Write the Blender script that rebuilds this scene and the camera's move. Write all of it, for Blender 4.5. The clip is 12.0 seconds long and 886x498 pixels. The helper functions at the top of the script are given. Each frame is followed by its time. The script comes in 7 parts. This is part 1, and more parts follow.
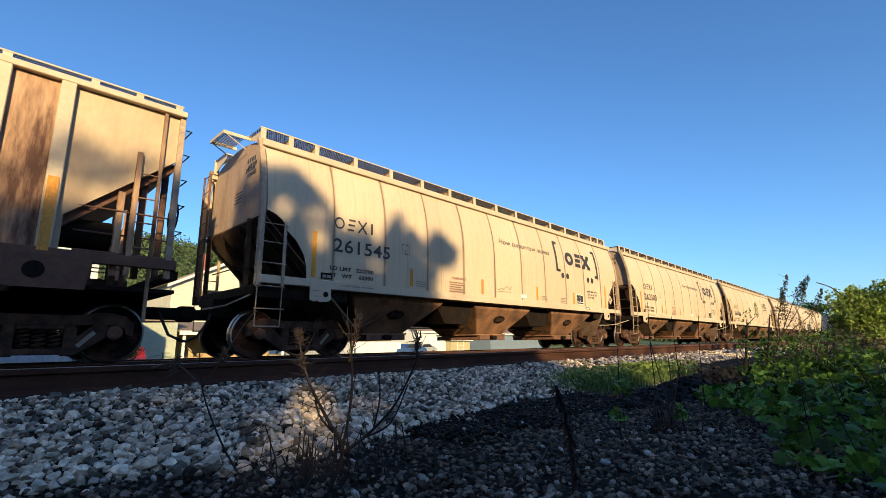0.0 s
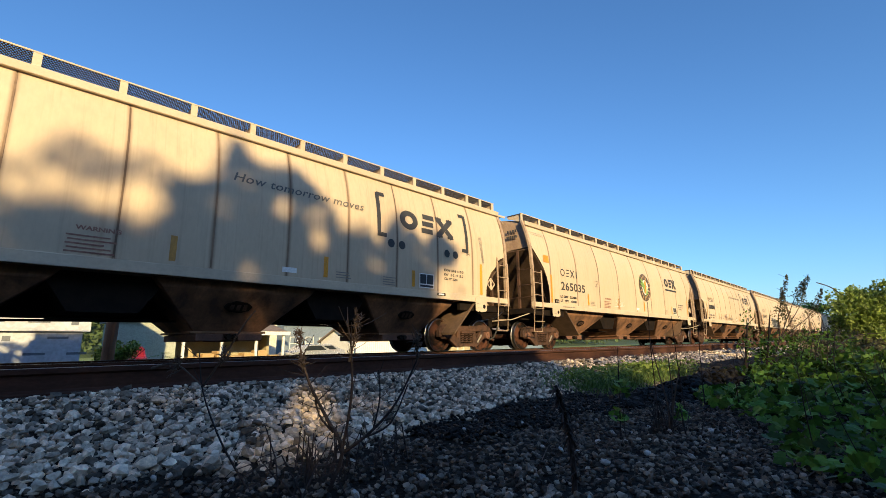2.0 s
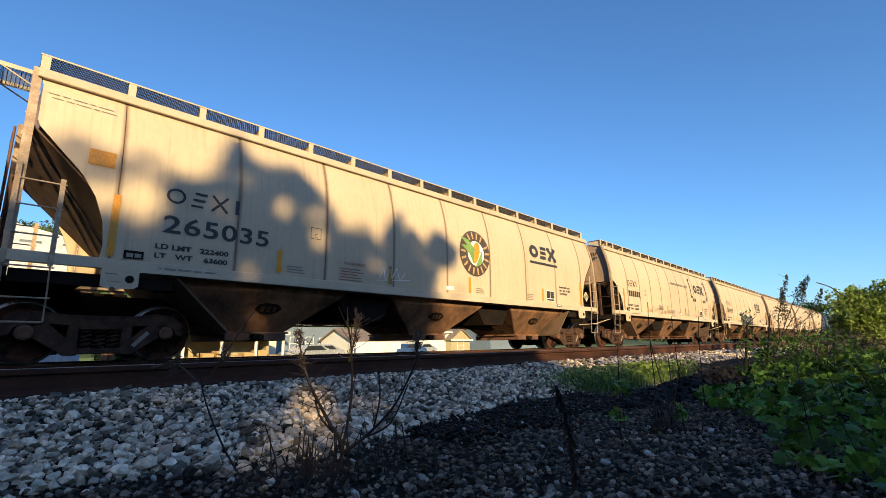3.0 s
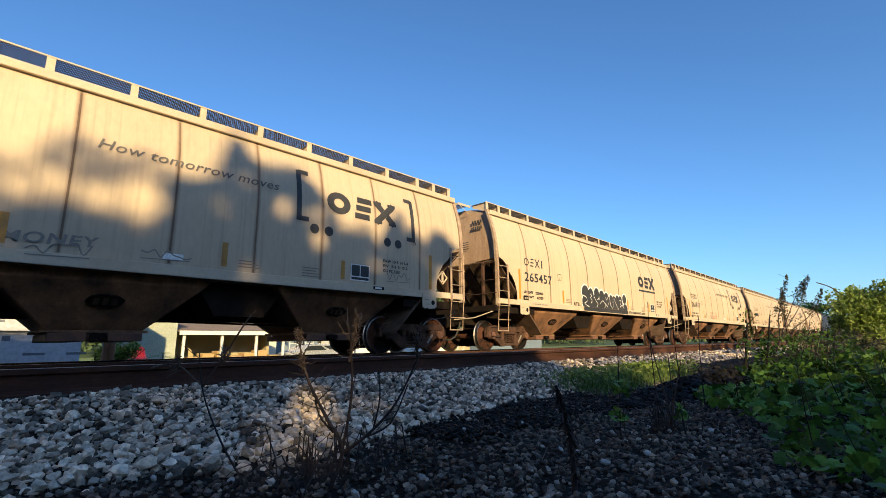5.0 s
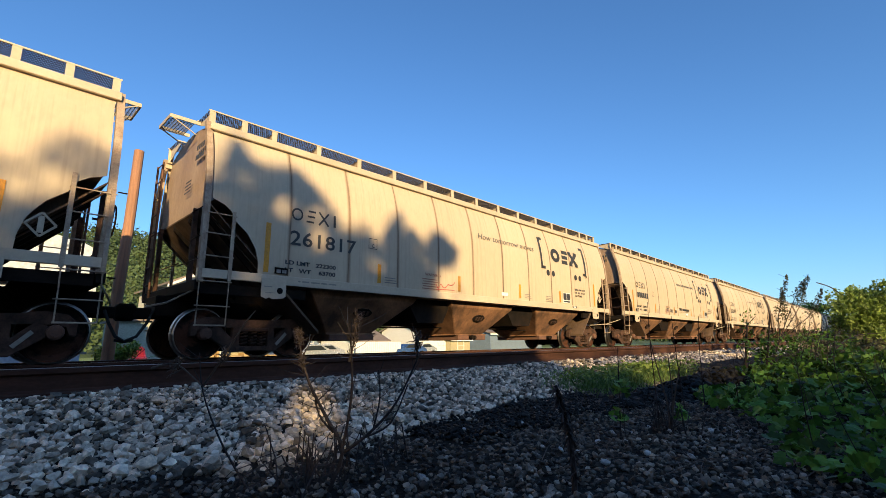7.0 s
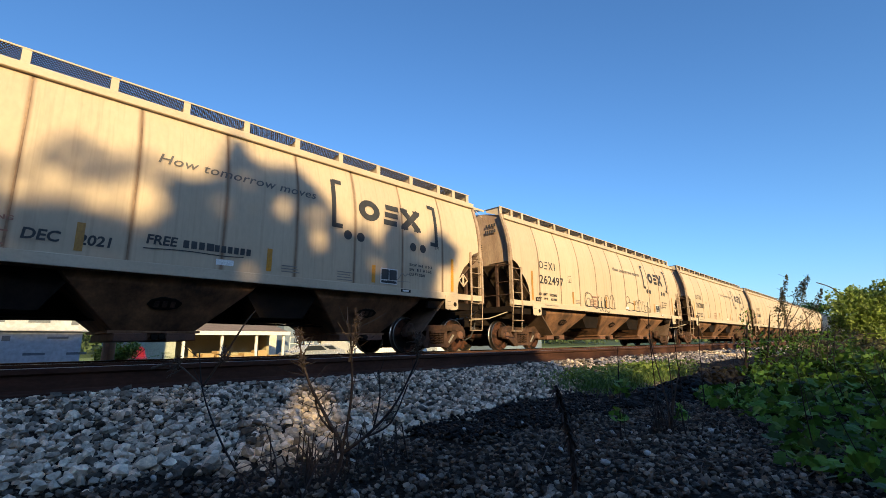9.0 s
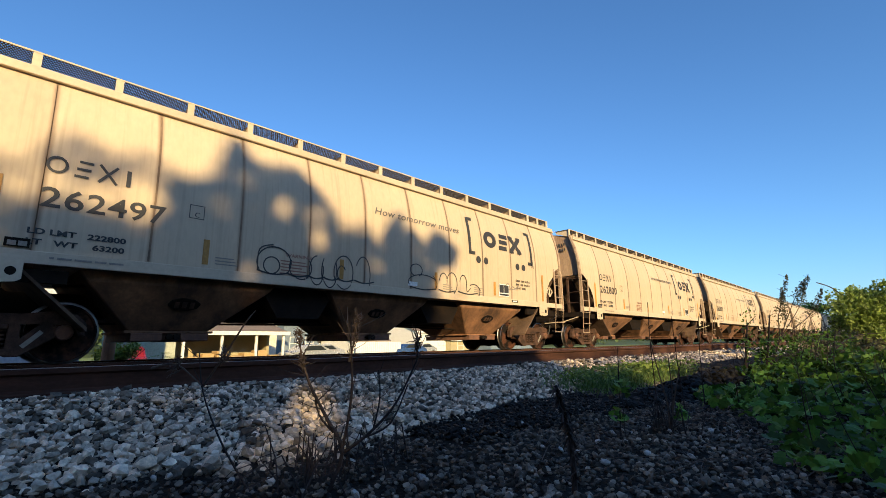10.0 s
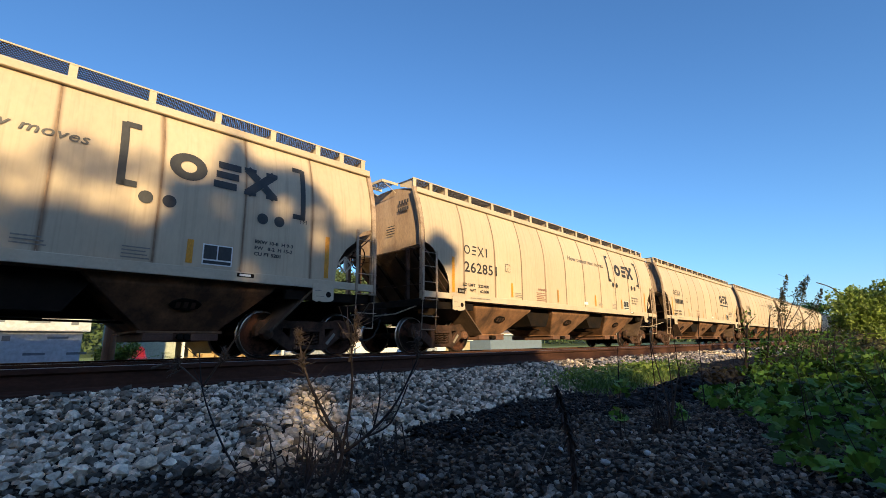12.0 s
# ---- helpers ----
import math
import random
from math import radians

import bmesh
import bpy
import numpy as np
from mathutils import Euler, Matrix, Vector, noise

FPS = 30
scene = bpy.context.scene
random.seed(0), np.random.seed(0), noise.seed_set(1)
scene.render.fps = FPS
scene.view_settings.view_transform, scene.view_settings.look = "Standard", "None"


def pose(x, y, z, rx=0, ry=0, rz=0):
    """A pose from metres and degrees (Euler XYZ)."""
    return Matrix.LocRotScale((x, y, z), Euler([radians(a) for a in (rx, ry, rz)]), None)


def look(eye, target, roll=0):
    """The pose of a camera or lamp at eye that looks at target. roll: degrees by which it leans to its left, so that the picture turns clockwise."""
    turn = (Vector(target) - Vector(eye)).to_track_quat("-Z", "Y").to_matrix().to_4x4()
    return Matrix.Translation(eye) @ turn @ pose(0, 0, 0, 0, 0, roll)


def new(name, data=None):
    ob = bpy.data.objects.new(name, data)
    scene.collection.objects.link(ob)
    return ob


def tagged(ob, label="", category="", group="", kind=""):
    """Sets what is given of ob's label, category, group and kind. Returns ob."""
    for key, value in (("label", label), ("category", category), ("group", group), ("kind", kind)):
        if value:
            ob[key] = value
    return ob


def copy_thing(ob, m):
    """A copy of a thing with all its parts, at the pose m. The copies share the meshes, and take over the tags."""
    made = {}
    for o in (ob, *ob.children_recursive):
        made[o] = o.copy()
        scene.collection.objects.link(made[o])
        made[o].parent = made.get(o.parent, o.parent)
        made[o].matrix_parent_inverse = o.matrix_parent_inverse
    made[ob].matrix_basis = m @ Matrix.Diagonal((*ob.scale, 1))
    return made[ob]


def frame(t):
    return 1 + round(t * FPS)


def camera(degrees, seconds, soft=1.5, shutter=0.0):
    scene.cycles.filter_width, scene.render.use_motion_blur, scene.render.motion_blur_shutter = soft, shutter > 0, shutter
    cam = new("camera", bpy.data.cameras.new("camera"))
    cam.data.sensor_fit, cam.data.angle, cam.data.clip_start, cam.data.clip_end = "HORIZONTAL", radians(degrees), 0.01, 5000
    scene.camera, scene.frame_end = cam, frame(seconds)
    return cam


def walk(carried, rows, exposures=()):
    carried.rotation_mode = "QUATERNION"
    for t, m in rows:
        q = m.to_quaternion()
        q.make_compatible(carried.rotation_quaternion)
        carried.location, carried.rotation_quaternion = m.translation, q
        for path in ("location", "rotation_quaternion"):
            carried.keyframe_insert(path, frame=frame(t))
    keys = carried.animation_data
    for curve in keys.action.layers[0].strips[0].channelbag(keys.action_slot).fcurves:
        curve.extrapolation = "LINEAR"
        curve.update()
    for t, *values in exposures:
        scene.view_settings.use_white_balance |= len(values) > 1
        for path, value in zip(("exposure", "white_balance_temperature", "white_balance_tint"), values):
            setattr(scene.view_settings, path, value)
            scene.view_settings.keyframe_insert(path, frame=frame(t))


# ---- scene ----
import itertools

# camera on its stand beside the track
EYE = Vector((0.0, 0.0, 0.22))
AHEAD = Vector((0.70530, 0.67926, 0.20288))
cam = camera(88.02, 12.0, soft=0.7)
STAND = look(EYE, EYE + AHEAD, roll=-0.757)
walk(cam, [(0.0, STAND), (12.0, STAND)], [(0.0, 1.05, 5400, 5), (12.0, 1.05, 5400, 5)])

# low evening sun from behind the camera, clear sky
SUN = Vector((-0.47, -0.83, 0.295)).normalized()
world = bpy.data.worlds.new("sky")
scene.world = world
world.use_nodes = True
wn = world.node_tree.nodes
sky = wn.new("ShaderNodeTexSky")
sky.sky_type = "NISHITA"
sky.sun_disc = False
sky.sun_elevation = math.asin(SUN.z)
sky.sun_rotation = math.atan2(SUN.x, SUN.y)
sky.air_density, sky.dust_density, sky.ozone_density = 1.0, 0.8, 4.2
world.node_tree.links.new(sky.outputs[0], wn["Background"].inputs[0])
wn["Background"].inputs[1].default_value = 0.092
sun = new("sun", bpy.data.lights.new("sun", "SUN"))
# evening sun
sun.data.energy, sun.data.angle, sun.data.color = 5.0, radians(0.6), (1.0, 0.655, 0.275)
sun.matrix_world = look(SUN * 60, (0, 0, 0))


# ---- materials ----
def material(name, color, rough=0.6, metal=0.0, dirt=None, amount=0.5, scale=3.0, stretch=(1, 1, 1), grain=40.0, bump=0.15,
             depth=0.01, vary=0.0, sharp=0.15, island=False, through_light=0.0, soft_grain=0.18, gloss=0.5, seam=None):
    """A surface of one paint or substance with grain, and dirt or wear of a second colour in noise patches."""
    m = bpy.data.materials.new(name)
    m.use_nodes = True
    nt = m.node_tree
    n, link = nt.nodes, nt.links.new
    bsdf = n["Principled BSDF"]
    bsdf.inputs["Metallic"].default_value = metal
    bsdf.inputs["Specular IOR Level"].default_value = gloss
    tc = n.new("ShaderNodeTexCoord")
    mp = n.new("ShaderNodeMapping")
    mp.inputs["Scale"].default_value = stretch
    link(tc.outputs["Object"], mp.inputs["Vector"])
    info = n.new("ShaderNodeObjectInfo")
    off = n.new("ShaderNodeVectorMath")
    off.operation = "ADD"
    link(mp.outputs[0], off.inputs[0])
    mul = n.new("ShaderNodeMath")
    mul.operation = "MULTIPLY"
    mul.inputs[1].default_value = 37.0
    link(info.outputs["Random"], mul.inputs[0])
    link(mul.outputs[0], off.inputs[1])
    big = n.new("ShaderNodeTexNoise")
    big.inputs["Scale"].default_value = scale
    big.inputs["Detail"].default_value = 6
    big.inputs["Roughness"].default_value = 0.65
    link(off.outputs[0], big.inputs["Vector"])
    fine = n.new("ShaderNodeTexNoise")
    fine.inputs["Scale"].default_value = grain
    fine.inputs["Detail"].default_value = 4
    link(off.outputs[0], fine.inputs["Vector"])
    ramp = n.new("ShaderNodeMapRange")
    ramp.inputs["From Min"].default_value = 0.5 - sharp
    ramp.inputs["From Max"].default_value = 0.5 + sharp
    ramp.inputs["To Max"].default_value = amount
    link(big.outputs["Fac"], ramp.inputs["Value"])
    mix = n.new("ShaderNodeMix")
    mix.data_type = "RGBA"
    mix.inputs["A"].default_value = (*color, 1)
    mix.inputs["B"].default_value = (*(dirt or [c * 0.6 for c in color]), 1)
    link(ramp.outputs[0], mix.inputs["Factor"])
    hsv = n.new("ShaderNodeHueSaturation")
    gr = n.new("ShaderNodeMapRange")
    gr.inputs["To Min"].default_value, gr.inputs["To Max"].default_value = 1 - soft_grain, 1 + soft_grain
    gr.inputs["From Min"].default_value, gr.inputs["From Max"].default_value = 0.3, 0.7
    link(fine.outputs["Fac"], gr.inputs["Value"])
    value = gr.outputs[0]
    if vary:
        rnd = info.outputs["Random"]
        if island:
            geo = n.new("ShaderNodeNewGeometry")
            rnd = geo.outputs["Random Per Island"]
        vr = n.new("ShaderNodeMapRange")
        vr.inputs["To Min"].default_value, vr.inputs["To Max"].default_value = 1 - vary, 1 + vary
        link(rnd, vr.inputs["Value"])
        vm = n.new("ShaderNodeMath")
        vm.operation = "MULTIPLY"
        link(vr.outputs[0], vm.inputs[0])
        link(value, vm.inputs[1])
        value = vm.outputs[0]
    link(value, hsv.inputs["Value"])
    paint = mix.outputs["Result"]
    if seam:
        # dirt that has run down beside the panel's edges, and fine upright rain streaks
        uv = n.new("ShaderNodeUVMap")
        uv.uv_map = "edge"
        sep = n.new("ShaderNodeSeparateXYZ")
        link(uv.outputs[0], sep.inputs[0])
        near = n.new("ShaderNodeMath")
        near.operation = "MINIMUM"
        link(sep.outputs[0], near.inputs[0])
        link(sep.outputs[1], near.inputs[1])
        streak = n.new("ShaderNodeTexNoise")
        streak.inputs["Scale"].default_value = 2.2
        streak.inputs["Detail"].default_value = 5
        long_map = n.new("ShaderNodeMapping")
        long_map.inputs["Scale"].default_value = (7, 1, 0.35)
        link(off.outputs[0], long_map.inputs["Vector"])
        link(long_map.outputs[0], streak.inputs["Vector"])
        wob = n.new("ShaderNodeMath")
        wob.operation = "MULTIPLY_ADD"
        wob.inputs[1].default_value, wob.inputs[2].default_value = 0.10, -0.045
        link(big.outputs["Fac"], wob.inputs[0])
        add = n.new("ShaderNodeMath")
        add.operation = "ADD"
        link(near.outputs[0], add.inputs[0])
        link(wob.outputs[0], add.inputs[1])
        fade = n.new("ShaderNodeMapRange")
        fade.interpolation_type = "SMOOTHSTEP"
        fade.inputs["From Min"].default_value, fade.inputs["From Max"].default_value = 0.0, 0.075
        fade.inputs["To Min"].default_value, fade.inputs["To Max"].default_value = 0.85, 0.0
        link(add.outputs[0], fade.inputs["Value"])
        rain = n.new("ShaderNodeMapRange")
        rain.inputs["From Min"].default_value, rain.inputs["From Max"].default_value = 0.52, 0.8
        rain.inputs["To Max"].default_value = 0.28
        link(streak.outputs["Fac"], rain.inputs["Value"])
        both = n.new("ShaderNodeMath")
        both.operation = "MAXIMUM"
        link(fade.outputs[0], both.inputs[0])
        link(rain.outputs[0], both.inputs[1])
        dirty = n.new("ShaderNodeMix")
        dirty.data_type = "RGBA"
        dirty.inputs["B"].default_value = (*seam, 1)
        link(both.outputs[0], dirty.inputs["Factor"])
        link(paint, dirty.inputs["A"])
        paint = dirty.outputs["Result"]
    link(paint, hsv.inputs["Color"])
    link(hsv.outputs[0], bsdf.inputs["Base Color"])
    rr = n.new("ShaderNodeMapRange")
    rr.inputs["To Min"].default_value, rr.inputs["To Max"].default_value = max(0.05, rough - 0.12), min(1, rough + 0.12)
    link(fine.outputs["Fac"], rr.inputs["Value"])
    link(rr.outputs[0], bsdf.inputs["Roughness"])
    if bump:
        bm_ = n.new("ShaderNodeBump")
        bm_.inputs["Strength"].default_value = bump
        bm_.inputs["Distance"].default_value = depth
        link(fine.outputs["Fac"], bm_.inputs["Height"])
        link(bm_.outputs[0], bsdf.inputs["Normal"])
    if through_light:
        tr = n.new("ShaderNodeBsdfTranslucent")
        link(hsv.outputs[0], tr.inputs["Color"])
        ms = n.new("ShaderNodeMixShader")
        ms.inputs[0].default_value = through_light
        link(bsdf.outputs[0], ms.inputs[1])
        link(tr.outputs[0], ms.inputs[2])
        link(ms.outputs[0], n["Material Output"].inputs["Surface"])
    return m


PAINT = material("beige_paint", (0.51, 0.42, 0.295), 0.55, 0, (0.39, 0.285, 0.18), 0.45, 0.9, (1.0, 1.0, 0.4), 14, 0.04, 0.004, 0.06, 0.28, soft_grain=0.05, seam=(0.17, 0.105, 0.06))
# end-wall shade is put into this darker paint, along with rust dirt
PAINT_END = material("beige_paint_shaded_end", (0.36, 0.265, 0.18), 0.6, 0, (0.16, 0.09, 0.055), 0.6, 1.6, (1.5, 1.5, 0.4), 30, 0.08, 0.004)
PAINT_RUST = material("rust_stained_beige_paint", (0.40, 0.25, 0.145), 0.75, 0, (0.06, 0.023, 0.012), 1.0, 1.7, (2.2, 1.0, 0.4), 14, 0.08, 0.004, 0.2, 0.12, soft_grain=0.1)
LEADP = material("dusty_cream_paint", (0.52, 0.42, 0.28), 0.65, 0, (0.30, 0.19, 0.105), 0.6, 0.9, (1.0, 1.0, 0.5), 14, 0.06, 0.004, 0.05, 0.2, soft_grain=0.06)
TRIM = material("pale_painted_steel", (0.50, 0.42, 0.305), 0.5, 0, (0.30, 0.215, 0.135), 0.35, 0.9, (1, 1, 1), 20, 0.04, 0.003, soft_grain=0.06)
SEAMD = material("dirt_run_on_seam", (0.24, 0.165, 0.10), 0.75, 0, (0.10, 0.062, 0.038), 0.8, 1.5, (1, 1, 0.6), 20, 0.1, 0.003, 0.3)
# worn steel, toned darker than the trim for the shade on ladders
LADDERM = material("worn_shade_toned_steel", (0.40, 0.31, 0.22), 0.6, 0, (0.17, 0.10, 0.06), 0.7, 5, (1, 1, 1), 50, 0.1, 0.003)
# dusty tan paint, darkened overall to carry the shade under the cars
HOPPER = material("dusty_shade_toned_hopper_paint", (0.25, 0.125, 0.058), 0.9, 0, (0.03, 0.016, 0.01), 0.85, 1.8, (1, 1, 0.6), 25, 0.15, 0.006)
RUST = material("brown_rusty_steel", (0.15, 0.07, 0.04), 0.85, 0.0, (0.07, 0.04, 0.03), 0.8, 6, (1, 1, 1), 60, 0.3, 0.004)
GRIME = material("black_greasy_steel", (0.007, 0.006, 0.0055), 0.8, 0.0, (0.02, 0.013, 0.009), 0.7, 4, (1, 1, 1), 50, 0.3, 0.006, gloss=0.1)
FRAMEC = material("grimy_cast_steel", (0.028, 0.019, 0.015), 0.8, 0.0, (0.10, 0.054, 0.036), 0.8, 5, (1, 1, 1), 50, 0.35, 0.006, gloss=0.15)
WHEELM = material("rusty_wheel_steel", (0.065, 0.028, 0.017), 0.85, 0.0, (0.008, 0.0065, 0.006), 1.0, 2.6, (1, 1, 1), 40, 0.25, 0.004, sharp=0.05, gloss=0.12)
# brown dust and grime, darkened further for the shade under the car end
SLOPE = material("dusty_shaded_slope_sheet", (0.13, 0.085, 0.055), 0.9, 0, (0.04, 0.026, 0.018), 0.8, 1.6, (1, 1, 1), 25, 0.1, 0.004, gloss=0.2)
TREAD = material("polished_tread_steel", (0.40, 0.37, 0.34), 0.35, 1.0, (0.25, 0.2, 0.17), 0.5, 8, (1, 1, 1), 80, 0.05, 0.002)
GALV = material("galvanised_grating", (0.075, 0.072, 0.075), 0.6, 0.2, (0.04, 0.036, 0.036), 0.6, 4, (1, 1, 1), 60, 0.05, 0.002)
BLACKP = material("black_stencil_paint", (0.022, 0.023, 0.026), 0.6, 0, (0.06, 0.058, 0.055), 0.5, 2.0, (1, 1, 0.5), 30, 0.05, 0.002)
GREYP = material("faded_grey_stencil_paint", (0.19, 0.17, 0.15), 0.6, 0, (0.30, 0.27, 0.22), 0.5, 3, (1, 1, 1), 30, 0.05, 0.002)
DARKGREY = material("dark_grey_stencil_paint", (0.085, 0.08, 0.075), 0.6, 0, (0.16, 0.145, 0.125), 0.5, 3, (1, 1, 1), 30, 0.05, 0.002)
MAROON = material("faded_maroon_stencil_paint", (0.22, 0.10, 0.07), 0.6, 0, (0.32, 0.2, 0.14), 0.5, 3, (1, 1, 1), 30, 0.05, 0.002)
YELLOW = material("yellow_reflective_tape", (0.64, 0.28, 0.006), 0.4, 0, (0.40, 0.2, 0.02), 0.7, 4, (1, 1, 0.6), 40, 0.05, 0.002, 0.12)
YELLOW2 = material("dirty_reflective_tape", (0.42, 0.22, 0.035), 0.5, 0, (0.26, 0.14, 0.03), 0.8, 4, (1, 1, 0.6), 40, 0.05, 0.002)
WHITEP = material("white_label_paint", (0.78, 0.78, 0.76), 0.5, 0, (0.5, 0.48, 0.44), 0.4, 4, (1, 1, 1), 40, 0.05, 0.002)
GREENP = material("green_leaf_paint", (0.20, 0.33, 0.08), 0.5, 0, (0.12, 0.2, 0.05), 0.6, 5, (1, 1, 1), 30, 0.05, 0.002)
RAIL_SIDE = material("rail_web_rust", (0.08, 0.036, 0.022), 0.85, 0.0, (0.034, 0.018, 0.013), 0.8, 5, (0.4, 1, 1), 50, 0.4, 0.004, gloss=0.15)
RAIL_TOP = material("worn_rail_head", (0.42, 0.36, 0.32), 0.38, 0.9, (0.20, 0.12, 0.08), 0.7, 3, (0.25, 3, 1), 60, 0.05, 0.002)
STONE = material("grey_ballast_stone", (0.63, 0.52, 0.395), 0.8, 0, (0.125, 0.102, 0.08), 0.68, 20, (1, 1, 1), 60, 0.4, 0.006, 0.9, island=True, gloss=0.2)
STONE_N = material("grey_ballast_stone_single", (0.63, 0.52, 0.395), 0.8, 0, (0.125, 0.102, 0.08), 0.68, 0.6, (1, 1, 1), 2.0, 0.4, 0.006, 0.9, gloss=0.2)
STONE_D = material("oily_track_stone", (0.15, 0.13, 0.11), 0.85, 0, (0.05, 0.042, 0.035), 0.8, 9, (1, 1, 1), 60, 0.4, 0.006, 0.8, island=True, gloss=0.15)
STONE_P = material("pale_ballast_stone", (0.46, 0.44, 0.41), 0.85, 0, (0.26, 0.23, 0.2), 0.7, 14, (1, 1, 1), 60, 0.4, 0.006, 0.42)
CINDER = material("dark_gravel", (0.15, 0.118, 0.088), 0.6, 0, (0.009, 0.0075, 0.006), 1.0, 7, (1, 1, 1), 60, 0.5, 0.006, 0.95, island=True, gloss=0.25)
GRAVEL = material("mixed_grey_gravel", (0.27, 0.225, 0.175), 0.7, 0, (0.05, 0.044, 0.038), 0.9, 9, (1, 1, 1), 60, 0.4, 0.006, 0.9, island=True, gloss=0.2)
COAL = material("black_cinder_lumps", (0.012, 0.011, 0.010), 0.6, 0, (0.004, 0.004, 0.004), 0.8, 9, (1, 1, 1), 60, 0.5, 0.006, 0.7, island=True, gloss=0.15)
SOIL = material("dark_cinder_soil", (0.008, 0.007, 0.006), 0.95, 0, (0.022, 0.019, 0.015), 0.8, 2.5, (1, 1, 1), 45, 0.8, 0.02, gloss=0.1)
GRASSM = material("grass_blade", (0.10, 0.17, 0.03), 0.6, 0, (0.15, 0.19, 0.045), 0.6, 6, (1, 1, 1), 30, 0, 0.01, 0.35, island=True, through_light=0.35)
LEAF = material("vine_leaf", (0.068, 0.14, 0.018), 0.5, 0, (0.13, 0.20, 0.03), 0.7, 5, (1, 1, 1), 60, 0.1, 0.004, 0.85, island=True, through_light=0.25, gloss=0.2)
# lighter yellow-green copy of the leaf, with sunshine put into its colour
LEAF_LIT = material("sun_toned_shrub_leaf", (0.17, 0.25, 0.04), 0.5, 0, (0.24, 0.28, 0.05), 0.7, 5, (1, 1, 1), 60, 0.1, 0.004, 0.4, island=True, through_light=0.4)
LEAF_DRY = material("dry_brush_leaf", (0.13, 0.11, 0.05), 0.7, 0, (0.09, 0.1, 0.04), 0.7, 5, (1, 1, 1), 60, 0.1, 0.004, 0.4, island=True, through_light=0.25)
CROWN = material("tree_leaf", (0.05, 0.10, 0.025), 0.55, 0, (0.09, 0.13, 0.03), 0.6, 2, (1, 1, 1), 20, 0.1, 0.01, 0.35, island=True, through_light=0.06)
HILLM = material("hillside_foliage", (0.036, 0.064, 0.02), 0.8, 0, (0.065, 0.088, 0.026), 0.7, 0.12, (1, 1, 1), 1.2, 0.6, 0.6, 0.4, island=True)
BARK = material("dark_bark", (0.075, 0.055, 0.042), 0.9, 0, (0.04, 0.03, 0.025), 0.7, 6, (1, 1, 0.3), 40, 0.5, 0.01)
TWIG = material("dry_weed_stalk", (0.10, 0.068, 0.047), 0.85, 0, (0.045, 0.03, 0.023), 0.8, 9, (1, 1, 1), 60, 0.3, 0.004)
TWIG_DARK = material("dark_weed_stalk", (0.02, 0.014, 0.013), 0.85, 0, (0.05, 0.032, 0.026), 0.6, 9, (1, 1, 1), 60, 0.3, 0.004)
POLEW = material("weathered_pole_wood", (0.34, 0.17, 0.09), 0.85, 0, (0.20, 0.11, 0.07), 0.8, 3, (6, 6, 0.3), 50, 0.4, 0.006)
WRAP = material("white_house_wrap", (0.46, 0.49, 0.54), 0.5, 0, (0.40, 0.43, 0.48), 0.5, 1.5, (1, 1, 1), 8, 0.25, 0.02)
WRAPINK = material("grey_printed_ink", (0.10, 0.115, 0.145), 0.6, 0, (0.2, 0.22, 0.25), 0.5, 3, (1, 1, 1), 20, 0, 0.01)
CREAM = material("cream_siding", (0.36, 0.31, 0.18), 0.6, 0, (0.28, 0.235, 0.135), 0.5, 1.2, (1, 1, 1), 15, 0.1, 0.01)
PALE_CREAM = material("pale_cream_siding", (0.54, 0.51, 0.41), 0.6, 0, (0.45, 0.42, 0.33), 0.5, 1.2, (1, 1, 1), 15, 0.1, 0.01)
GREYSIDE = material("grey_siding", (0.33, 0.36, 0.29), 0.6, 0, (0.27, 0.30, 0.24), 0.5, 1.2, (1, 1, 1), 15, 0.1, 0.01)
ROOFM = material("brown_shingle_roof", (0.20, 0.155, 0.125), 0.85, 0, (0.12, 0.1, 0.085), 0.7, 2, (1, 1, 1), 12, 0.4, 0.02)
WHITEW = material("white_trim_paint", (0.62, 0.61, 0.58), 0.5, 0, (0.62, 0.6, 0.55), 0.4, 2, (1, 1, 1), 20, 0.05, 0.004)
BLUEM = material("blue_grey_sheet_metal", (0.15, 0.19, 0.24), 0.5, 0, (0.12, 0.15, 0.19), 0.5, 1, (1, 1, 1), 10, 0.05, 0.01)
BRICKR = material("red_brick_chimney", (0.30, 0.10, 0.07), 0.85, 0, (0.2, 0.08, 0.06), 0.6, 6, (1, 1, 1), 30, 0.3, 0.01)
GLASS = material("dark_window_glass", (0.02, 0.025, 0.03), 0.08, 0, (0.03, 0.035, 0.04), 0.5, 2, (1, 1, 1), 10, 0, 0.01)
CARRED = material("red_car_paint", (0.2, 0.012, 0.014), 0.3, 0, (0.15, 0.01, 0.012), 0.4, 2, (1, 1, 1), 10, 0, 0.01)
CARGREY = material("silver_car_paint", (0.45, 0.47, 0.5), 0.25, 0.4, (0.35, 0.37, 0.4), 0.4, 2, (1, 1, 1), 10, 0, 0.01)
CARBLUE = material("blue_car_paint", (0.04, 0.08, 0.2), 0.25, 0.1, (0.03, 0.06, 0.16), 0.4, 2, (1, 1, 1), 10, 0, 0.01)
RUBBER = material("black_rubber", (0.02, 0.02, 0.02), 0.8, 0, (0.035, 0.033, 0.03), 0.6, 8, (1, 1, 1), 40, 0.1, 0.004)
PLANK = material("yellow_pine_lumber", (0.40, 0.275, 0.12), 0.75, 0, (0.28, 0.18, 0.08), 0.6, 3, (1, 8, 8), 40, 0.2, 0.004)
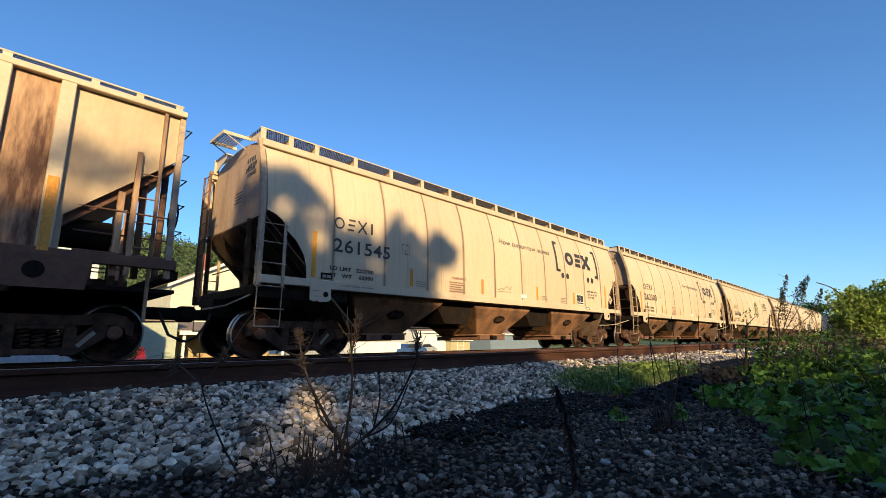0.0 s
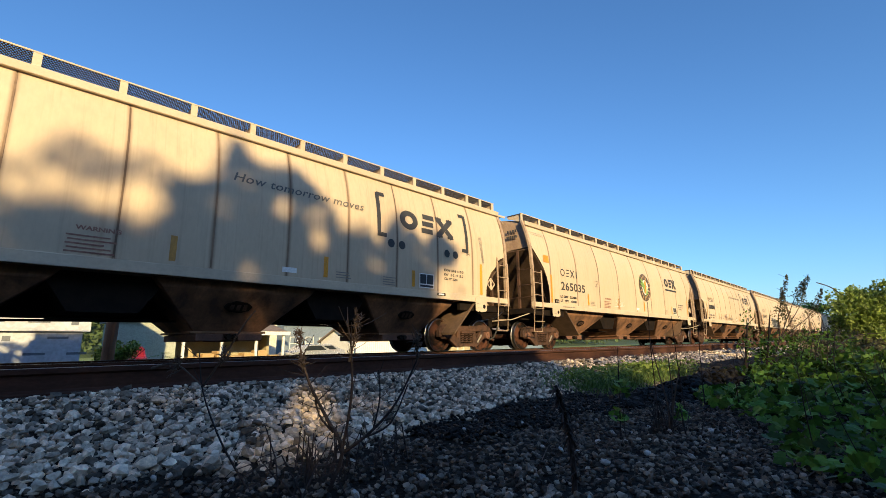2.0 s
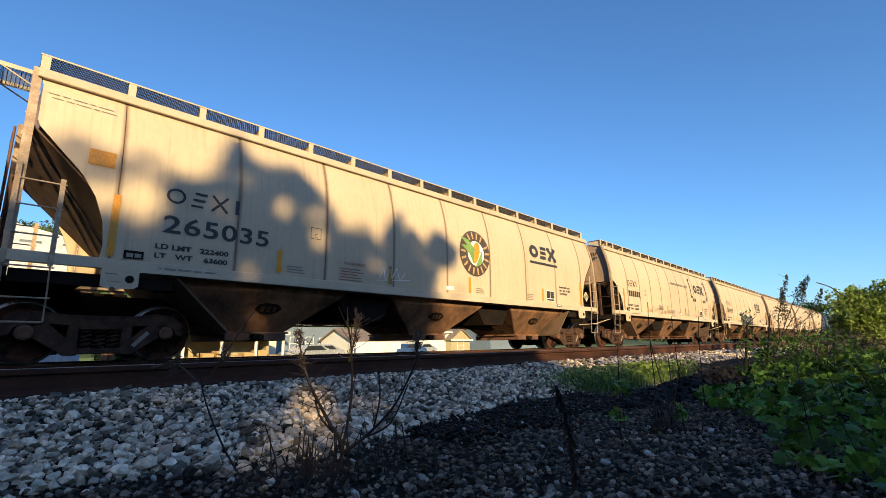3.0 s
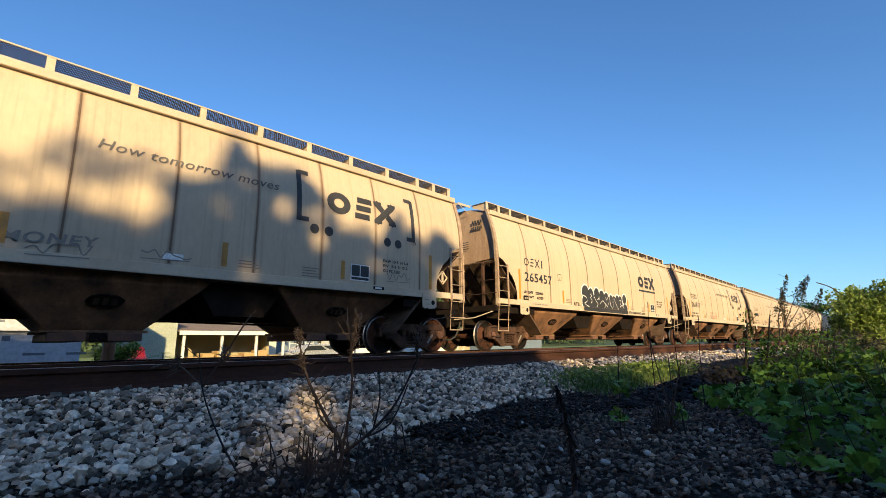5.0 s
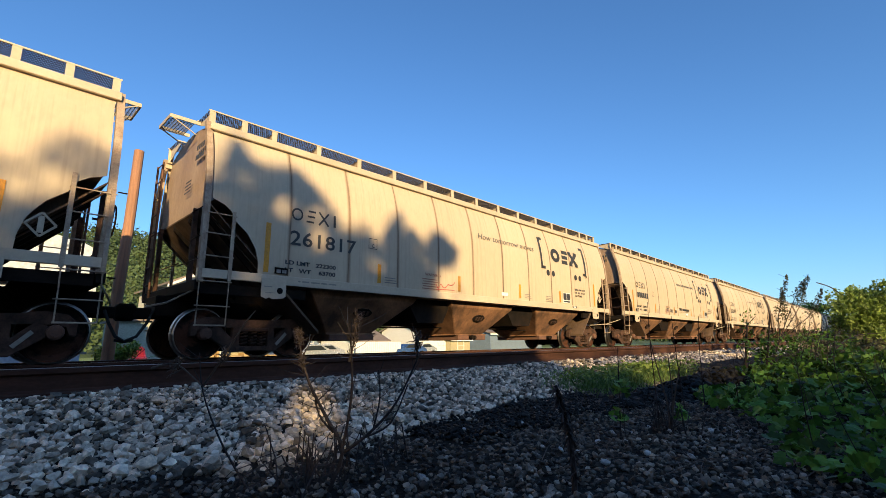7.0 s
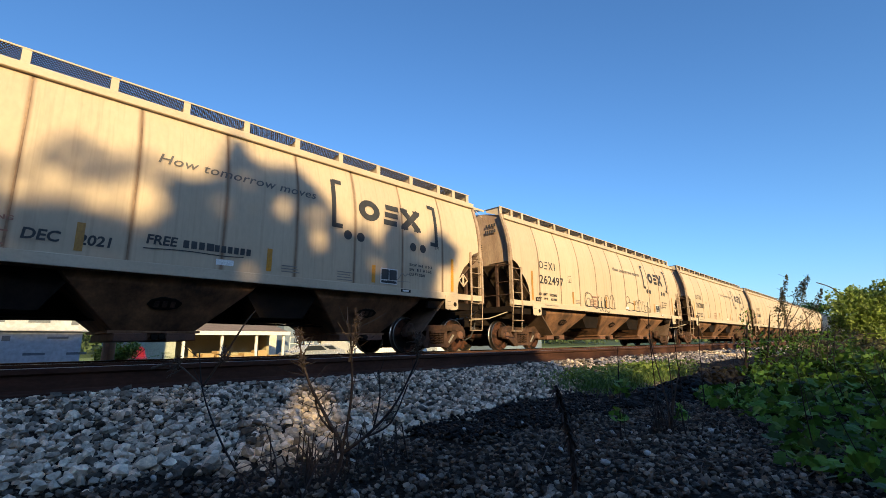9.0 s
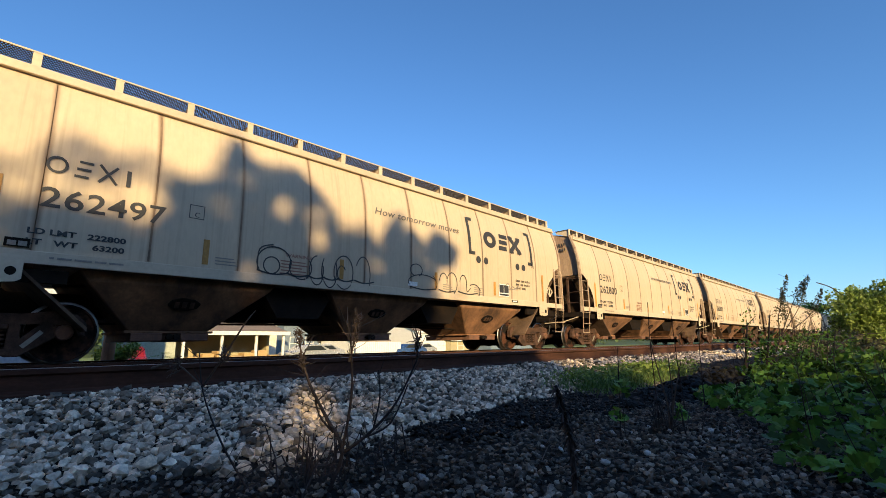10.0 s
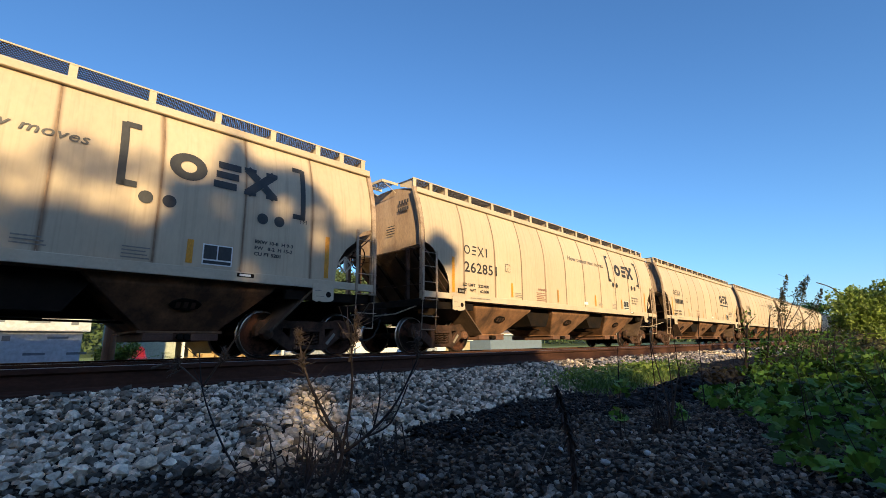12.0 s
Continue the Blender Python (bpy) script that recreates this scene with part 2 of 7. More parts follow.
CONCRETE = material("pale_concrete", (0.50, 0.47, 0.42), 0.85, 0, (0.36, 0.34, 0.3), 0.6, 2, (1, 1, 1), 30, 0.2, 0.01)


# ---- mesh tools ----
def part(name, bm, mat, parent=None, label=""):
    """Links a bmesh as one mesh object under a thing or part."""
    me = bpy.data.meshes.new(name)
    bmesh.ops.recalc_face_normals(bm, faces=bm.faces)
    bm.to_mesh(me)
    bm.free()
    me.materials.append(mat)
    ob = new(name, me)
    ob.parent = parent
    return tagged(ob, label)


def again(ob, name, m, parent):
    """Another object on the same mesh."""
    o = new(name, ob.data)
    o.parent = parent
    o.matrix_basis = m
    return o


def box(bm, x0, x1, y0, y1, z0, z1, bevel=0.0):
    vs = [bm.verts.new(p) for p in itertools.product((x0, x1), (y0, y1), (z0, z1))]
    fs = [bm.faces.new([vs[i] for i in f]) for f in ((0, 1, 3, 2), (4, 6, 7, 5), (0, 4, 5, 1), (2, 3, 7, 6), (0, 2, 6, 4), (1, 5, 7, 3))]
    if bevel:
        es = list({e for f in fs for e in f.edges})
        bmesh.ops.bevel(bm, geom=es, offset=bevel, segments=1, affect="EDGES")
    return bm


def prism(bm, pts, a, b, axis="y"):
    """Extrudes a polygon. axis y: pts are (x, z); axis x: pts are (y, z); axis z: pts are (x, y)."""
    put = {"y": lambda p, c: (p[0], c, p[1]), "x": lambda p, c: (c, p[0], p[1]), "z": lambda p, c: (p[0], p[1], c)}[axis]
    lo = [bm.verts.new(put(p, a)) for p in pts]
    hi = [bm.verts.new(put(p, b)) for p in pts]
    bm.faces.new(lo)
    bm.faces.new(hi[::-1])
    for i in range(len(pts)):
        j = (i + 1) % len(pts)
        bm.faces.new((lo[i], hi[i], hi[j], lo[j]))
    return bm


def tube(bm, path, r, n=6, r1=None):
    """A round bar along points, tapering from r to r1."""
    path = [Vector(p) for p in path]
    rings = []
    for i, p in enumerate(path):
        d = (path[min(i + 1, len(path) - 1)] - path[max(i - 1, 0)]).normalized()
        u = d.orthogonal().normalized() if i == 0 else (u - d * u.dot(d)).normalized()
        v = d.cross(u)
        k = r if r1 is None else r + (r1 - r) * i / (len(path) - 1)
        rings.append([bm.verts.new(p + (u * math.cos(a) + v * math.sin(a)) * k) for a in (2 * math.pi * j / n for j in range(n))])
    for a, b in zip(rings, rings[1:]):
        for j in range(n):
            bm.faces.new((a[j], a[(j + 1) % n], b[(j + 1) % n], b[j]))
    bm.faces.new(rings[0][::-1])
    bm.faces.new(rings[-1])
    return bm


def lathe(bm, prof, n=24, axis="y", at=(0, 0, 0), closed=False):
    """Turns (radius, along) points round the axis."""
    rings = []
    for r, h in prof:
        ring = []
        for j in range(n):
            a = 2 * math.pi * j / n
            c, s = r * math.cos(a), r * math.sin(a)
            p = {"y": (c, h, s), "x": (h, c, s), "z": (c, s, h)}[axis]
            ring.append(bm.verts.new(Vector(p) + Vector(at)))
        rings.append(ring)
    pairs = list(zip(rings, rings[1:])) + ([(rings[-1], rings[0])] if closed else [])
    for a, b in pairs:
        for j in range(n):
            bm.faces.new((a[j], b[j], b[(j + 1) % n], a[(j + 1) % n]))
    if not closed:
        bm.faces.new(rings[0])
        bm.faces.new(rings[-1][::-1])
    return bm


def raw(name, verts, faces, mat, parent=None, label=""):
    me = bpy.data.meshes.new(name)
    me.from_pydata(verts, [], faces)
    me.materials.append(mat)
    ob = new(name, me)
    ob.parent = parent
    return tagged(ob, label)


def thing(name, label, category, group="", at=None):
    ob = new(name)
    ob.empty_display_size = 0.2
    if at is not None:
        ob.matrix_basis = at
    return tagged(ob, label, category, group)


def written(text, height, slant=0.0, stretch=1.0, space=1.0, bold=0.0):
    """Flat letters as a bmesh in the x-y plane, cap height as given, starting at the origin."""
    cu = bpy.data.curves.new("letters", "FONT")
    cu.body, cu.size, cu.resolution_u, cu.shear, cu.space_character, cu.offset = text, height / 0.7, 3, slant, space, bold
    ob = bpy.data.objects.new("letters", cu)
    scene.collection.objects.link(ob)
    bpy.context.view_layer.update()
    me = bpy.data.meshes.new_from_object(ob.evaluated_get(bpy.context.evaluated_depsgraph_get()))
    bm = bmesh.new()
    bm.from_mesh(me)
    for v in bm.verts:
        v.co.x *= stretch
    bpy.data.objects.remove(ob)
    bpy.data.meshes.remove(me)
    bpy.data.curves.remove(cu)
    return bm


# ---- covered hopper cars ----
PROFILE = ((1.36, 1.600), (1.7, 1.612), (2.3, 1.620), (2.82, 1.622), (3.2, 1.598), (3.5, 1.552), (3.8, 1.480), (4.05, 1.400), (4.3, 1.300))
CENTRE = 9.88            # the far track's centre line


def half_width(z):
    for (z0, w0), (z1, w1) in zip(PROFILE, PROFILE[1:]):
        if z <= z1:
            return w0 + (w1 - w0) * (z - z0) / (z1 - z0)
    return PROFILE[-1][1]


def edge_curve(z, tall):
    """How far the end panel is cut back from the corner post at that height."""
    if tall:
        pts = ((1.5, 0.97), (1.7, 1.0), (2.08, 0.96), (2.45, 0.83), (2.74, 0.65), (2.9, 0.5), (3.08, 0.33), (3.36, 0.08), (3.4, 0.0))
    else:
        pts = ((1.5, 0.96), (1.75, 0.95), (2.0, 0.88), (2.25, 0.72), (2.45, 0.48), (2.62, 0.40), (2.72, 0.26), (2.76, 0.08), (2.78, 0.0))
    for (z0, c0), (z1, c1) in zip(pts, pts[1:]):
        if z <= z1:
            return max(0.06, c0 + (c1 - c0) * (z - z0) / (z1 - z0))
    return 0.06 if z < 4.12 else 0.0


def side_sheet(x0, x1, cut0=None, cut1=None, side=-1):
    """One curved side panel with thin returned edges."""
    bm = bmesh.new()
    uv = bm.loops.layers.uv.new("edge")
    cut = cut0 is not None or cut1 is not None
    zs = np.unique(np.concatenate([np.linspace(1.54, 4.3, 12), np.linspace(1.54, 3.44, 22)])) if cut else np.linspace(1.54, 4.3, 13)
    g = 0.005
    rows, back = [], []
    for z in zs:
        a = x0 + (edge_curve(z, cut0) if cut0 is not None else g)
        b = x1 - (edge_curve(z, cut1) if cut1 is not None else g)
        k = 5
        rows.append([bm.verts.new((a + (b - a) * i / k, side * half_width(z), z)) for i in range(k + 1)])
        back.append([bm.verts.new((a + (b - a) * i / k, side * (half_width(z) + d), z)) for i in (0, k) for d in (0.0, -0.012)])
    for r, q in zip(rows, rows[1:]):
        for i in range(len(r) - 1):
            f = bm.faces.new((r[i], r[i + 1], q[i + 1], q[i]))
            f.smooth = True
            for loop in f.loops:
                loop[uv].uv = (loop.vert.co.x - x0 if cut0 is None else 1.0, x1 - loop.vert.co.x if cut1 is None else 1.0)
    for r, q, s, t in zip(rows, rows[1:], back, back[1:]):
        bm.faces.new((s[0], t[0], t[1], s[1]))
        bm.faces.new((s[2], s[3], t[3], t[2]))
    return bm


def hull(length, tall):
    """The tank behind the side panels: end walls, slope sheets, roof."""
    bm = bmesh.new()
    top = 3.36 if tall else 2.74
    run = (top - 1.36) / 0.98
    xs = [0.10, 0.3, 0.6, 0.9, run] + list(np.linspace(run + 0.6, length - run - 0.6, 6)) + [length - run, length - 0.9, length - 0.6, length - 0.3, length - 0.10]
    rings = []
    for x in xs:
        e = min(x, length - x)
        zb = max(1.36, top - 0.98 * (e - 0.03))
        zs = list(np.linspace(zb, top + 0.02, 4)) + list(np.linspace(top + 0.05, 4.3, 5))
        pts = [(-(half_width(z) - (1.0 if z < top + 0.03 and e < run + 0.3 else 0.05)), z) for z in zs]
        roof = [(-1.30 + 0.26 * i, 4.30 + 0.24 * math.sin(math.pi * i / 10)) for i in range(1, 10)]
        ring = pts + roof + [(-y, z) for y, z in pts[::-1]]
        rings.append([bm.verts.new((x, y, z)) for y, z in ring])
    n = len(rings[0])
    for a, b in zip(rings, rings[1:]):
        for j in range(n):
            bm.faces.new((a[j], a[(j + 1) % n], b[(j + 1) % n], b[j]))
    bm.faces.new(rings[0])
    bm.faces.new(rings[-1][::-1])
    return bm


def ladder(car, x0, x1, y, z0, z1, drop, side):
    """Corner ladder: two stiles with rungs, and the stirrup step that hangs below the sill."""
    bm = bmesh.new()
    for x in (x0, x1):
        box(bm, x - 0.03, x + 0.03, y - 0.012, y + 0.012, 1.34, z1 if x == x0 else z1 - 0.14)
        tube(bm, [(x, y, 1.4), (x + 0.015, y + side * -0.05, 1.0), (x + 0.02, y + side * -0.08, drop)], 0.011)
    tube(bm, [(x0, y - side * 0.08, drop), (x1 + 0.02, y - side * 0.08, drop)], 0.014)
    lad = part("ladder", bm, LADDERM, car, "pale painted steel corner ladder")
    bm = bmesh.new()
    tube(bm, [(x0 - 0.04, y, 0), (x1 + 0.05, y, 0)], 0.011)
    rung = part("rung", bm, LADDERM, lad)
    zs = [1.32, 1.76, 2.16, 2.52]
    rung.location.z = zs[0]
    for z in zs[1:] + [0.90]:
        again(rung, "rung", Matrix.Translation((0, 0, z)), lad)
    return lad


def frame_side(y, side):
    """Cast truck side: top chord, two inclined arms, column posts and the spring seat."""
    bm = bmesh.new()
    a, b = y - 0.07, y + 0.07
    prism(bm, [(-1.14, 0.40), (-1.14, 0.60), (-1.02, 0.72), (-0.75, 0.77), (-0.4, 0.72), (0.4, 0.72), (0.75, 0.77), (1.02, 0.72), (1.14, 0.60), (1.14, 0.40),
               (1.04, 0.42), (1.02, 0.54), (0.9, 0.59), (0.76, 0.56), (0.72, 0.60), (0.45, 0.57), (-0.45, 0.57), (-0.72, 0.60), (-0.76, 0.56), (-0.9, 0.59), (-1.02, 0.54), (-1.04, 0.42)], a, b)
    for s in (-1, 1):
        prism(bm, [(s * 0.66, 0.62), (s * 0.82, 0.54), (s * 0.80, 0.38), (s * 0.42, 0.12), (s * 0.26, 0.12), (s * 0.26, 0.25), (s * 0.36, 0.31)], a + 0.01, b - 0.01)
        prism(bm, [(s * 0.27, 0.20), (s * 0.27, 0.62), (s * 0.40, 0.62), (s * 0.42, 0.26)], a + 0.012, b - 0.012)
    box(bm, -0.34, 0.34, a, b, 0.14, 0.23)
    box(bm, -0.27, 0.27, a - 0.04, b + 0.04, 0.50, 0.565)
    bmesh.ops.bevel(bm, geom=list(bm.edges), offset=0.012, segments=1, affect="EDGES")
    return bm


def make_truck(car, x):
    """Two-axle freight truck: bolster with side frames, springs, bearing caps and wheelsets."""
    bm = bmesh.new()
    box(bm, -0.2, 0.2, -0.98, 0.98, 0.42, 0.66, 0.03)
    box(bm, -0.33, 0.33, -0.86, 0.86, 0.14, 0.41, 0.02)
    truck = part("truck", bm, GRIME, car, "grimy cast steel freight truck")
    truck.location.x = x
    for side in (-1, 1):
        fr = part("side_frame", frame_side(side * 1.0, side), FRAMEC, truck, "grimy cast side frame")
        for sx in (-0.18, 0.0, 0.18):
            bm = bmesh.new()
            turns, pts = 4, []
            for i in range(turns * 8 + 1):
                q = 2 * math.pi * i / 8
                pts.append((sx + 0.07 * math.cos(q), side * 1.0 + 0.06 * math.sin(q), 0.24 + 0.25 * i / (turns * 8)))
            tube(bm, pts, 0.016, 5)
            part("coil_spring", bm, FRAMEC, truck)
        for ax in (-0.889, 0.889):
            bm = bmesh.new()
            lathe(bm, [(0.02, side * 1.135), (0.07, side * 1.135), (0.105, side * 1.12), (0.115, side * 1.05), (0.115, side * 0.95)], 14, at=(ax, 0, 0.457))
            for k in range(3):
                q = 2 * math.pi * k / 3 + 0.5
                lathe(bm, [(0.02, side * 1.15), (0.02, side * 1.12)], 6, at=(ax + 0.055 * math.cos(q), 0, 0.457 + 0.055 * math.sin(q)))
            part("bearing_cap", bm, RUST, truck, "brown bearing end cap with bolts")
        bm = bmesh.new()
        box(bm, -0.09, 0.2, side * 1.075 - 0.003, side * 1.075 + 0.003, -0.03, 0.03)
        letters = part("raised_lettering", bm, GREYP, truck)
        letters.matrix_basis = pose(0.5, 0, 0.32, 0, -48, 0)
    for ax in (-0.889, 0.889):
        bm = bmesh.new()
        tube(bm, [(0, -1.02, 0), (0, 1.02, 0)], 0.08, 10)
        for s in (-1, 1):
            lathe(bm, [(0.15, s * 0.80), (0.16, s * 0.84), (0.33, s * 0.775), (0.40, s * 0.79), (0.41, s * 0.825), (0.435, s * 0.825), (0.435, s * 0.70), (0.40, s * 0.70), (0.36, s * 0.735), (0.15, s * 0.72)], 28)
        ws = part("wheelset", bm, WHEELM, truck, "rusty steel wheelset with patches of black grease")
        ws.matrix_basis = pose(ax, 0, 0.457)
        for s in (-1, 1):
            bm = bmesh.new()
            lathe(bm, [(0.436, s * 0.827), (0.454, s * 0.822), (0.457, s * 0.76), (0.462, s * 0.735), (0.483, s * 0.722), (0.483, s * 0.703), (0.436, s * 0.703)], 28, closed=True)
            tyre = part("wheel_tread", bm, TREAD, truck, "polished wheel tread")
            tyre.matrix_basis = pose(ax, 0, 0.457)
    return truck


def hopper_chute(car, x0, x1, g0, g1, mat=None):
    """A discharge hopper that narrows to its outlet gate."""
    bm = bmesh.new()
    top = [(x0, -1.42), (x1, -1.42), (x1, 1.42), (x0, 1.42)]
    mid = [(x0 + 0.15 * (g0 - x0), -1.40), (x1 - 0.15 * (x1 - g1), -1.40), (x1 - 0.15 * (x1 - g1), 1.40), (x0 + 0.15 * (g0 - x0), 1.40)]
    low = [(g0, -0.80), (g1, -0.80), (g1, 0.80), (g0, 0.80)]
    loops = [[bm.verts.new((x, y, z)) for x, y in loop] for loop, z in ((top, 1.40), (mid, 1.22), (low, 0.50))]
    for a, b in zip(loops, loops[1:]):
        for i in range(4):
            bm.faces.new((a[i], a[(i + 1) % 4], b[(i + 1) % 4], b[i]))
    bm.faces.new(loops[-1])
    bm.faces.new(loops[0])
    bmesh.ops.bevel(bm, geom=list(bm.edges), offset=0.02, segments=1, affect="EDGES")
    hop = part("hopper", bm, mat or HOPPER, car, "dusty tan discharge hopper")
    bm = bmesh.new()
    box(bm, g0 - 0.06, g1 + 0.06, -0.88, 0.88, 0.465, 0.505)
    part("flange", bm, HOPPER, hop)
    bm = bmesh.new()
    box(bm, g0 + 0.02, (g0 + g1) / 2 - 0.14, -0.92, 0.92, 0.33, 0.46, 0.01)
    box(bm, (g0 + g1) / 2 + 0.14, g1 - 0.02, -0.92, 0.92, 0.33, 0.46, 0.01)
    box(bm, (g0 + g1) / 2 - 0.14, (g0 + g1) / 2 + 0.14, -0.8, 0.8, 0.35, 0.46)
    part("outlet_gate", bm, RUST, hop, "rusty sliding outlet gate")
    for k in (-0.05, 0.06):
        bm = bmesh.new()
        lathe(bm, [(0.02, -1.0), (0.055, -1.0), (0.055, -0.94), (0.02, -0.8)], 8, at=((g0 + g1) / 2 + k, 0, 0.40))
        part("capstan", bm, GRIME, hop)
    # dark ribbed pad where the unloading shaker is hung
    m = (x0 + x1) / 2
    tilt = 39.8
    bm = bmesh.new()
    oval = [(0.25 * math.cos(q) + 0.012 * math.sin(5 * q), 0.12 * math.sin(q) + 0.01 * math.cos(7 * q)) for q in np.linspace(0, 2 * math.pi, 20, endpoint=False)]
    prism(bm, oval, -0.03, 0.0)
    pad = part("vibrator_bracket", bm, GRIME, hop, "dark scuffed oval shaker bracket")
    pad.matrix_basis = pose(m, -1.40 + 0.833 * 0.27, 0.95, tilt, 0, 0)
    for k in (-0.12, 0.0, 0.12):
        bm = bmesh.new()
        box(bm, k - 0.035, k + 0.035, -0.04, -0.03, -0.06, 0.06)
        part("bracket_slot", bm, FRAMEC, pad)
    return hop


def running_board(car, length, side):
    """Roof walk of open grating held by brackets along one edge of the roof."""
    y0, y1 = side * 1.24, side * 0.62
    lo, hi = min(y0, y1), max(y0, y1)
    bm = bmesh.new()
    w, run = 0.0065, 0.30
    for k in range(int((length + run) / 0.042)):
        x = -run + 0.042 * k
        for a, b in ((x, x + run), (x + run, x)):
            ya, yb = lo, hi
            p, q = (a, ya), (b, yb)
            for end in (0, length):
                if min(p[0], q[0]) < end < max(p[0], q[0]):
                    m = (end, p[1] + (q[1] - p[1]) * (end - p[0]) / (q[0] - p[0]))
                    keep_q = (q[0] > end) == (end == 0)
                    p, q = (m, q) if keep_q else (p, m)
            if 0 <= min(p[0], q[0]) and max(p[0], q[0]) <= length:
                prism(bm, [(p[0] - w, p[1]), (p[0] + w, p[1]), (q[0] + w, q[1]), (q[0] - w, q[1])], 4.597, 4.606, "z")
    walkway = part("running_board", bm, GALV, car, "dark galvanised grating roof walk")
    bm = bmesh.new()
    for y in (y0, y1):
        box(bm, -0.02, length + 0.02, y - 0.010, y + 0.010, 4.594, 4.618)
    part("edge_angle", bm, TRIM, walkway)
    bm = bmesh.new()
    ya, yb = sorted((side * 1.245, side * 1.225))
    box(bm, -0.055, 0.055, ya, yb, 4.27, 4.60)
    prism(bm, [(side * 1.235, 4.58), (side * 0.64, 4.58), (side * 0.66, 4.50), (side * 1.235, 4.30)], -0.006, 0.006, "x")
    b0 = part("bracket", bm, TRIM, walkway, "pale steel running board bracket")
    n = int((length - 4.6) / (1.6 if length > 16 else 1.09) + 0.5)
    xs = [0.05, 0.66, 1.28] + [2.32 + (length - 4.64) * i / n for i in range(n + 1)] + [length - 1.28, length - 0.66, length - 0.05]
    if length > 16:
        xs = [0.05 + (length - 0.1) * i / 15 for i in range(16)]
    b0.location.x = xs[0]
    for x in xs[1:]:
        again(b0, "bracket", Matrix.Translation((x, 0, 0)), walkway)
    return walkway


def end_gear(car, length, far_end, tall):
    """Everything at one end: corner posts, end platform, braces, coupler, hose."""
    f = (lambda x: length - x) if far_end else (lambda x: x)
    lo = lambda a, b: (min(f(a), f(b)), max(f(a), f(b)))
    for s in (-1, 1):
        bm = bmesh.new()
        zs = [1.30, 2.0, 2.6, 3.2, 3.5, 3.8, 4.05, 4.34]
        a, b = lo(-0.075, 0.03)
        rows = [[bm.verts.new((x, s * (half_width(z) + d), z)) for x, d in ((a, 0.02), (b, 0.02), (b, -0.06), (a, -0.06))] for z in zs]
        for p, q in zip(rows, rows[1:]):
            for i in range(4):
                bm.faces.new((p[i], p[(i + 1) % 4], q[(i + 1) % 4], q[i]))
        bm.faces.new(rows[0])
        bm.faces.new(rows[-1][::-1])
        part("corner_post", bm, LADDERM, car)
    bm = bmesh.new()
    a, b = lo(-0.10, 0.02)
    box(bm, a, b, -1.6, 1.6, 1.16, 1.34, 0.01)
    a, b = lo(-0.32, 1.0)
    box(bm, a, b, -0.35, 0.35, 0.78, 1.16, 0.02)
    a, b = lo(0.025, 0.9)
    box(bm, a, b, -1.4, 1.4, 1.17, 1.21)
    plat = part("end_platform", bm, GRIME, car, "black greasy end platform")
    a, b = lo(0.03, 2.0)
    for s in (-1, 1):
        part("platform_beam", box(bmesh.new(), a, b, s * 1.47 - 0.05, s * 1.47 + 0.05, 1.12, 1.30), GRIME, car)
    # vertical end braces and grab irons
    zt = 3.3 if tall else 2.7
    for y in (-1.05, 1.05):
        a, b = lo(-0.06, 0.02)
        part("end_brace", box(bmesh.new(), a, b, y - 0.035, y + 0.035, 1.2, zt), FRAMEC, car, "dark steel end brace")
    for y0, y1, z in ((-1.6, -1.05, 2.62), (-1.6, -1.05, 2.1), (-1.6, -0.5, 1.7), (1.05, 1.6, 2.62), (-0.55, 0.55, 1.75)):
        bm = bmesh.new()
        tube(bm, [(f(-0.07), y0, z), (f(-0.07), y1, z)], 0.012)
        part("grab_iron", bm, FRAMEC, car)
    bm = bmesh.new()
    tube(bm, [(f(0.0), -1.5, zt - 0.1), (f(1.3), -1.35, 1.4)], 0.014)
    part("slope_rod", bm, FRAMEC, car)
    # far-side ladder up the end
    bm = bmesh.new()
    for y in (1.05, 1.45):
        tube(bm, [(f(-0.12), y, 1.2), (f(-0.12), y, 4.2)], 0.022)
    for z in np.arange(1.5, 4.2, 0.38):
        tube(bm, [(f(-0.12), 1.05, z), (f(-0.12), 1.45, z)], 0.011)
    part("end_ladder", bm, RUST, car, "brown steel ladder up the car end")
    # end walkway bracketed off the roof
    bm = bmesh.new()
    a, b = lo(-0.45, -0.02)
    for y in np.linspace(-0.48, 0.22, 18):
        box(bm, a, b, y - 0.003, y + 0.003, 4.598, 4.608)
    for x in np.linspace(a, b, 9):
        box(bm, x - 0.004, x + 0.004, -0.48, 0.22, 4.598, 4.606)
    ew = tagged(part("end_walkway", bm, GALV, car), "galvanised grating end walkway", kind="stuff")
    bm = bmesh.new()
    a, b = lo(-0.47, -0.45)
    box(bm, a, b, -0.5, 0.24, 4.58, 4.65)
    a, b = lo(-0.47, 0.1)
    for y in (-0.49, 0.23):
        box(bm, a, b, y - 0.012, y + 0.012, 4.58, 4.65)
        tube(bm, [(f(-0.42), y, 4.59), (f(0.02), y, 4.36)], 0.012)
    part("walkway_frame", bm, TRIM, ew)
    # coupler and hose
    bm = bmesh.new()
    a, b = lo(-0.62, 0.0)
    box(bm, a, b, -0.09, 0.09, 0.74, 0.94, 0.02)
    a, b = lo(-0.86, -0.55)
    box(bm, a, b, -0.16, 0.14, 0.70, 1.0, 0.05)
    part("coupler", bm, GRIME, car, "black knuckle coupler")
    bm = bmesh.new()
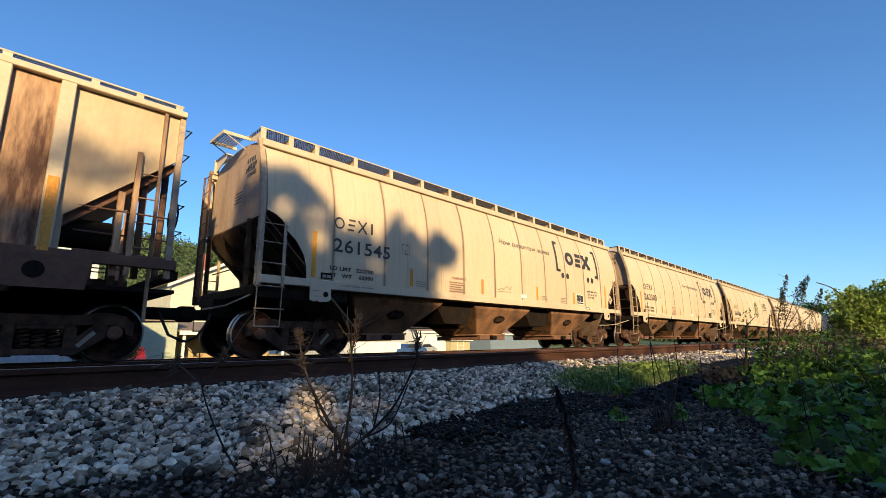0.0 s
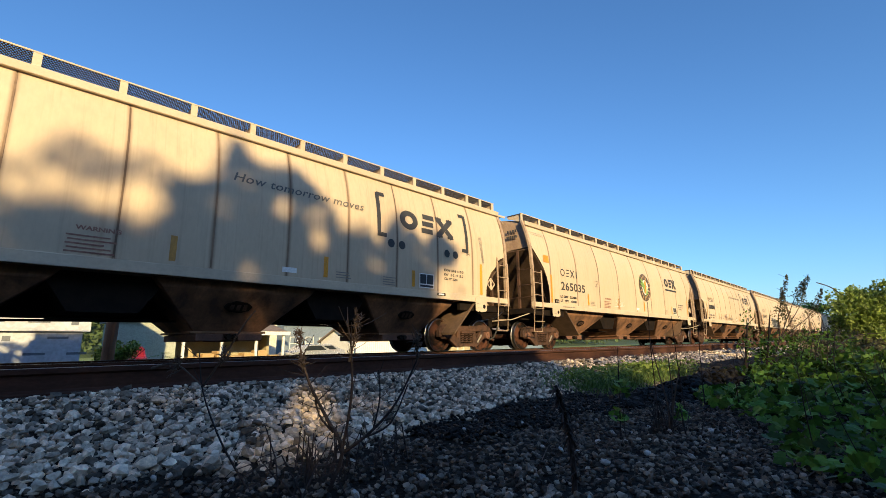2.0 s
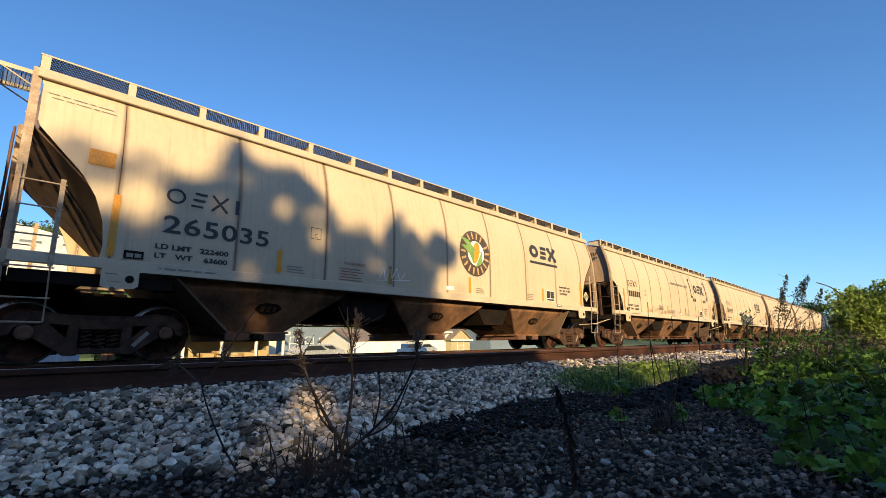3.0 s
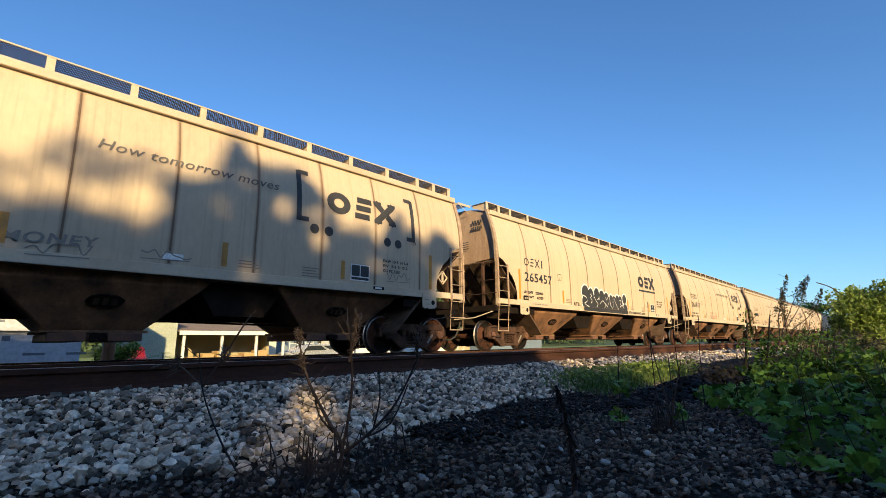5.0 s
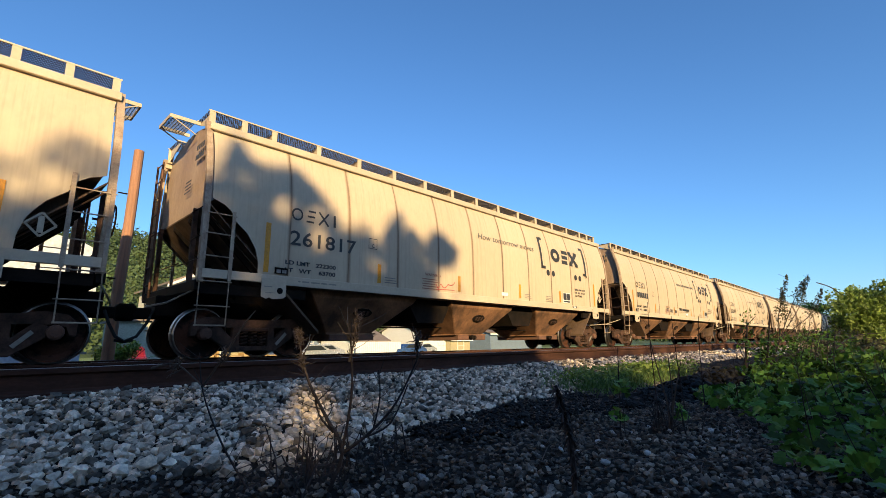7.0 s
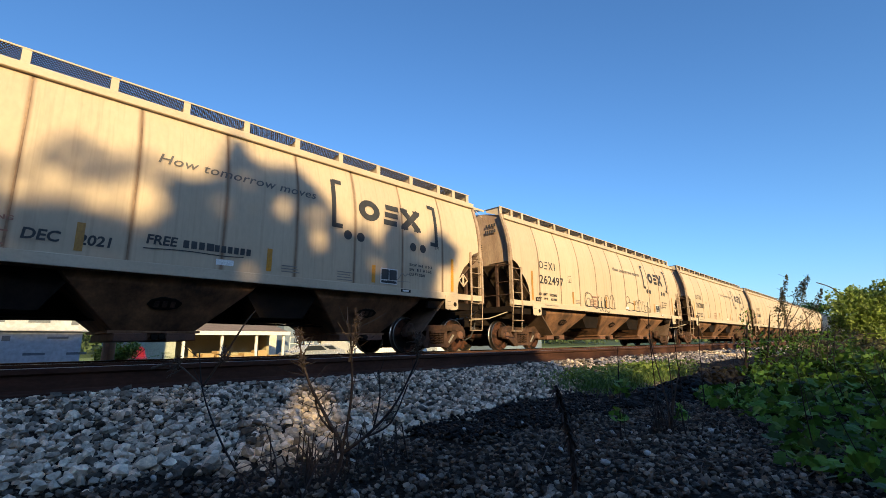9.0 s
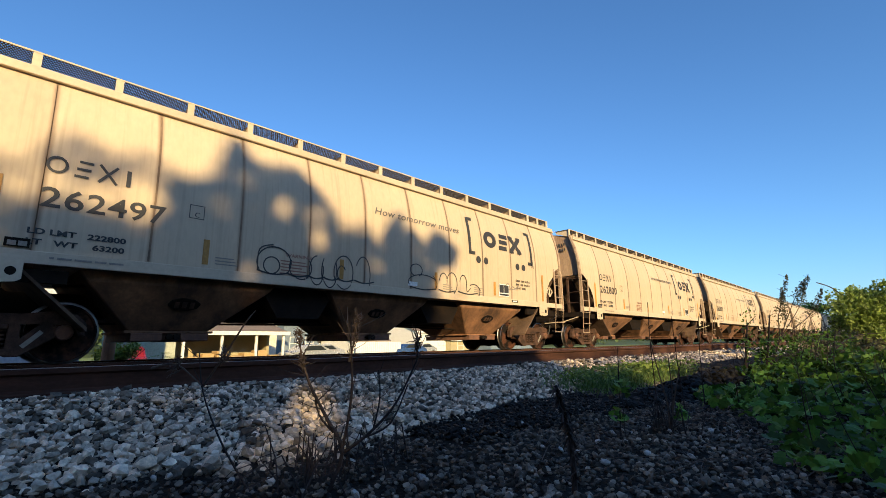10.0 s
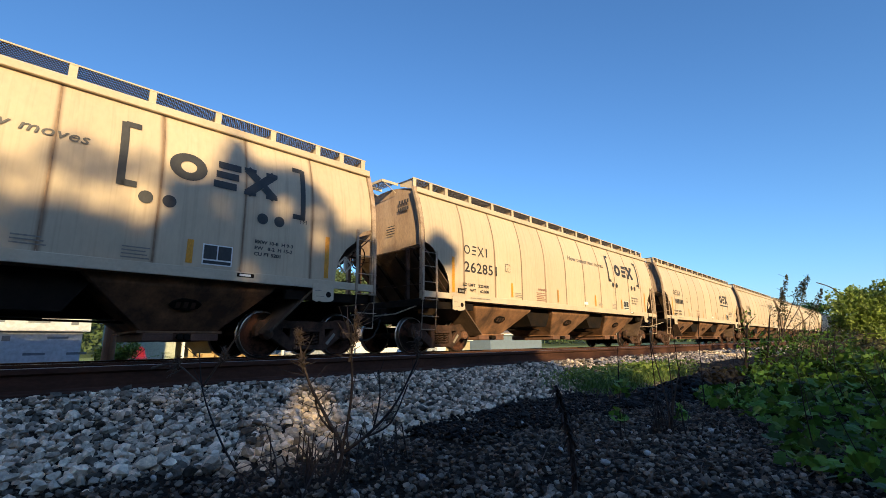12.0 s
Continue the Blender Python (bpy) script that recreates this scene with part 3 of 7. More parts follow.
    tube(bm, [(f(-0.35), -0.35, 0.86), (f(-0.42), -0.36, 0.66), (f(-0.55), -0.32, 0.42), (f(-0.72), -0.24, 0.33), (f(-0.84), -0.18, 0.36)], 0.026, 7)
    part("air_hose", bm, RUBBER, car, "black rubber brake hose")
    bm = bmesh.new()
    tube(bm, [(f(-0.05), -1.5, 1.18), (f(-0.3), -0.9, 0.98), (f(-0.45), -0.2, 0.95)], 0.016)
    part("uncoupling_lever", bm, TRIM, car)


def hopper_car(length=15.6, tall=False, paint=None):
    """A three-hopper covered grain car, front corner at x = 0, running towards -x."""
    paint = paint or PAINT
    car = thing("covered_hopper_car", "pale beige three-bay covered grain hopper car on the rails", "freight car", "hopper cars of the train")
    part("body", hull(length, tall), PAINT_END, car, "tan end walls and arched roof, toned darker for end shade")
    k, first = (8, 1.1) if tall else (9, 1.55)
    seams = [0.0] + [first + (length - 2 * first) * i / k for i in range(k + 1)] + [length]
    for side in (-1, 1):
        for i, (a, b) in enumerate(zip(seams, seams[1:])):
            bm = side_sheet(a, b, tall if i == 0 else None, tall if i == k + 1 else None, side)
            part("side_panel", bm, paint, car)
        bm = bmesh.new()
        zs = np.linspace(1.56, 4.1, 9)
        rows = [[bm.verts.new((sx, side * (half_width(z) + lift), z)) for sx, lift in ((-0.013, 0.001), (-0.008, 0.005), (0.010, 0.005), (0.016, 0.001))] for z in zs]
        for p, q in zip(rows, rows[1:]):
            for n in range(3):
                bm.faces.new((p[n], p[n + 1], q[n + 1], q[n]))
        bead = part("weld_seam", bm, SEAMD, car, "dirt-streaked upright weld seam")
        bead.location.x = seams[2]
        for x in seams[3:-2]:
            again(bead, "weld_seam", Matrix.Translation((x, 0, 0)), car)
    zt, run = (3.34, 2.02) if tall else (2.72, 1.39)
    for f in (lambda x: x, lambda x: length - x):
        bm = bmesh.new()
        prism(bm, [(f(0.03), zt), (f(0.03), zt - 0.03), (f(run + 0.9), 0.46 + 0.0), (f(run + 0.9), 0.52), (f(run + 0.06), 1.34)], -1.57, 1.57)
        part("slope_sheet", bm, SLOPE, car, "slope sheet underside, dark with grime and painted-in shade")
        for y in () if tall else (-1.2, -0.45, 0.45, 1.2):
            bm = bmesh.new()
            prism(bm, [(f(0.06), zt - 0.05), (f(0.06), zt - 0.16), (f(run), 1.22), (f(run), 1.34)], y - 0.03, y + 0.03)
            part("slope_rib", bm, GRIME, car)
    for s in (-1, 1):
        bm = bmesh.new()
        ya, yb = sorted((s * 1.645, s * 1.56))
        box(bm, -0.08, length + 0.08, ya, yb, 1.38, 1.535, 0.006)
        ya, yb = sorted((s * 1.652, s * 1.645))
        box(bm, 1.2, length - 1.2, ya, yb, 1.36, 1.40)
        part("side_sill", bm, TRIM, car, "pale side sill")
        bm = bmesh.new()
        ya, yb = sorted((s * 1.43, s * 1.27))
        box(bm, -0.02, length + 0.02, ya, yb, 4.16, 4.30, 0.008)
        part("eave_rail", bm, TRIM, car)
        running_board(car, length, s)
        y = s * 1.655
        ladder(car, -0.045, 0.44, y, 0.6, 2.74, 0.58, s)
        ladder(car, length - 0.44, length + 0.045, y, 0.6, 2.74, 0.58, s)
        for x in (1.02, length - 1.50):
            bm = bmesh.new()
            ya, yb = sorted((s * 1.668, s * 1.653))
            prism(bm, [(x, 1.46), (x, 1.12), (x + 0.1, 1.08), (x + 0.16, 1.11), (x + 0.22, 1.08), (x + 0.42, 1.10), (x + 0.48, 1.14), (x + 0.48, 1.46)], ya, yb)
            tag = part("jacking_plate", bm, TRIM, car, "pale plate with a jacking hole")
            bm = bmesh.new()
            q = s * 1.670
            lathe(bm, [(0.06, q - 0.002), (0.06, q + 0.002)], 12, at=(x + 0.36, 0, 1.24))
            part("jacking_hole", bm, GRIME, tag)
            box(bm := bmesh.new(), x + 0.05, x + 0.2, q - 0.002, q + 0.002, 1.30, 1.315)
            box(bm, x + 0.08, x + 0.26, q - 0.002, q + 0.002, 1.19, 1.2)
            part("stencil_bars", bm, GREYP, tag)
    # roof hatch trough
    bm = bmesh.new()
    box(bm, 0.8, length - 0.8, -0.3, 0.3, 4.50, 4.66, 0.03)
    part("roof_hatch", bm, TRIM, car, "long trough hatch cover")
    c = length / 2
    d = length - 15.6
    hopper_chute(car, 2.1, 5.2 + d / 4, 2.95 + d / 8, 4.2 + d / 8)
    hopper_chute(car, 6.3 + d / 4, length - 6.3 - d / 4, c - 0.63, c + 0.63)
    hopper_chute(car, length - 5.2 - d / 4, length - 2.1, length - 4.2 - d / 8, length - 2.95 - d / 8)
    # blocks of black greasy steel stand in for deep shade between the hoppers
    for a, b in ((5.0 + d / 4, 6.5 + d / 4), (length - 6.5 - d / 4, length - 5.0 - d / 4)):
        bm = bmesh.new()
        prism(bm, [(a - 0.1, 1.39), (b + 0.1, 1.39), (b - 0.3, 0.76), (a + 0.3, 0.76)], -1.25, 1.25)
        part("cross_ridge", bm, GRIME, car, "dark filler standing in for the shaded gap between two hoppers")
    bm = bmesh.new()
    box(bm, 0.5, length - 0.5, -0.2, 0.2, 0.72, 1.1)
    part("centre_sill", bm, GRIME, car)
    for far_end in (False, True):
        end_gear(car, length, far_end, tall)
    # brake wheel on the trailing end
    bm = bmesh.new()
    xw = length + 0.22
    tube(bm, [(xw, -0.75 + 0.27 * math.cos(q), 2.3 + 0.27 * math.sin(q)) for q in np.linspace(0, 2 * math.pi, 17)], 0.014)
    for q in (0.3, 1.87, 3.44, 5.0):
        tube(bm, [(xw, -0.75, 2.3), (xw, -0.75 + 0.27 * math.cos(q), 2.3 + 0.27 * math.sin(q))], 0.010)
    tube(bm, [(length - 0.05, -0.75, 2.3), (xw, -0.75, 2.3)], 0.02)
    part("brake_wheel", bm, GRIME, car, "dark spoked handbrake wheel")
    # placard holder
    bm = bmesh.new()
    p = 0.17
    for (a, b) in (((-p, 0), (0, p)), ((0, p), (p, 0)), ((p, 0), (0, -p)), ((0, -p), (-p, 0))):
        tube(bm, [(length - 0.72 + a[0], -1.60, 1.92 + a[1]), (length - 0.72 + b[0], -1.60, 1.92 + b[1])], 0.02, 4)
    box(bm, length - 0.755, length - 0.685, -1.605, -1.595, 1.80, 2.04)
    part("placard_holder", bm, TRIM, car, "diamond placard holder")
    bm = bmesh.new()
    tube(bm, [(1.9, -0.9, 1.15), (3.0, -1.2, 1.2), (length - 3, -1.2, 1.2), (length - 1.9, -0.9, 1.15)], 0.018)
    tube(bm, [(0.9, -0.5, 0.8), (2.6, -0.5, 0.62), (length / 2, -0.45, 0.7), (length - 2.6, -0.5, 0.62), (length - 0.9, -0.5, 0.8)], 0.02)
    part("brake_pipe", bm, GRIME, car)
    make_truck(car, 1.215)
    make_truck(car, length - 1.215)
    return car


# ---- the rust-stained car with outside posts ----
def ribbed_car(length=14.6):
    car = thing("covered_hopper_car", "rust-stained tan hopper car with outside posts and open end", "freight car", "hopper cars of the train")
    L = length
    w = 1.56
    bm = bmesh.new()
    ring = [(0.1, 3.30), (0.1, 4.16), (L - 0.1, 4.16), (L - 0.1, 3.30), (L - 1.45, 2.12), (L - 1.45, 1.6), (1.45, 1.6), (1.45, 2.12)]
    prism(bm, ring, -w, w)
    part("body", bm, LEADP, car, "dusty cream hopper body")
    bm = bmesh.new()
    prism(bm, [(-w - 0.02, 4.15), (-0.5, 4.30), (0.5, 4.30), (w + 0.02, 4.15)], 0.05, L - 0.05, "x")
    part("roof", bm, TRIM, car)
    for far in (0, 1):
        f = (lambda x: L - x) if far else (lambda x: x)
        bm = bmesh.new()
        prism(bm, [(f(0.08), 3.30), (f(0.08), 3.16), (f(2.6), 0.95), (f(2.6), 1.25)], -1.45, 1.45)
        part("slope_sheet", bm, RUST, car, "brown slope sheet under the end")
    for s in (-1, 1):
        y0, y1 = sorted((s * w, s * (w + 0.10)))
        bm = bmesh.new()
        box(bm, -0.09, 0.09, y0, y1, 1.6, 4.14, 0.012)
        first = part("side_post", bm, TRIM, car, "pale outside post")
        xs = [1.62 + (L - 3.24) * i / 16 for i in range(17)]
        first.location.x = xs[0]
        for x in xs[1:]:
            again(first, "side_post", Matrix.Translation((x, 0, 0)), car)
        sheet_mesh = None
        for x in xs[:-1]:
            if sheet_mesh is None:
                ya, yb = sorted((s * w, s * (w + 0.012)))
                sheet_mesh = part("side_sheet", box(bmesh.new(), 0.09, (L - 3.24) / 16 - 0.09, ya, yb, 1.605, 4.09), PAINT_RUST, car, "rust-streaked side sheet")
                sheet_mesh.location.x = x
            else:
                again(sheet_mesh, "side_sheet", Matrix.Translation((x, 0, 0)), car)
        bm = bmesh.new()
        ya, yb = sorted((s * (w - 0.02), s * (w + 0.11)))
        box(bm, -0.05, L + 0.05, ya, yb, 1.44, 1.6, 0.01)
        part("side_sill", bm, RUST, car)
        bm = bmesh.new()
        box(bm, 0.02, L - 0.02, ya, yb, 4.10, 4.20, 0.01)
        part("eave_rail", bm, TRIM, car)
        for x in (1.0, L - 2.1):
            bm = bmesh.new()
            ya, yb = sorted((s * (w + 0.115), s * (w + 0.13)))
            prism(bm, [(x - 0.4, 1.5), (x + 0.15, 1.04), (x + 1.0, 1.04), (x + 1.05, 1.5)], ya, yb)
            pl = part("jacking_plate", bm, RUST, car, "rust-stained plate with a round hole")
            bm = bmesh.new()
            q = s * (w + 0.132)
            lathe(bm, [(0.12, q - 0.002), (0.12, q + 0.002)], 16, at=(x + 0.42, 0, 1.28), axis="y")
            part("hole", bm, GRIME, pl)
        for x in (0.35, L - 0.62):
            bm = bmesh.new()
            tube(bm, [(x, s * 1.6, 1.3), (x, s * 1.6, 3.3)], 0.05, 4)
            tube(bm, [(x + 0.3, s * 1.6, 0.62), (x + 0.3, s * 1.6, 4.2)], 0.035, 4)
            for z in (1.75, 2.15, 2.55, 2.95):
                tube(bm, [(x - 0.05, s * 1.62, z), (x + 0.32, s * 1.62, z)], 0.012)
            part("end_post", bm, PAINT_RUST, car, "rust-stained end posts and grab irons")
        running_board(car, L, s).location.z = -0.13
    for f in (lambda x: L - x, lambda x: x):
        for x, y, top, mat in ((0.06, -1.56, 4.1, LADDERM), (0.10, -1.05, 3.2, RUST), (0.45, -1.3, 2.9, RUST), (0.78, -1.5, 2.62, PAINT_RUST), (0.3, 1.2, 3.05, RUST), (0.9, 1.3, 2.5, RUST), (0.08, 1.5, 4.1, RUST)):
            bm = bmesh.new()
            a, b = sorted((f(x - 0.045), f(x + 0.045)))
            box(bm, a, b, y - 0.045, y + 0.045, 1.3, top, 0.006)
            part("end_stanchion", bm, mat, car, "rusty upright end stanchion")
        for z, y in ((1.62, -1.58), (1.95, -1.4), (2.3, -1.55), (1.8, 1.4)):
            bm = bmesh.new()
            tube(bm, [(f(-0.02), y, z), (f(1.3), y, z)], 0.022 if z < 1.7 else 0.013, 6)
            part("end_handrail", bm, RUST, car)
        for z in (2.1, 2.55, 3.0, 3.45, 3.9):
            bm = bmesh.new()
            tube(bm, [(f(0.0), -1.58, z), (f(-0.09), -1.58, z), (f(-0.09), -1.2, z), (f(0.0), -1.2, z)], 0.011, 5)
            part("grab_iron", bm, GRIME, car)
    bm = bmesh.new()
    tube(bm, [(L + 0.12, -0.9 + 0.28 * math.cos(q), 2.5 + 0.28 * math.sin(q)) for q in np.linspace(0, 2 * math.pi, 17)], 0.016)
    for q in (0.2, 1.77, 3.34, 4.9):
        tube(bm, [(L + 0.12, -0.9, 2.5), (L + 0.12, -0.9 + 0.28 * math.cos(q), 2.5 + 0.28 * math.sin(q))], 0.012)
    part("brake_wheel", bm, GRIME, car)
    bm = bmesh.new()
    lathe(bm, [(0.05, -0.5), (0.2, -0.48), (0.23, -0.4), (0.23, 0.35), (0.05, 0.4)], 14, "x", at=(L - 1.15, -1.1, 1.95))
    part("air_reservoir", bm, GRIME, car, "dark cylindrical air reservoir")
    bm = bmesh.new()
    box(bm, 0, 0.13, -w - 0.114, -w - 0.102, 1.55, 2.62)
    st = part("reflective_strip", bm, YELLOW, car)
    st.location.x = L - 1.69
    bm = bmesh.new()
    box(bm, 0.0, L, -0.2, 0.2, 0.72, 1.1)
    for x in (-0.1, L - 0.02):
        box(bm, x, x + 0.12, -1.6, 1.6, 1.3, 1.44)
    for a, b in ((-0.1, 1.8), (L - 1.8, L + 0.1)):
        box(bm, a, b, -1.5, 1.5, 1.08, 1.14)
    part("underframe", bm, GRIME, car)
    for k in range(3):
        c = 3.2 + (L - 6.4) * k / 2
        hopper_chute(car, c - 1.5, c + 1.5, c - 0.63, c + 0.63)
    for x0, s in ((0, -1), (L, 1)):
        bm = bmesh.new()
        a, b = sorted((x0, x0 + s * 0.8))
        box(bm, a, b, -0.12, 0.12, 0.74, 0.96, 0.02)
        part("coupler", bm, GRIME, car)
        bm = bmesh.new()
        tube(bm, [(x0 + s * 0.2, -0.35, 0.86), (x0 + s * 0.4, -0.34, 0.45), (x0 + s * 0.7, -0.22, 0.33)], 0.026, 7)
        part("air_hose", bm, RUBBER, car)
    make_truck(car, 1.45)
    make_truck(car, L - 1.45)
    return car


# ---- lettering and markings on the side sheets ----
def drape(bm, x, z, lift=0.012, grain=True):
    """Lays a flat shape (x, y plane) onto the curved near side with its origin at (x, z)."""
    for _ in range(4):
        long = [e for e in bm.edges if abs(e.verts[0].co.y - e.verts[1].co.y) > 0.11]
        if not long:
            break
        bmesh.ops.triangulate(bm, faces=[f for f in bm.faces if len(f.verts) > 4])
        long = [e for e in bm.edges if abs(e.verts[0].co.y - e.verts[1].co.y) > 0.11]
        bmesh.ops.subdivide_edges(bm, edges=long, cuts=1, use_grid_fill=True)
    for v in bm.verts:
        zz = z + v.co.y
        v.co = Vector((x + v.co.x, -(half_width(zz) + lift if zz > 1.538 else 1.653 + lift / 3), zz))
    return bm


def patch(bm, pts, z=0.0):
    bm.faces.new([bm.verts.new((p[0], p[1], z)) for p in pts])
    return bm


def rect(bm, x0, x1, y0, y1):
    return patch(bm, [(x0, y0), (x1, y0), (x1, y1), (x0, y1)])


def disc(bm, x, y, r, n=20, squash=1.0, inner=0.0):
    ring = lambda q: [bm.verts.new((x + q * squash * math.cos(a), y + q * math.sin(a), 0)) for a in (2 * math.pi * i / n for i in range(n))]
    o = ring(r)
    if not inner:
        bm.faces.new(o)
    else:
        i = ring(inner)
        for k in range(n):
            bm.faces.new((o[k], o[(k + 1) % n], i[(k + 1) % n], i[k]))
    return bm


def stroke(bm, pts, w):
    """A flat brush line through points."""
    for a, b in zip(pts, pts[1:]):
        a, b = Vector((*a, 0)), Vector((*b, 0))
        d = (b - a)
        n = Vector((-d.y, d.x, 0)).normalized() * w / 2
        e = d.normalized() * w / 3
        bm.faces.new([bm.verts.new(p) for p in (a - n - e, b - n + e, b + n + e, a + n - e)])
    return bm


def bars(x, z, widths, height, gap=0.35):
    bm = bmesh.new()
    cx = 0
    for w in widths:
        rect(bm, cx, cx + w, 0, height)
        cx += w + gap * height
    return drape(bm, x, z, grain=False)


def badge(car, x, z, k, mat):
    """The railway's emblem as plain shapes: ring, three bars, saltire."""
    bm = bmesh.new()
    disc(bm, 0.33 * k, 0.25 * k, 0.26 * k, 24, 1.2, 0.11 * k)
    for j, o in ((0, -0.04), (0.2, 0.0), (0.4, 0.04)):
        rect(bm, (0.80 + o) * k, (1.22 + o) * k, (j - 0.015) * k, (j + 0.125) * k)
    stroke(bm, [(1.42 * k, 0.03), (1.90 * k, 0.47 * k)], 0.165 * k)
    stroke(bm, [(1.42 * k, 0.47 * k), (1.56 * k, 0.345 * k)], 0.165 * k)
    stroke(bm, [(1.76 * k, 0.155 * k), (1.90 * k, 0.03)], 0.165 * k)
    emblem = part("emblem", drape(bm, x, z, grain=False), mat, car, "dark emblem of plain shapes")
    bm = bmesh.new()
    for y in (0, 0.5):
        rect(bm, 1.32 * k, 1.56 * k, (y - 0.035) * k, (y + 0.035) * k)
        rect(bm, 1.76 * k, 2.0 * k, (y - 0.035) * k, (y + 0.035) * k)
    part("serif", drape(bm, x, z, 0.014), mat, emblem)


def bracket_emblem(car, L, mat):
    badge(car, L - 4.25, 3.02, 0.96, mat)
    for x, s in ((L - 4.88, 1), (L - 1.78, -1)):
        bm = bmesh.new()
        rect(bm, -0.055, 0.055, -0.56, 0.54)
        rect(bm, min(0, s * 0.22), max(0, s * 0.22), 0.46, 0.56)
        rect(bm, min(0, s * 0.22), max(0, s * 0.22), -0.56, -0.46)
        part("bracket_mark", drape(bm, x, 3.26, 0.013), mat, car)
    for x in (L - 4.52, L - 4.18, L - 2.60, L - 2.27):
        part("dot_mark", drape(disc(bmesh.new(), 0, 0, 0.105), x, 2.58), mat, car)
    part("trademark_note", drape(written("TM", 0.09), L - 1.86, 2.62, grain=False), mat, car)


def bar_emblem(car, L, mat):
    k = 0.84 if L > 16 else 1.0
    x, z = (L - 4.48, 3.02) if L > 16 else (L - 4.85, 2.73)
    badge(car, x, z, k, mat)
    bm = bmesh.new()
    rect(bm, 0, 2.0 * k, 0, 0.08)
    part("underline_mark", drape(bm, x, z - 0.21, grain=False), mat, car)


def letter(car, L, number, emblem, slogan=True, tape=YELLOW, faded=False, weights=("222700", "63300")):
    ink = BLACKP
    dx, dz, wide = (0.2, -0.12, 1.16) if L > 16 else (-0.17, 0.0, 1.06) if emblem == "bar" else (0.0, 0.0, 1.0)
    bm = bmesh.new()
    disc(bm, 0.13, 0.13, 0.13, 16, 0.92, 0.092)
    for j, o in ((0, -0.02), (0.112, 0.0), (0.225, 0.02)):
        rect(bm, 0.34 + o, 0.50 + o, j, j + 0.038)
    stroke(bm, [(0.60, 0.0), (0.80, 0.26)], 0.038)
    stroke(bm, [(0.60, 0.26), (0.68, 0.156)], 0.038)
    stroke(bm, [(0.72, 0.104), (0.80, 0.0)], 0.038)
    rect(bm, 0.92, 0.975, 0.0, 0.26)
    for v in bm.verts:
        v.co.x *= 1.06 * wide
    part("reporting_mark", drape(bm, 1.54 + dx, 2.68 + dz), ink, car, "owner's mark as plain black shapes")
    if number:
        part("car_number", drape(written(number, 0.285, stretch=1.22 * wide, space=1.06, bold=0.006), 1.54 + dx, 2.18 + dz, grain=False), ink, car, "black stencilled car number")
    else:
        part("car_number", bars(1.62, 2.22, (0.17,) * 6, 0.25, 0.22), ink, car)
    part("load_limit", drape(written("LD LMT   " + weights[0], 0.078, stretch=1.42, bold=0.004), 1.47 + dx, 1.78, grain=False), ink, car)
    part("light_weight", drape(written("LT   WT    " + weights[1], 0.078, stretch=1.42, bold=0.004), 1.47 + dx, 1.63, grain=False), ink, car)
    if slogan:
        part("slogan", drape(written("How tomorrow moves", 0.17, 0.25, 1.22, 1.05, bold=0.002), L - 8.25, 3.22, grain=False), DARKGREY, car, "thin grey slanted slogan")
    (bracket_emblem if emblem == "bracket" else bar_emblem)(car, L, ink)
    # data stencils
    for k, line in enumerate(("EXW 10-8  H 9-3", "EW   8-2  H 15-2", "CU FT 5201")):
        part("dimension_line", drape(written(line, 0.062, stretch=1.2, bold=0.003), L - 2.72, 2.10 - 0.115 * k, grain=False), ink, car)
    bm = bmesh.new()
    rect(bm, 0, 0.50, 0, 0.36)
    panel = part("data_panel", drape(bm, L - 3.60, 1.60, 0.012), WHITEP, car, "black and white consolidated stencil")
    bm = bmesh.new()
    rect(bm, 0.02, 0.235, 0.10, 0.34)
    rect(bm, 0.255, 0.48, 0.10, 0.34)
    rect(bm, 0.02, 0.48, 0.02, 0.075)
    part("black_field", drape(bm, L - 3.60, 1.60, 0.016), ink, panel)
    part("warning_word", drape(written("WARNING", 0.062, stretch=1.3, bold=0.003), 5.22, 1.92, grain=False), MAROON, car)
    rows = [(3.93, 1.62, 3), (9.6, 1.62, 3), (L - 4.75, 1.58, 4)]
    for x, z, n in rows:
        bm = bmesh.new()
        for j in range(n):
            rect(bm, 0, 0.38 - 0.03 * (j % 3), j * 0.055, j * 0.055 + 0.02)
        part("small_stencil", drape(bm, x, z, grain=False), GREYP, car)
    for j in range(5):
        bm = bmesh.new()
        rect(bm, 0, 0.6 - 0.07 * (j % 3), 0, 0.024)
        part("warning_line", drape(bm, 5.12 + 0.02 * (j % 2), 1.58 + 0.06 * j, grain=False), MAROON, car)
    bm = bmesh.new()
    for a, b, c, d in ((0, 0.24, 0, 0.012), (0, 0.24, 0.228, 0.24), (0, 0.012, 0, 0.24), (0.228, 0.24, 0, 0.24)):
        rect(bm, a, b, c, d)
    part("plate_box", drape(bm, 3.45 + (0.95 if L > 16 else 0), 2.36, grain=False), ink, car)
    part("plate_letter", drape(written("C", 0.085), 3.535 + (0.95 if L > 16 else 0), 2.39, grain=False), ink, car)
    bm = bmesh.new()
    rect(bm, 0, 0.3, 0, 0.10)
    part("white_label", drape(bm, 8.4, 1.62, grain=False), WHITEP, car)
    bm = bmesh.new()
    box(bm, 1.27, 1.53, -1.645, -1.625, 1.57, 1.69, 0.004)
    holder = part("card_board", bm, GRIME, car, "dark routing card holder")
    for x in (1.30, 1.41):
        part("card", box(bmesh.new(), x, x + 0.09, -1.649, -1.646, 1.585, 1.65), GREYP, holder)
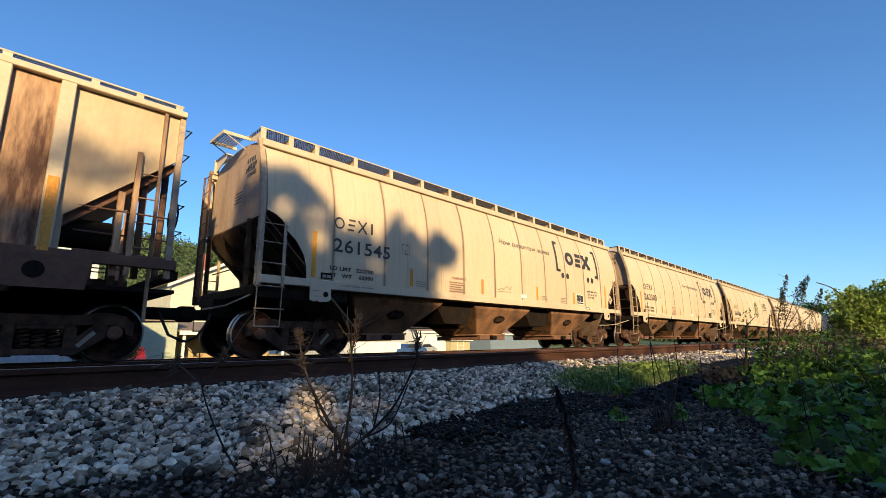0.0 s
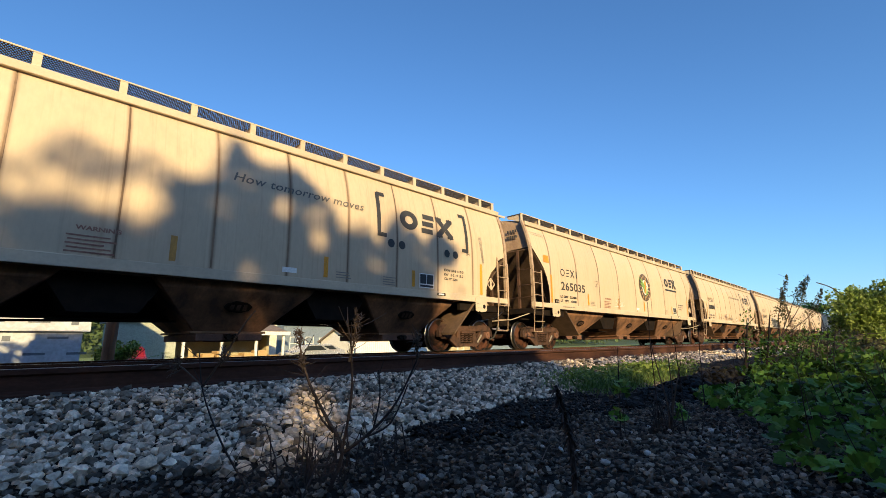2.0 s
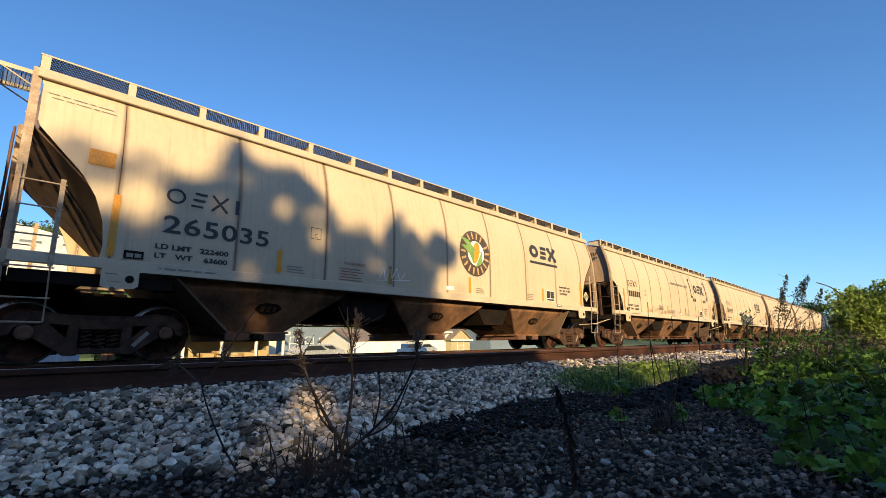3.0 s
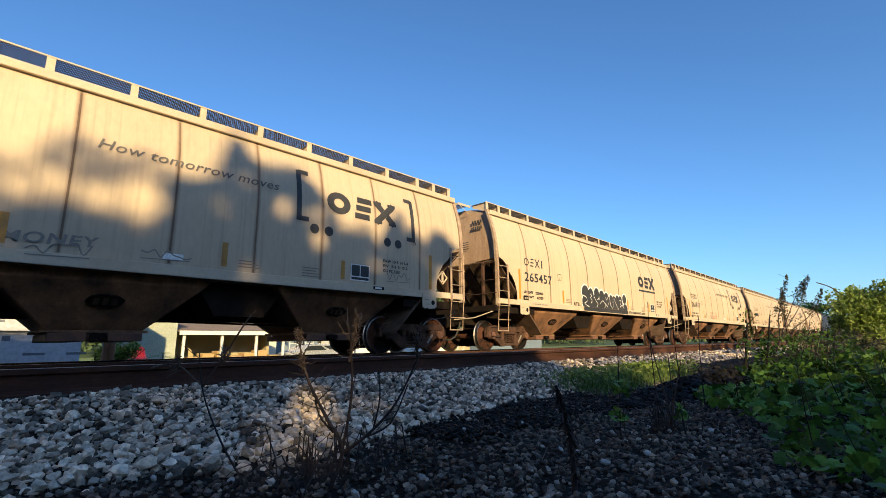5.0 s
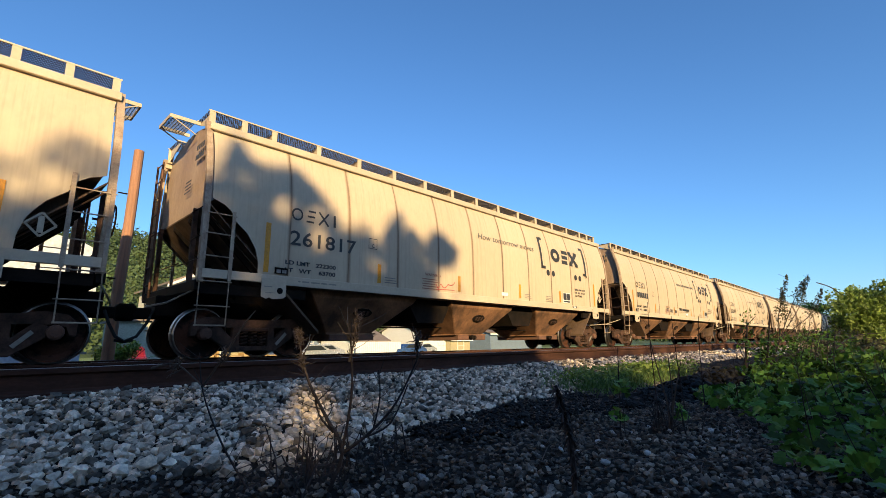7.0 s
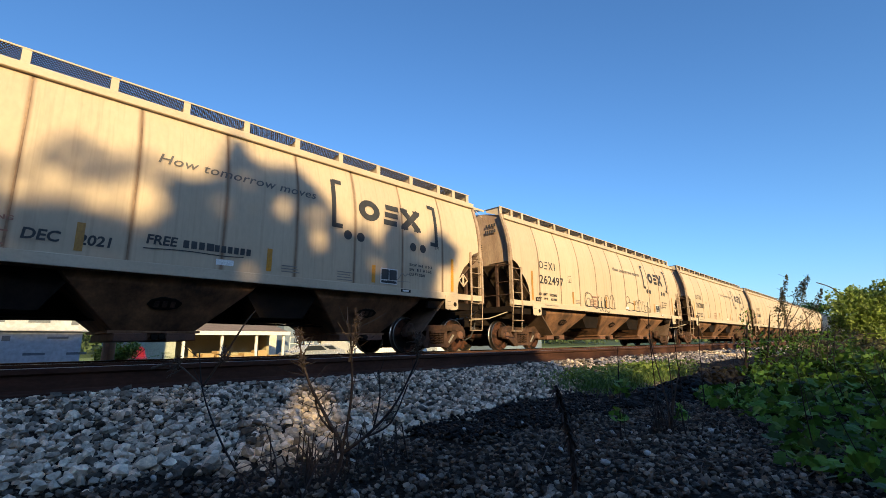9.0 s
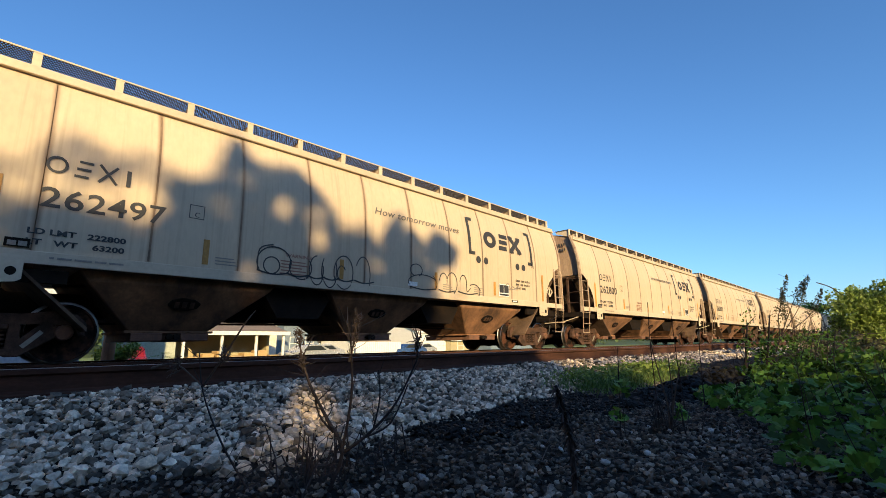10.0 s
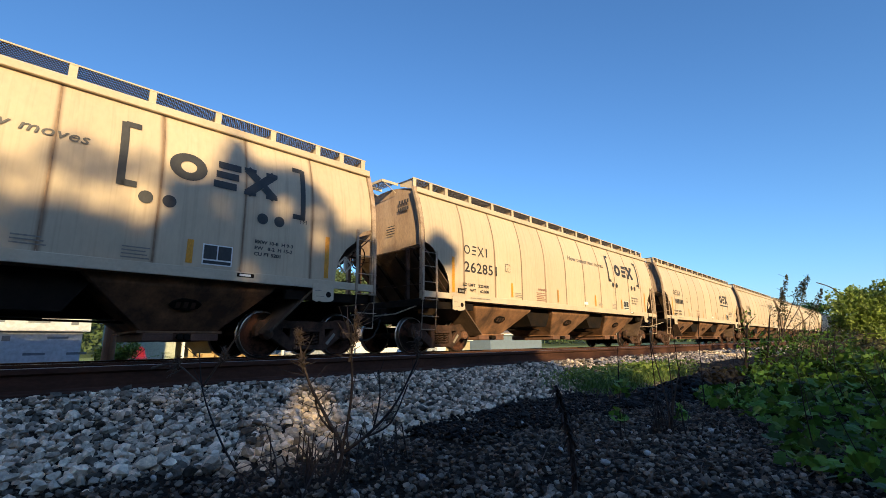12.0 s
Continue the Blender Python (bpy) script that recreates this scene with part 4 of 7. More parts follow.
    part("sill_stencil", bars(1.75, 1.44, (0.05, 0.16, 0.2, 0.14, 0.18), 0.028, 1.2), GREYP, car)
    bm = bmesh.new()
    box(bm, L - 3.0, L - 2.7, -1.655, -1.645, 1.44, 1.51, 0.003)
    tagp = part("identity_tag", bm, GRIME, car, "small black identity tag")
    bm = bmesh.new()
    box(bm, L - 2.96, L - 2.76, -1.66, -1.656, 1.455, 1.495)
    part("tag_face", bm, WHITEP, tagp)
    # reflective tape strips
    for i, (x, z0, z1) in enumerate(((1.05, 1.58, 2.53), (3.72, 1.60, 2.03), (6.45, 1.60, 2.02), (9.3, 1.60, 2.03), (L - 3.85, 1.60, 2.0), (L - 1.24, 1.58, 2.45))):
        bm = bmesh.new()
        rect(bm, 0, 0.10, 0, z1 - z0)
        part("reflective_strip", drape(bm, x, z0, 0.013), tape if i != 2 else YELLOW2, car)
    # reporting mark on the end wall
    bm = bmesh.new()
    for y, w in ((-1.02, 0.07), (-0.91, 0.07), (-0.80, 0.07), (-0.69, 0.07)):
        box(bm, 0.022, 0.027, y, y + w, 3.98, 4.08)
    for k in range(6):
        box(bm, 0.022, 0.027, -1.02 + 0.075 * k, -0.965 + 0.075 * k, 3.78, 3.88)
    for k in range(4):
        box(bm, 0.022, 0.027, -0.45, -0.1 - 0.05 * (k % 2), 3.2 + 0.07 * k, 3.225 + 0.07 * k)
    part("end_stencil", bm, ink, car)


# ---- spray paint and special markings ----
REDP = material("red_spray_paint", (0.45, 0.05, 0.04), 0.5, 0, (0.3, 0.05, 0.04), 0.5, 4, (1, 1, 1), 30, 0, 0.002)


def curve(points, k=6):
    """A flat smooth line through points."""
    return [(p.x, p.y) for p in bend_flat(points, k)]


def bend_flat(points, k):
    pts = [Vector((*p, 0)) for p in points]
    out = []
    for i in range(len(pts) - 1):
        p0, p1, p2, p3 = pts[max(i - 1, 0)], pts[i], pts[i + 1], pts[min(i + 2, len(pts) - 1)]
        for j in range(k):
            t = j / k
            out.append(0.5 * ((2 * p1) + (p2 - p0) * t + (2 * p0 - 5 * p1 + 4 * p2 - p3) * t * t + (3 * p1 - p0 - 3 * p2 + p3) * t ** 3))
    return out + [pts[-1]]


def oval_line(bm, x, y, rx, ry, w, a0=0.0, a1=360.0):
    n = 18
    stroke(bm, [(x + rx * math.cos(math.radians(a0 + (a1 - a0) * i / n)), y + ry * math.sin(math.radians(a0 + (a1 - a0) * i / n))) for i in range(n + 1)], w)


def throw_up(car):
    """Rounded black shapes with white outlines, sprayed low on the side."""
    shapes = ((5.42, 2.10, 0.28, 0.26), (5.40, 1.72, 0.26, 0.30), (5.86, 1.86, 0.26, 0.42), (6.20, 1.70, 0.2, 0.35), (6.36, 2.10, 0.22, 0.22), (6.48, 1.62, 0.3, 0.26), (6.80, 1.98, 0.24, 0.28),
              (6.84, 1.60, 0.34, 0.24), (7.20, 1.76, 0.28, 0.44), (7.62, 1.72, 0.24, 0.42), (7.92, 1.70, 0.26, 0.40), (8.24, 1.84, 0.2, 0.32), (8.52, 1.76, 0.24, 0.38), (8.66, 1.58, 0.22, 0.2), (8.96, 2.02, 0.2, 0.2), (9.0, 1.60, 0.24, 0.22))
    for name, grow, lift, mat, label in (("white_outline", 0.055, 0.010, WHITEP, "white sprayed outline"), ("black_fill", 0.0, 0.0, BLACKP, "black sprayed fill")):
        for i, (x, z, rx, rz) in enumerate(shapes):
            bm = bmesh.new()
            n = 22
            pts = []
            for k in range(n):
                a = 2 * math.pi * k / n
                pts.append(((rx + grow) * math.cos(a), max((rz + grow) * math.sin(a), 1.545 - z)))
            pts = [p for j, p in enumerate(pts) if p != pts[j - 1]]
            bm.faces.new([bm.verts.new((*p, 0)) for p in pts])
            part(name, drape(bm, x, z, 0.012 + 0.0004 * i + (0.008 if grow == 0 else 0)), mat, car, label)
    bm = bmesh.new()
    rect(bm, 5.2, 9.2, -0.15, 0.0)
    part("black_fill", drape(bm, 0, 1.535, 0.012), BLACKP, car)
    bm = bmesh.new()
    for pts in (((5.2, 1.95), (5.45, 1.9), (5.5, 1.75), (5.3, 1.66), (5.6, 1.56)), ((5.78, 2.05), (5.9, 1.98), (5.8, 1.9), (5.92, 1.8), (5.82, 1.7)), ((6.12, 1.95), (6.25, 1.8), (6.4, 1.7), (6.3, 1.56)), ((6.62, 1.72), (6.85, 1.84), (7.05, 1.7), (7.0, 1.56)),
                ((7.1, 2.0), (7.2, 1.9), (7.3, 2.0)), ((7.08, 1.75), (7.22, 1.62), (7.34, 1.78)), ((7.48, 2.05), (7.56, 1.7), (7.75, 1.6), (7.8, 1.95)), ((7.9, 2.0), (8.1, 1.75), (8.3, 1.56)), ((8.45, 1.95), (8.6, 1.92), (8.52, 1.78)), ((8.42, 1.66), (8.7, 1.74), (8.86, 1.6))):
        stroke(bm, curve(pts), 0.028)
    part("white_line", drape(bm, 0, 0, 0.030), WHITEP, car)
    part("sprayed_words", drape(written("STAY UGLY KULT...2023", 0.085, 0.15, 1.3, 1.1, bold=0.004), 9.3, 1.435, grain=False), BLACKP, car, "black handwritten words above the sill")
    part("small_tag", drape(written("RTB..", 0.12, 0.1, 1.3, 1.05, bold=0.004), 4.5, 1.55, grain=False), BLACKP, car)


def outline_letters(car):
    """Thin black bubble outlines along the lower side."""
    bm = bmesh.new()
    for x, z, rx, rz, a0, a1 in ((5.0, 1.78, 0.34, 0.3, -40, 230), (4.95, 1.72, 0.16, 0.16, 0, 360), (5.55, 1.74, 0.24, 0.24, 150, 400), (5.9, 1.72, 0.16, 0.3, 90, 380), (6.2, 1.75, 0.18, 0.36, 140, 390), (6.55, 1.74, 0.24, 0.36, -20, 330),
                                 (6.5, 1.72, 0.1, 0.16, 30, 250), (7.05, 1.72, 0.2, 0.42, -30, 150), (8.66, 2.02, 0.2, 0.15, -60, 250), (8.9, 1.72, 0.5, 0.2, 20, 200), (9.1, 1.72, 0.28, 0.22, -40, 60), (9.62, 1.84, 0.14, 0.2, -20, 180),
                                 (9.95, 1.80, 0.2, 0.28, -70, 170), (10.4, 1.82, 0.14, 0.24, -10, 170), (10.85, 1.66, 0.26, 0.18, -40, 130)):
        oval_line(bm, x, z, rx, rz, 0.024, a0, a1)
    for x, w in ((5.0, 0.3), (5.5, 0.24), (5.9, 0.2), (6.25, 0.2), (6.6, 0.2), (7.1, 0.26), (8.9, 0.45), (9.75, 0.3), (10.6, 0.4)):
        stroke(bm, curve(((x - w, 1.60), (x, 1.553), (x + w, 1.60))), 0.03)
    stroke(bm, curve(((4.68, 1.6), (4.7, 2.0), (4.95, 2.12))), 0.024)
    stroke(bm, curve(((10.54, 1.86), (10.56, 1.62), (10.7, 1.72))), 0.024)
    part("outline_graffiti", drape(bm, 0, 0, 0.013), BLACKP, car, "thin black sprayed bubble outlines")


def grain_emblem(car):
    """Round grain emblem: dark ring of plain bars, yellow cob, green leaves."""
    x, z = 9.6, 2.74
    bm = bmesh.new()
    disc(bm, 0, 0, 0.66, 32, 1.0, 0.0)
    part("emblem_ring", drape(bm, x, z, 0.013), material("brown_emblem_paint", (0.075, 0.055, 0.04), 0.5), car, "dark brown round emblem")
    tan = material("tan_emblem_paint", (0.45, 0.30, 0.14), 0.5)
    for i in range(15):
        a = math.radians(120 - 290 * i / 14 + (0 if i < 4 else -12))
        c, s = math.cos(a), math.sin(a)
        bm = stroke(bmesh.new(), [(0.44 * c, 0.44 * s), (0.60 * c, 0.60 * s)], 0.06)
        part("emblem_bar", drape(bm, x, z, 0.018), tan, car)
    bm = bmesh.new()
    disc(bm, 0.03, 0, 0.36, 24)
    part("emblem_centre", drape(bm, x, z, 0.019), WHITEP, car)
    bm = bmesh.new()
    patch(bm, [(0.02 + 0.16 * math.cos(a) + 0.08 * math.sin(a), 0.02 + 0.32 * math.sin(a)) for a in np.linspace(0, 2 * math.pi, 20, endpoint=False)])
    part("corn_cob", drape(bm, x, z, 0.025), YELLOW, car, "yellow painted corn cob")
    for pts in (((-0.62, 0.42), (-0.3, 0.36), (-0.02, 0.1), (-0.1, -0.1), (-0.25, 0.12)), ((-0.6, 0.18), (-0.3, 0.2), (-0.06, -0.1), (-0.1, -0.3), (-0.25, -0.05)), ((0.28, 0.1), (0.30, -0.25), (-0.02, -0.42), (0.1, -0.2))):
        bm = bmesh.new()
        patch(bm, pts)
        part("corn_leaf", drape(bm, x, z, 0.031), GREENP, car, "green painted leaf")
    for k in range(2):
        part("small_stencil", bars(0.12 + 0.05 * k, 3.93 - 0.07 * k, (0.14, 0.1, 0.18, 0.08, 0.2), 0.012, 2.2), GREYP, car)
    bm = bmesh.new()
    rect(bm, 0, 0.34, 0, 0.25)
    part("yellow_placard", drape(bm, 0.68, 2.93, 0.013), YELLOW, car, "plain yellow square")
    bm = bmesh.new()
    stroke(bm, curve(((6.2, 1.72), (6.3, 1.95), (6.36, 1.7), (6.5, 1.95), (6.56, 1.75), (6.7, 1.98), (6.8, 1.72), (6.95, 1.9))), 0.018)
    stroke(bm, [(6.1, 1.66), (7.1, 1.74)], 0.014)
    part("white_scribble", drape(bm, 0, 0, 0.013), WHITEP, car)


def marker_words(car):
    for text, x, z in (("ATL", 5.28, 1.74), ("DEC", 5.86, 1.70), ("2021", 6.48, 1.70), ("FREE", 7.32, 1.84)):
        part("sprayed_word", drape(written(text, 0.15, 0.1, 1.0, 1.0, bold=0.006), x, z, grain=False), BLACKP, car, "black handwritten word")
    part("sprayed_bars", bars(7.86, 1.84, (0.09, 0.09, 0.09, 0.12), 0.13, 0.25), BLACKP, car)
    part("sprayed_bars", bars(8.36, 1.84, (0.08,) * 6, 0.12, 0.25), BLACKP, car)
    bm = bmesh.new()
    stroke(bm, curve(((7.3, 1.76), (7.9, 1.79), (8.5, 1.78), (8.86, 1.80))), 0.016)
    part("underline_mark", drape(bm, 0, 0, 0.013), BLACKP, car)


def scrawled_words(car):
    for text, x, z, h, lean in (("TIMES", 5.17, 1.80, 0.13, -3), ("GET", 5.86, 1.60, 0.14, 2), ("MONEY", 6.46, 1.64, 0.15, 2)):
        bm = written(text, h, 0.12, 1.35, 1.1, bold=0.005)
        bmesh.ops.rotate(bm, verts=bm.verts, matrix=Matrix.Rotation(radians(lean), 3, "Z"))
        part("sprayed_word", drape(bm, x, z, grain=False), GREYP, car, "faded grey handwritten word")


def scribbles(car, x, z, mat):
    rng = np.random.default_rng(int(x * 100))
    bm = bmesh.new()
    pts = [(x + 0.09 * i, z + rng.uniform(-0.09, 0.12)) for i in range(9)]
    stroke(bm, curve(pts, 4), 0.02)
    stroke(bm, [(x, z - 0.12), (x + 0.7, z - 0.1)], 0.014)
    part("scribbled_tag", drape(bm, 0, 0, 0.013), mat, car)


def drip_lines(car, L):
    bm = bmesh.new()
    for k in range(3):
        stroke(bm, [(L - 1.24 + 0.05 * k, 3.25), (L - 1.12 + 0.03 * k, 2.5)], 0.016)
    part("dark_drips", drape(bm, 0, 0, 0.013), GREYP, car)


# ---- ground, tracks, ballast ----
NEAR_RAIL = 4.50         # the near track's near rail, centre of its head


def ground_height(x, y):
    if y < 2.1:
        z = -0.31 - 0.02 * max(0.0, -y)
    elif y < 4.2:
        z = -0.31 + 0.17 * (y - 2.1) / 2.1
    elif y < 6.4:
        z = -0.14
    elif y < 11.3:
        z = -0.14 - 0.08 * min(1, (y - 6.4) / 1.5)
    elif y < 16:
        z = -0.22 - 0.88 * (y - 11.3) / 4.7
    else:
        z = -1.10
    return z


def rough_height(x, y):
    return ground_height(x, y) + 0.035 * noise.noise((x * 1.1, y * 1.1, 3.0)) + 0.015 * noise.noise((x * 4, y * 4, 7.0))


def make_ground():
    xs = np.concatenate([[-3000, -900, -300, -100, -50, -25, -12], np.arange(-6, 14, 0.2), np.arange(14, 40, 1.0), [45, 60, 90, 140, 220, 400, 900, 3000]])
    ys = np.concatenate([[-3000, -900, -300, -100, -40, -20, -10, -6], np.arange(-4, 5, 0.16), np.arange(5, 18, 0.6), [20, 25, 32, 40, 60, 90, 140, 260, 500, 1200, 3000]])
    verts, faces = [], []
    for y in ys:
        for x in xs:
            verts.append((x, y, rough_height(x, y) if -6 < x < 40 and -6 < y < 18 else ground_height(x, y)))
    n = len(xs)
    for j in range(len(ys) - 1):
        for i in range(n - 1):
            a = j * n + i
            faces.append((a, a + 1, a + n + 1, a + n))
    tagged(raw("ground", verts, faces, SOIL), "dark cinder soil beside the railway", "ground", kind="structure")


def rail_profile():
    half = [(0.036, 0.0), (0.037, -0.012), (0.035, -0.036), (0.012, -0.050), (0.009, -0.09), (0.010, -0.15), (0.030, -0.168), (0.074, -0.178), (0.075, -0.189)]
    return [(-a, b) for a, b in half] + [(a, b) for a, b in half[::-1]]


def make_rail(y, top, label):
    rail = thing("rail", label, "rail", "rails of the two tracks", pose(0, y, top))
    bm = bmesh.new()
    prism(bm, rail_profile(), -60, 320, "x")
    part("rail_body", bm, RAIL_SIDE, rail)
    bm = bmesh.new()
    prism(bm, [(-0.030, 0.001), (-0.026, 0.004), (0.026, 0.004), (0.030, 0.001)], -60, 320, "x")
    part("worn_head", bm, RAIL_TOP, rail, "bright worn running surface")
    return rail


def stones(name, mat, spots, label, seed):
    """Crushed stone: every piece a small irregular block, joined."""
    rng = np.random.default_rng(seed)
    g = (1 + 5 ** 0.5) / 2
    base = np.array([(-1, g, 0), (1, g, 0), (-1, -g, 0), (1, -g, 0), (0, -1, g), (0, 1, g), (0, -1, -g), (0, 1, -g), (g, 0, -1), (g, 0, 1), (-g, 0, -1), (-g, 0, 1)], float) / 1.9
    tris = np.array([(0, 11, 5), (0, 5, 1), (0, 1, 7), (0, 7, 10), (0, 10, 11), (1, 5, 9), (5, 11, 4), (11, 10, 2), (10, 7, 6), (7, 1, 8),
                     (3, 9, 4), (3, 4, 2), (3, 2, 6), (3, 6, 8), (3, 8, 9), (4, 9, 5), (2, 4, 11), (6, 2, 10), (8, 6, 7), (9, 8, 1)])
    n = len(spots)
    size = rng.uniform(0.75, 1.25, (n, 1, 1)) * spots[:, 3].reshape(-1, 1, 1)
    v = (base[None] + rng.uniform(-0.3, 0.3, (n, 12, 3))) * rng.uniform(0.55, 1.45, (n, 1, 3))
    v = np.clip(v, -rng.uniform(0.35, 0.95, (n, 1, 3)), rng.uniform(0.35, 0.95, (n, 1, 3)))
    v *= size
    q = rng.normal(size=(n, 4))
    q /= np.linalg.norm(q, axis=1)[:, None]
    w, x, y, z = q.T
    R = np.stack([1 - 2 * (y * y + z * z), 2 * (x * y - z * w), 2 * (x * z + y * w), 2 * (x * y + z * w), 1 - 2 * (x * x + z * z), 2 * (y * z - x * w),
                  2 * (x * z - y * w), 2 * (y * z + x * w), 1 - 2 * (x * x + y * y)], 1).reshape(n, 3, 3)
    v = np.einsum("nij,nkj->nki", R, v)
    v[:, :, 2] *= 0.8
    v += spots[:, None, :3]
    faces = (tris[None] + 12 * np.arange(n)[:, None, None]).reshape(-1, 3)
    return tagged(raw(name, v.reshape(-1, 3).tolist(), faces.tolist(), mat), label, "gravel", kind="stuff")


def packed(rng, x0, x1, y0, y1, pitch, size, keep=1.0, up=0.0, edge=None):
    """Stones set side by side on a shaken grid, so that dark gaps stay between them."""
    out = []
    nx, ny = int((x1 - x0) / pitch), int((y1 - y0) / (pitch * 0.87))
    for j in range(ny):
        for i in range(nx):
            if rng.random() > keep:
                continue
            x = x0 + (i + 0.5 * (j % 2)) * pitch + rng.normal() * pitch * 0.16
            y = y0 + j * pitch * 0.87 + rng.normal() * pitch * 0.16
            if edge and y < edge(x) + rng.normal() * 0.05:
                continue
            s = size * rng.uniform(0.6, 1.3)
            out.append((x, y, rough_height(x, y) + up + rng.uniform(-0.25, 0.35) * s, s))
    return out


def toe(x):
    """Where the ballast's foot lies."""
    return float(np.interp(x, (0.4, 0.72, 0.9, 1.31, 1.92, 2.75, 4.38, 6.57, 12.0), (2.24, 2.1, 2.05, 2.09, 2.21, 2.24, 2.45, 2.9, 3.0))) + 0.1 * noise.noise((x * 1.1, 0, 0))


def ballast():
    rng = np.random.default_rng(5)
    spots = packed(rng, -0.6, 6.0, 1.8, 4.42, 0.048, 0.029, 0.92, 0.0, toe)
    spots += packed(rng, -0.57, 6.0, 1.83, 4.40, 0.058, 0.031, 0.6, 0.03, toe)
    spots += packed(rng, 6.0, 16.0, 2.2, 4.42, 0.085, 0.044, 1.0, 0.0, toe)
    spots += packed(rng, 6.0, 16.0, 2.2, 4.42, 0.10, 0.042, 0.5, 0.035, toe)
    spots += packed(rng, -2.0, 16.0, 4.60, 5.9, 0.12, 0.055, 1.0, -0.02)
    spots += packed(rng, 16.0, 42.0, 2.7, 8.6, 0.2, 0.09, 1.0, -0.02)
    # the stones that lie nearest to the camera are pieces of their own
    close = [q for q in spots if 0.45 < q[0] < 2.0 and q[1] < 2.75]
    close = close[:300]
    taken = set(close)
    spots = [q for q in spots if q not in taken]
    shoulder = thing("ballast_shoulder", "light grey crushed stones at the foot of the ballast", "stones")
    kinds = []
    for k in range(12):
        kr = np.random.default_rng(200 + k)
        bm = bmesh.new()
        bmesh.ops.create_icosphere(bm, subdivisions=1, radius=1.0)
        bm.verts.ensure_lookup_table()
        lim, wide = kr.uniform(0.4, 0.9, 3), kr.uniform(0.75, 1.35, 3)
        for v in bm.verts:
            c = np.array(v.co) * 1.1 + kr.uniform(-0.22, 0.22, 3)
            v.co = Vector(np.clip(c * wide, -lim, lim))
        kinds.append(part("stone", bm, STONE_N, shoulder))
    for i, (x, y, z, size) in enumerate(close):
        m = Matrix.LocRotScale((x, y, z), Euler(tuple(rng.uniform(0, 6.28, 3))), Vector((size, size, size * 0.9)))
        if i < 12:
            kinds[i].matrix_basis = m
        else:
            again(kinds[i % 12], "stone", m, shoulder)
    stones("ballast", STONE, np.array(spots), "light grey crushed stone ballast in tree shade", 11)
    # oily stone, set dark to cut light bounced up onto the hoppers
    oily = packed(rng, -2.0, 16.0, 5.9, 8.8, 0.12, 0.055, 1.0, -0.02) + packed(rng, -4.0, 30.0, 8.8, 12.0, 0.17, 0.075, 1.0, -0.03)
    stones("track_bed", STONE_D, np.array(oily), "oil-stained ballast between and under the tracks, kept dark to cut bounce light", 15)
    spots = [p for p in packed(rng, -0.4, 4.2, -0.5, 2.75, 0.045, 0.019, 0.9) if p[1] < toe(p[0]) + 0.06]
    spots += [p for p in packed(rng, -0.4, 4.2, -0.5, 2.75, 0.05, 0.015, 0.45, 0.016) if p[1] < toe(p[0]) + 0.06]
    spots += [p for p in packed(rng, 4.2, 9.0, -0.5, 3.2, 0.075, 0.032, 0.9) if p[1] < toe(p[0]) + 0.06]
    pale = [p for p in packed(rng, -0.2, 4.4, 0.0, 2.6, 0.1, 0.0125, 0.14, 0.02) if p[1] < toe(p[0]) + 0.06]
    pale += [p for p in packed(rng, 0.5, 3.4, 0.05, 2.1, 0.036, 0.015, 0.36, 0.018) if p[1] < 1.55 - 0.28 * (p[0] - 1.2) + 0.35 * noise.noise((p[0] * 2, p[1] * 2, 1))]
    stones("scattered_pebbles", GRAVEL, np.array(pale), "pale pebbles scattered on the dark cinders", 14)
    stones("cinder_gravel", CINDER, np.array(spots), "dark cinders and soil-stained gravel", 12)
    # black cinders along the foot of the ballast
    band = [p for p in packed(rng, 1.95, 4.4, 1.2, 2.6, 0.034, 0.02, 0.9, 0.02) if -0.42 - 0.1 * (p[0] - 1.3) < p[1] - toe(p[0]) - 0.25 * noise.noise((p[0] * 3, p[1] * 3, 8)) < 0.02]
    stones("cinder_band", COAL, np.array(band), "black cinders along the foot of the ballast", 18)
    # the loose stones nearest the camera, each by itself
    bed = thing("loose_stones", "pale loose ballast stones lying on the dark gravel", "stones")
    kinds = []
    for k in range(6):
        bm = bmesh.new()
        bmesh.ops.create_icosphere(bm, subdivisions=1, radius=1.0)
        for v in bm.verts:
            v.co *= 1 + 0.28 * noise.noise(v.co * 1.7 + Vector((k * 3.1, 0, 0)))
            v.co = Vector((round(v.co.x * 2.2) / 2.2 * 0.5 + v.co.x * 0.5, v.co.y * 0.8, v.co.z * 0.62))
        kinds.append(part("stone", bm, STONE_P, bed))
    used = set()
    for n in range(64):
        x, y = rng.uniform(0.3, 3.4), rng.uniform(0.55, 2.5)
        s = rng.uniform(0.009, 0.024)
        m = Matrix.LocRotScale((x, y, rough_height(x, y) + 0.4 * s + 0.012), Euler((rng.normal() * 0.4, rng.normal() * 0.4, rng.uniform(0, 6.28))), Vector((s, s, s)))
        k = n % 6
        if k not in used:
            kinds[k].matrix_basis = m
            used.add(k)
        else:
            again(kinds[k], "stone", m, bed)


make_ground()
make_rail(NEAR_RAIL, 0.082, "rust-brown steel rail bedded in grey ballast")
make_rail(NEAR_RAIL + 1.507, 0.03, "rust-brown steel rail bedded in grey ballast")
make_rail(CENTRE - 0.7535, 0.0, "rust-brown steel rail under the train")
make_rail(CENTRE + 0.7535, 0.0, "rust-brown steel rail under the train")
ballast()


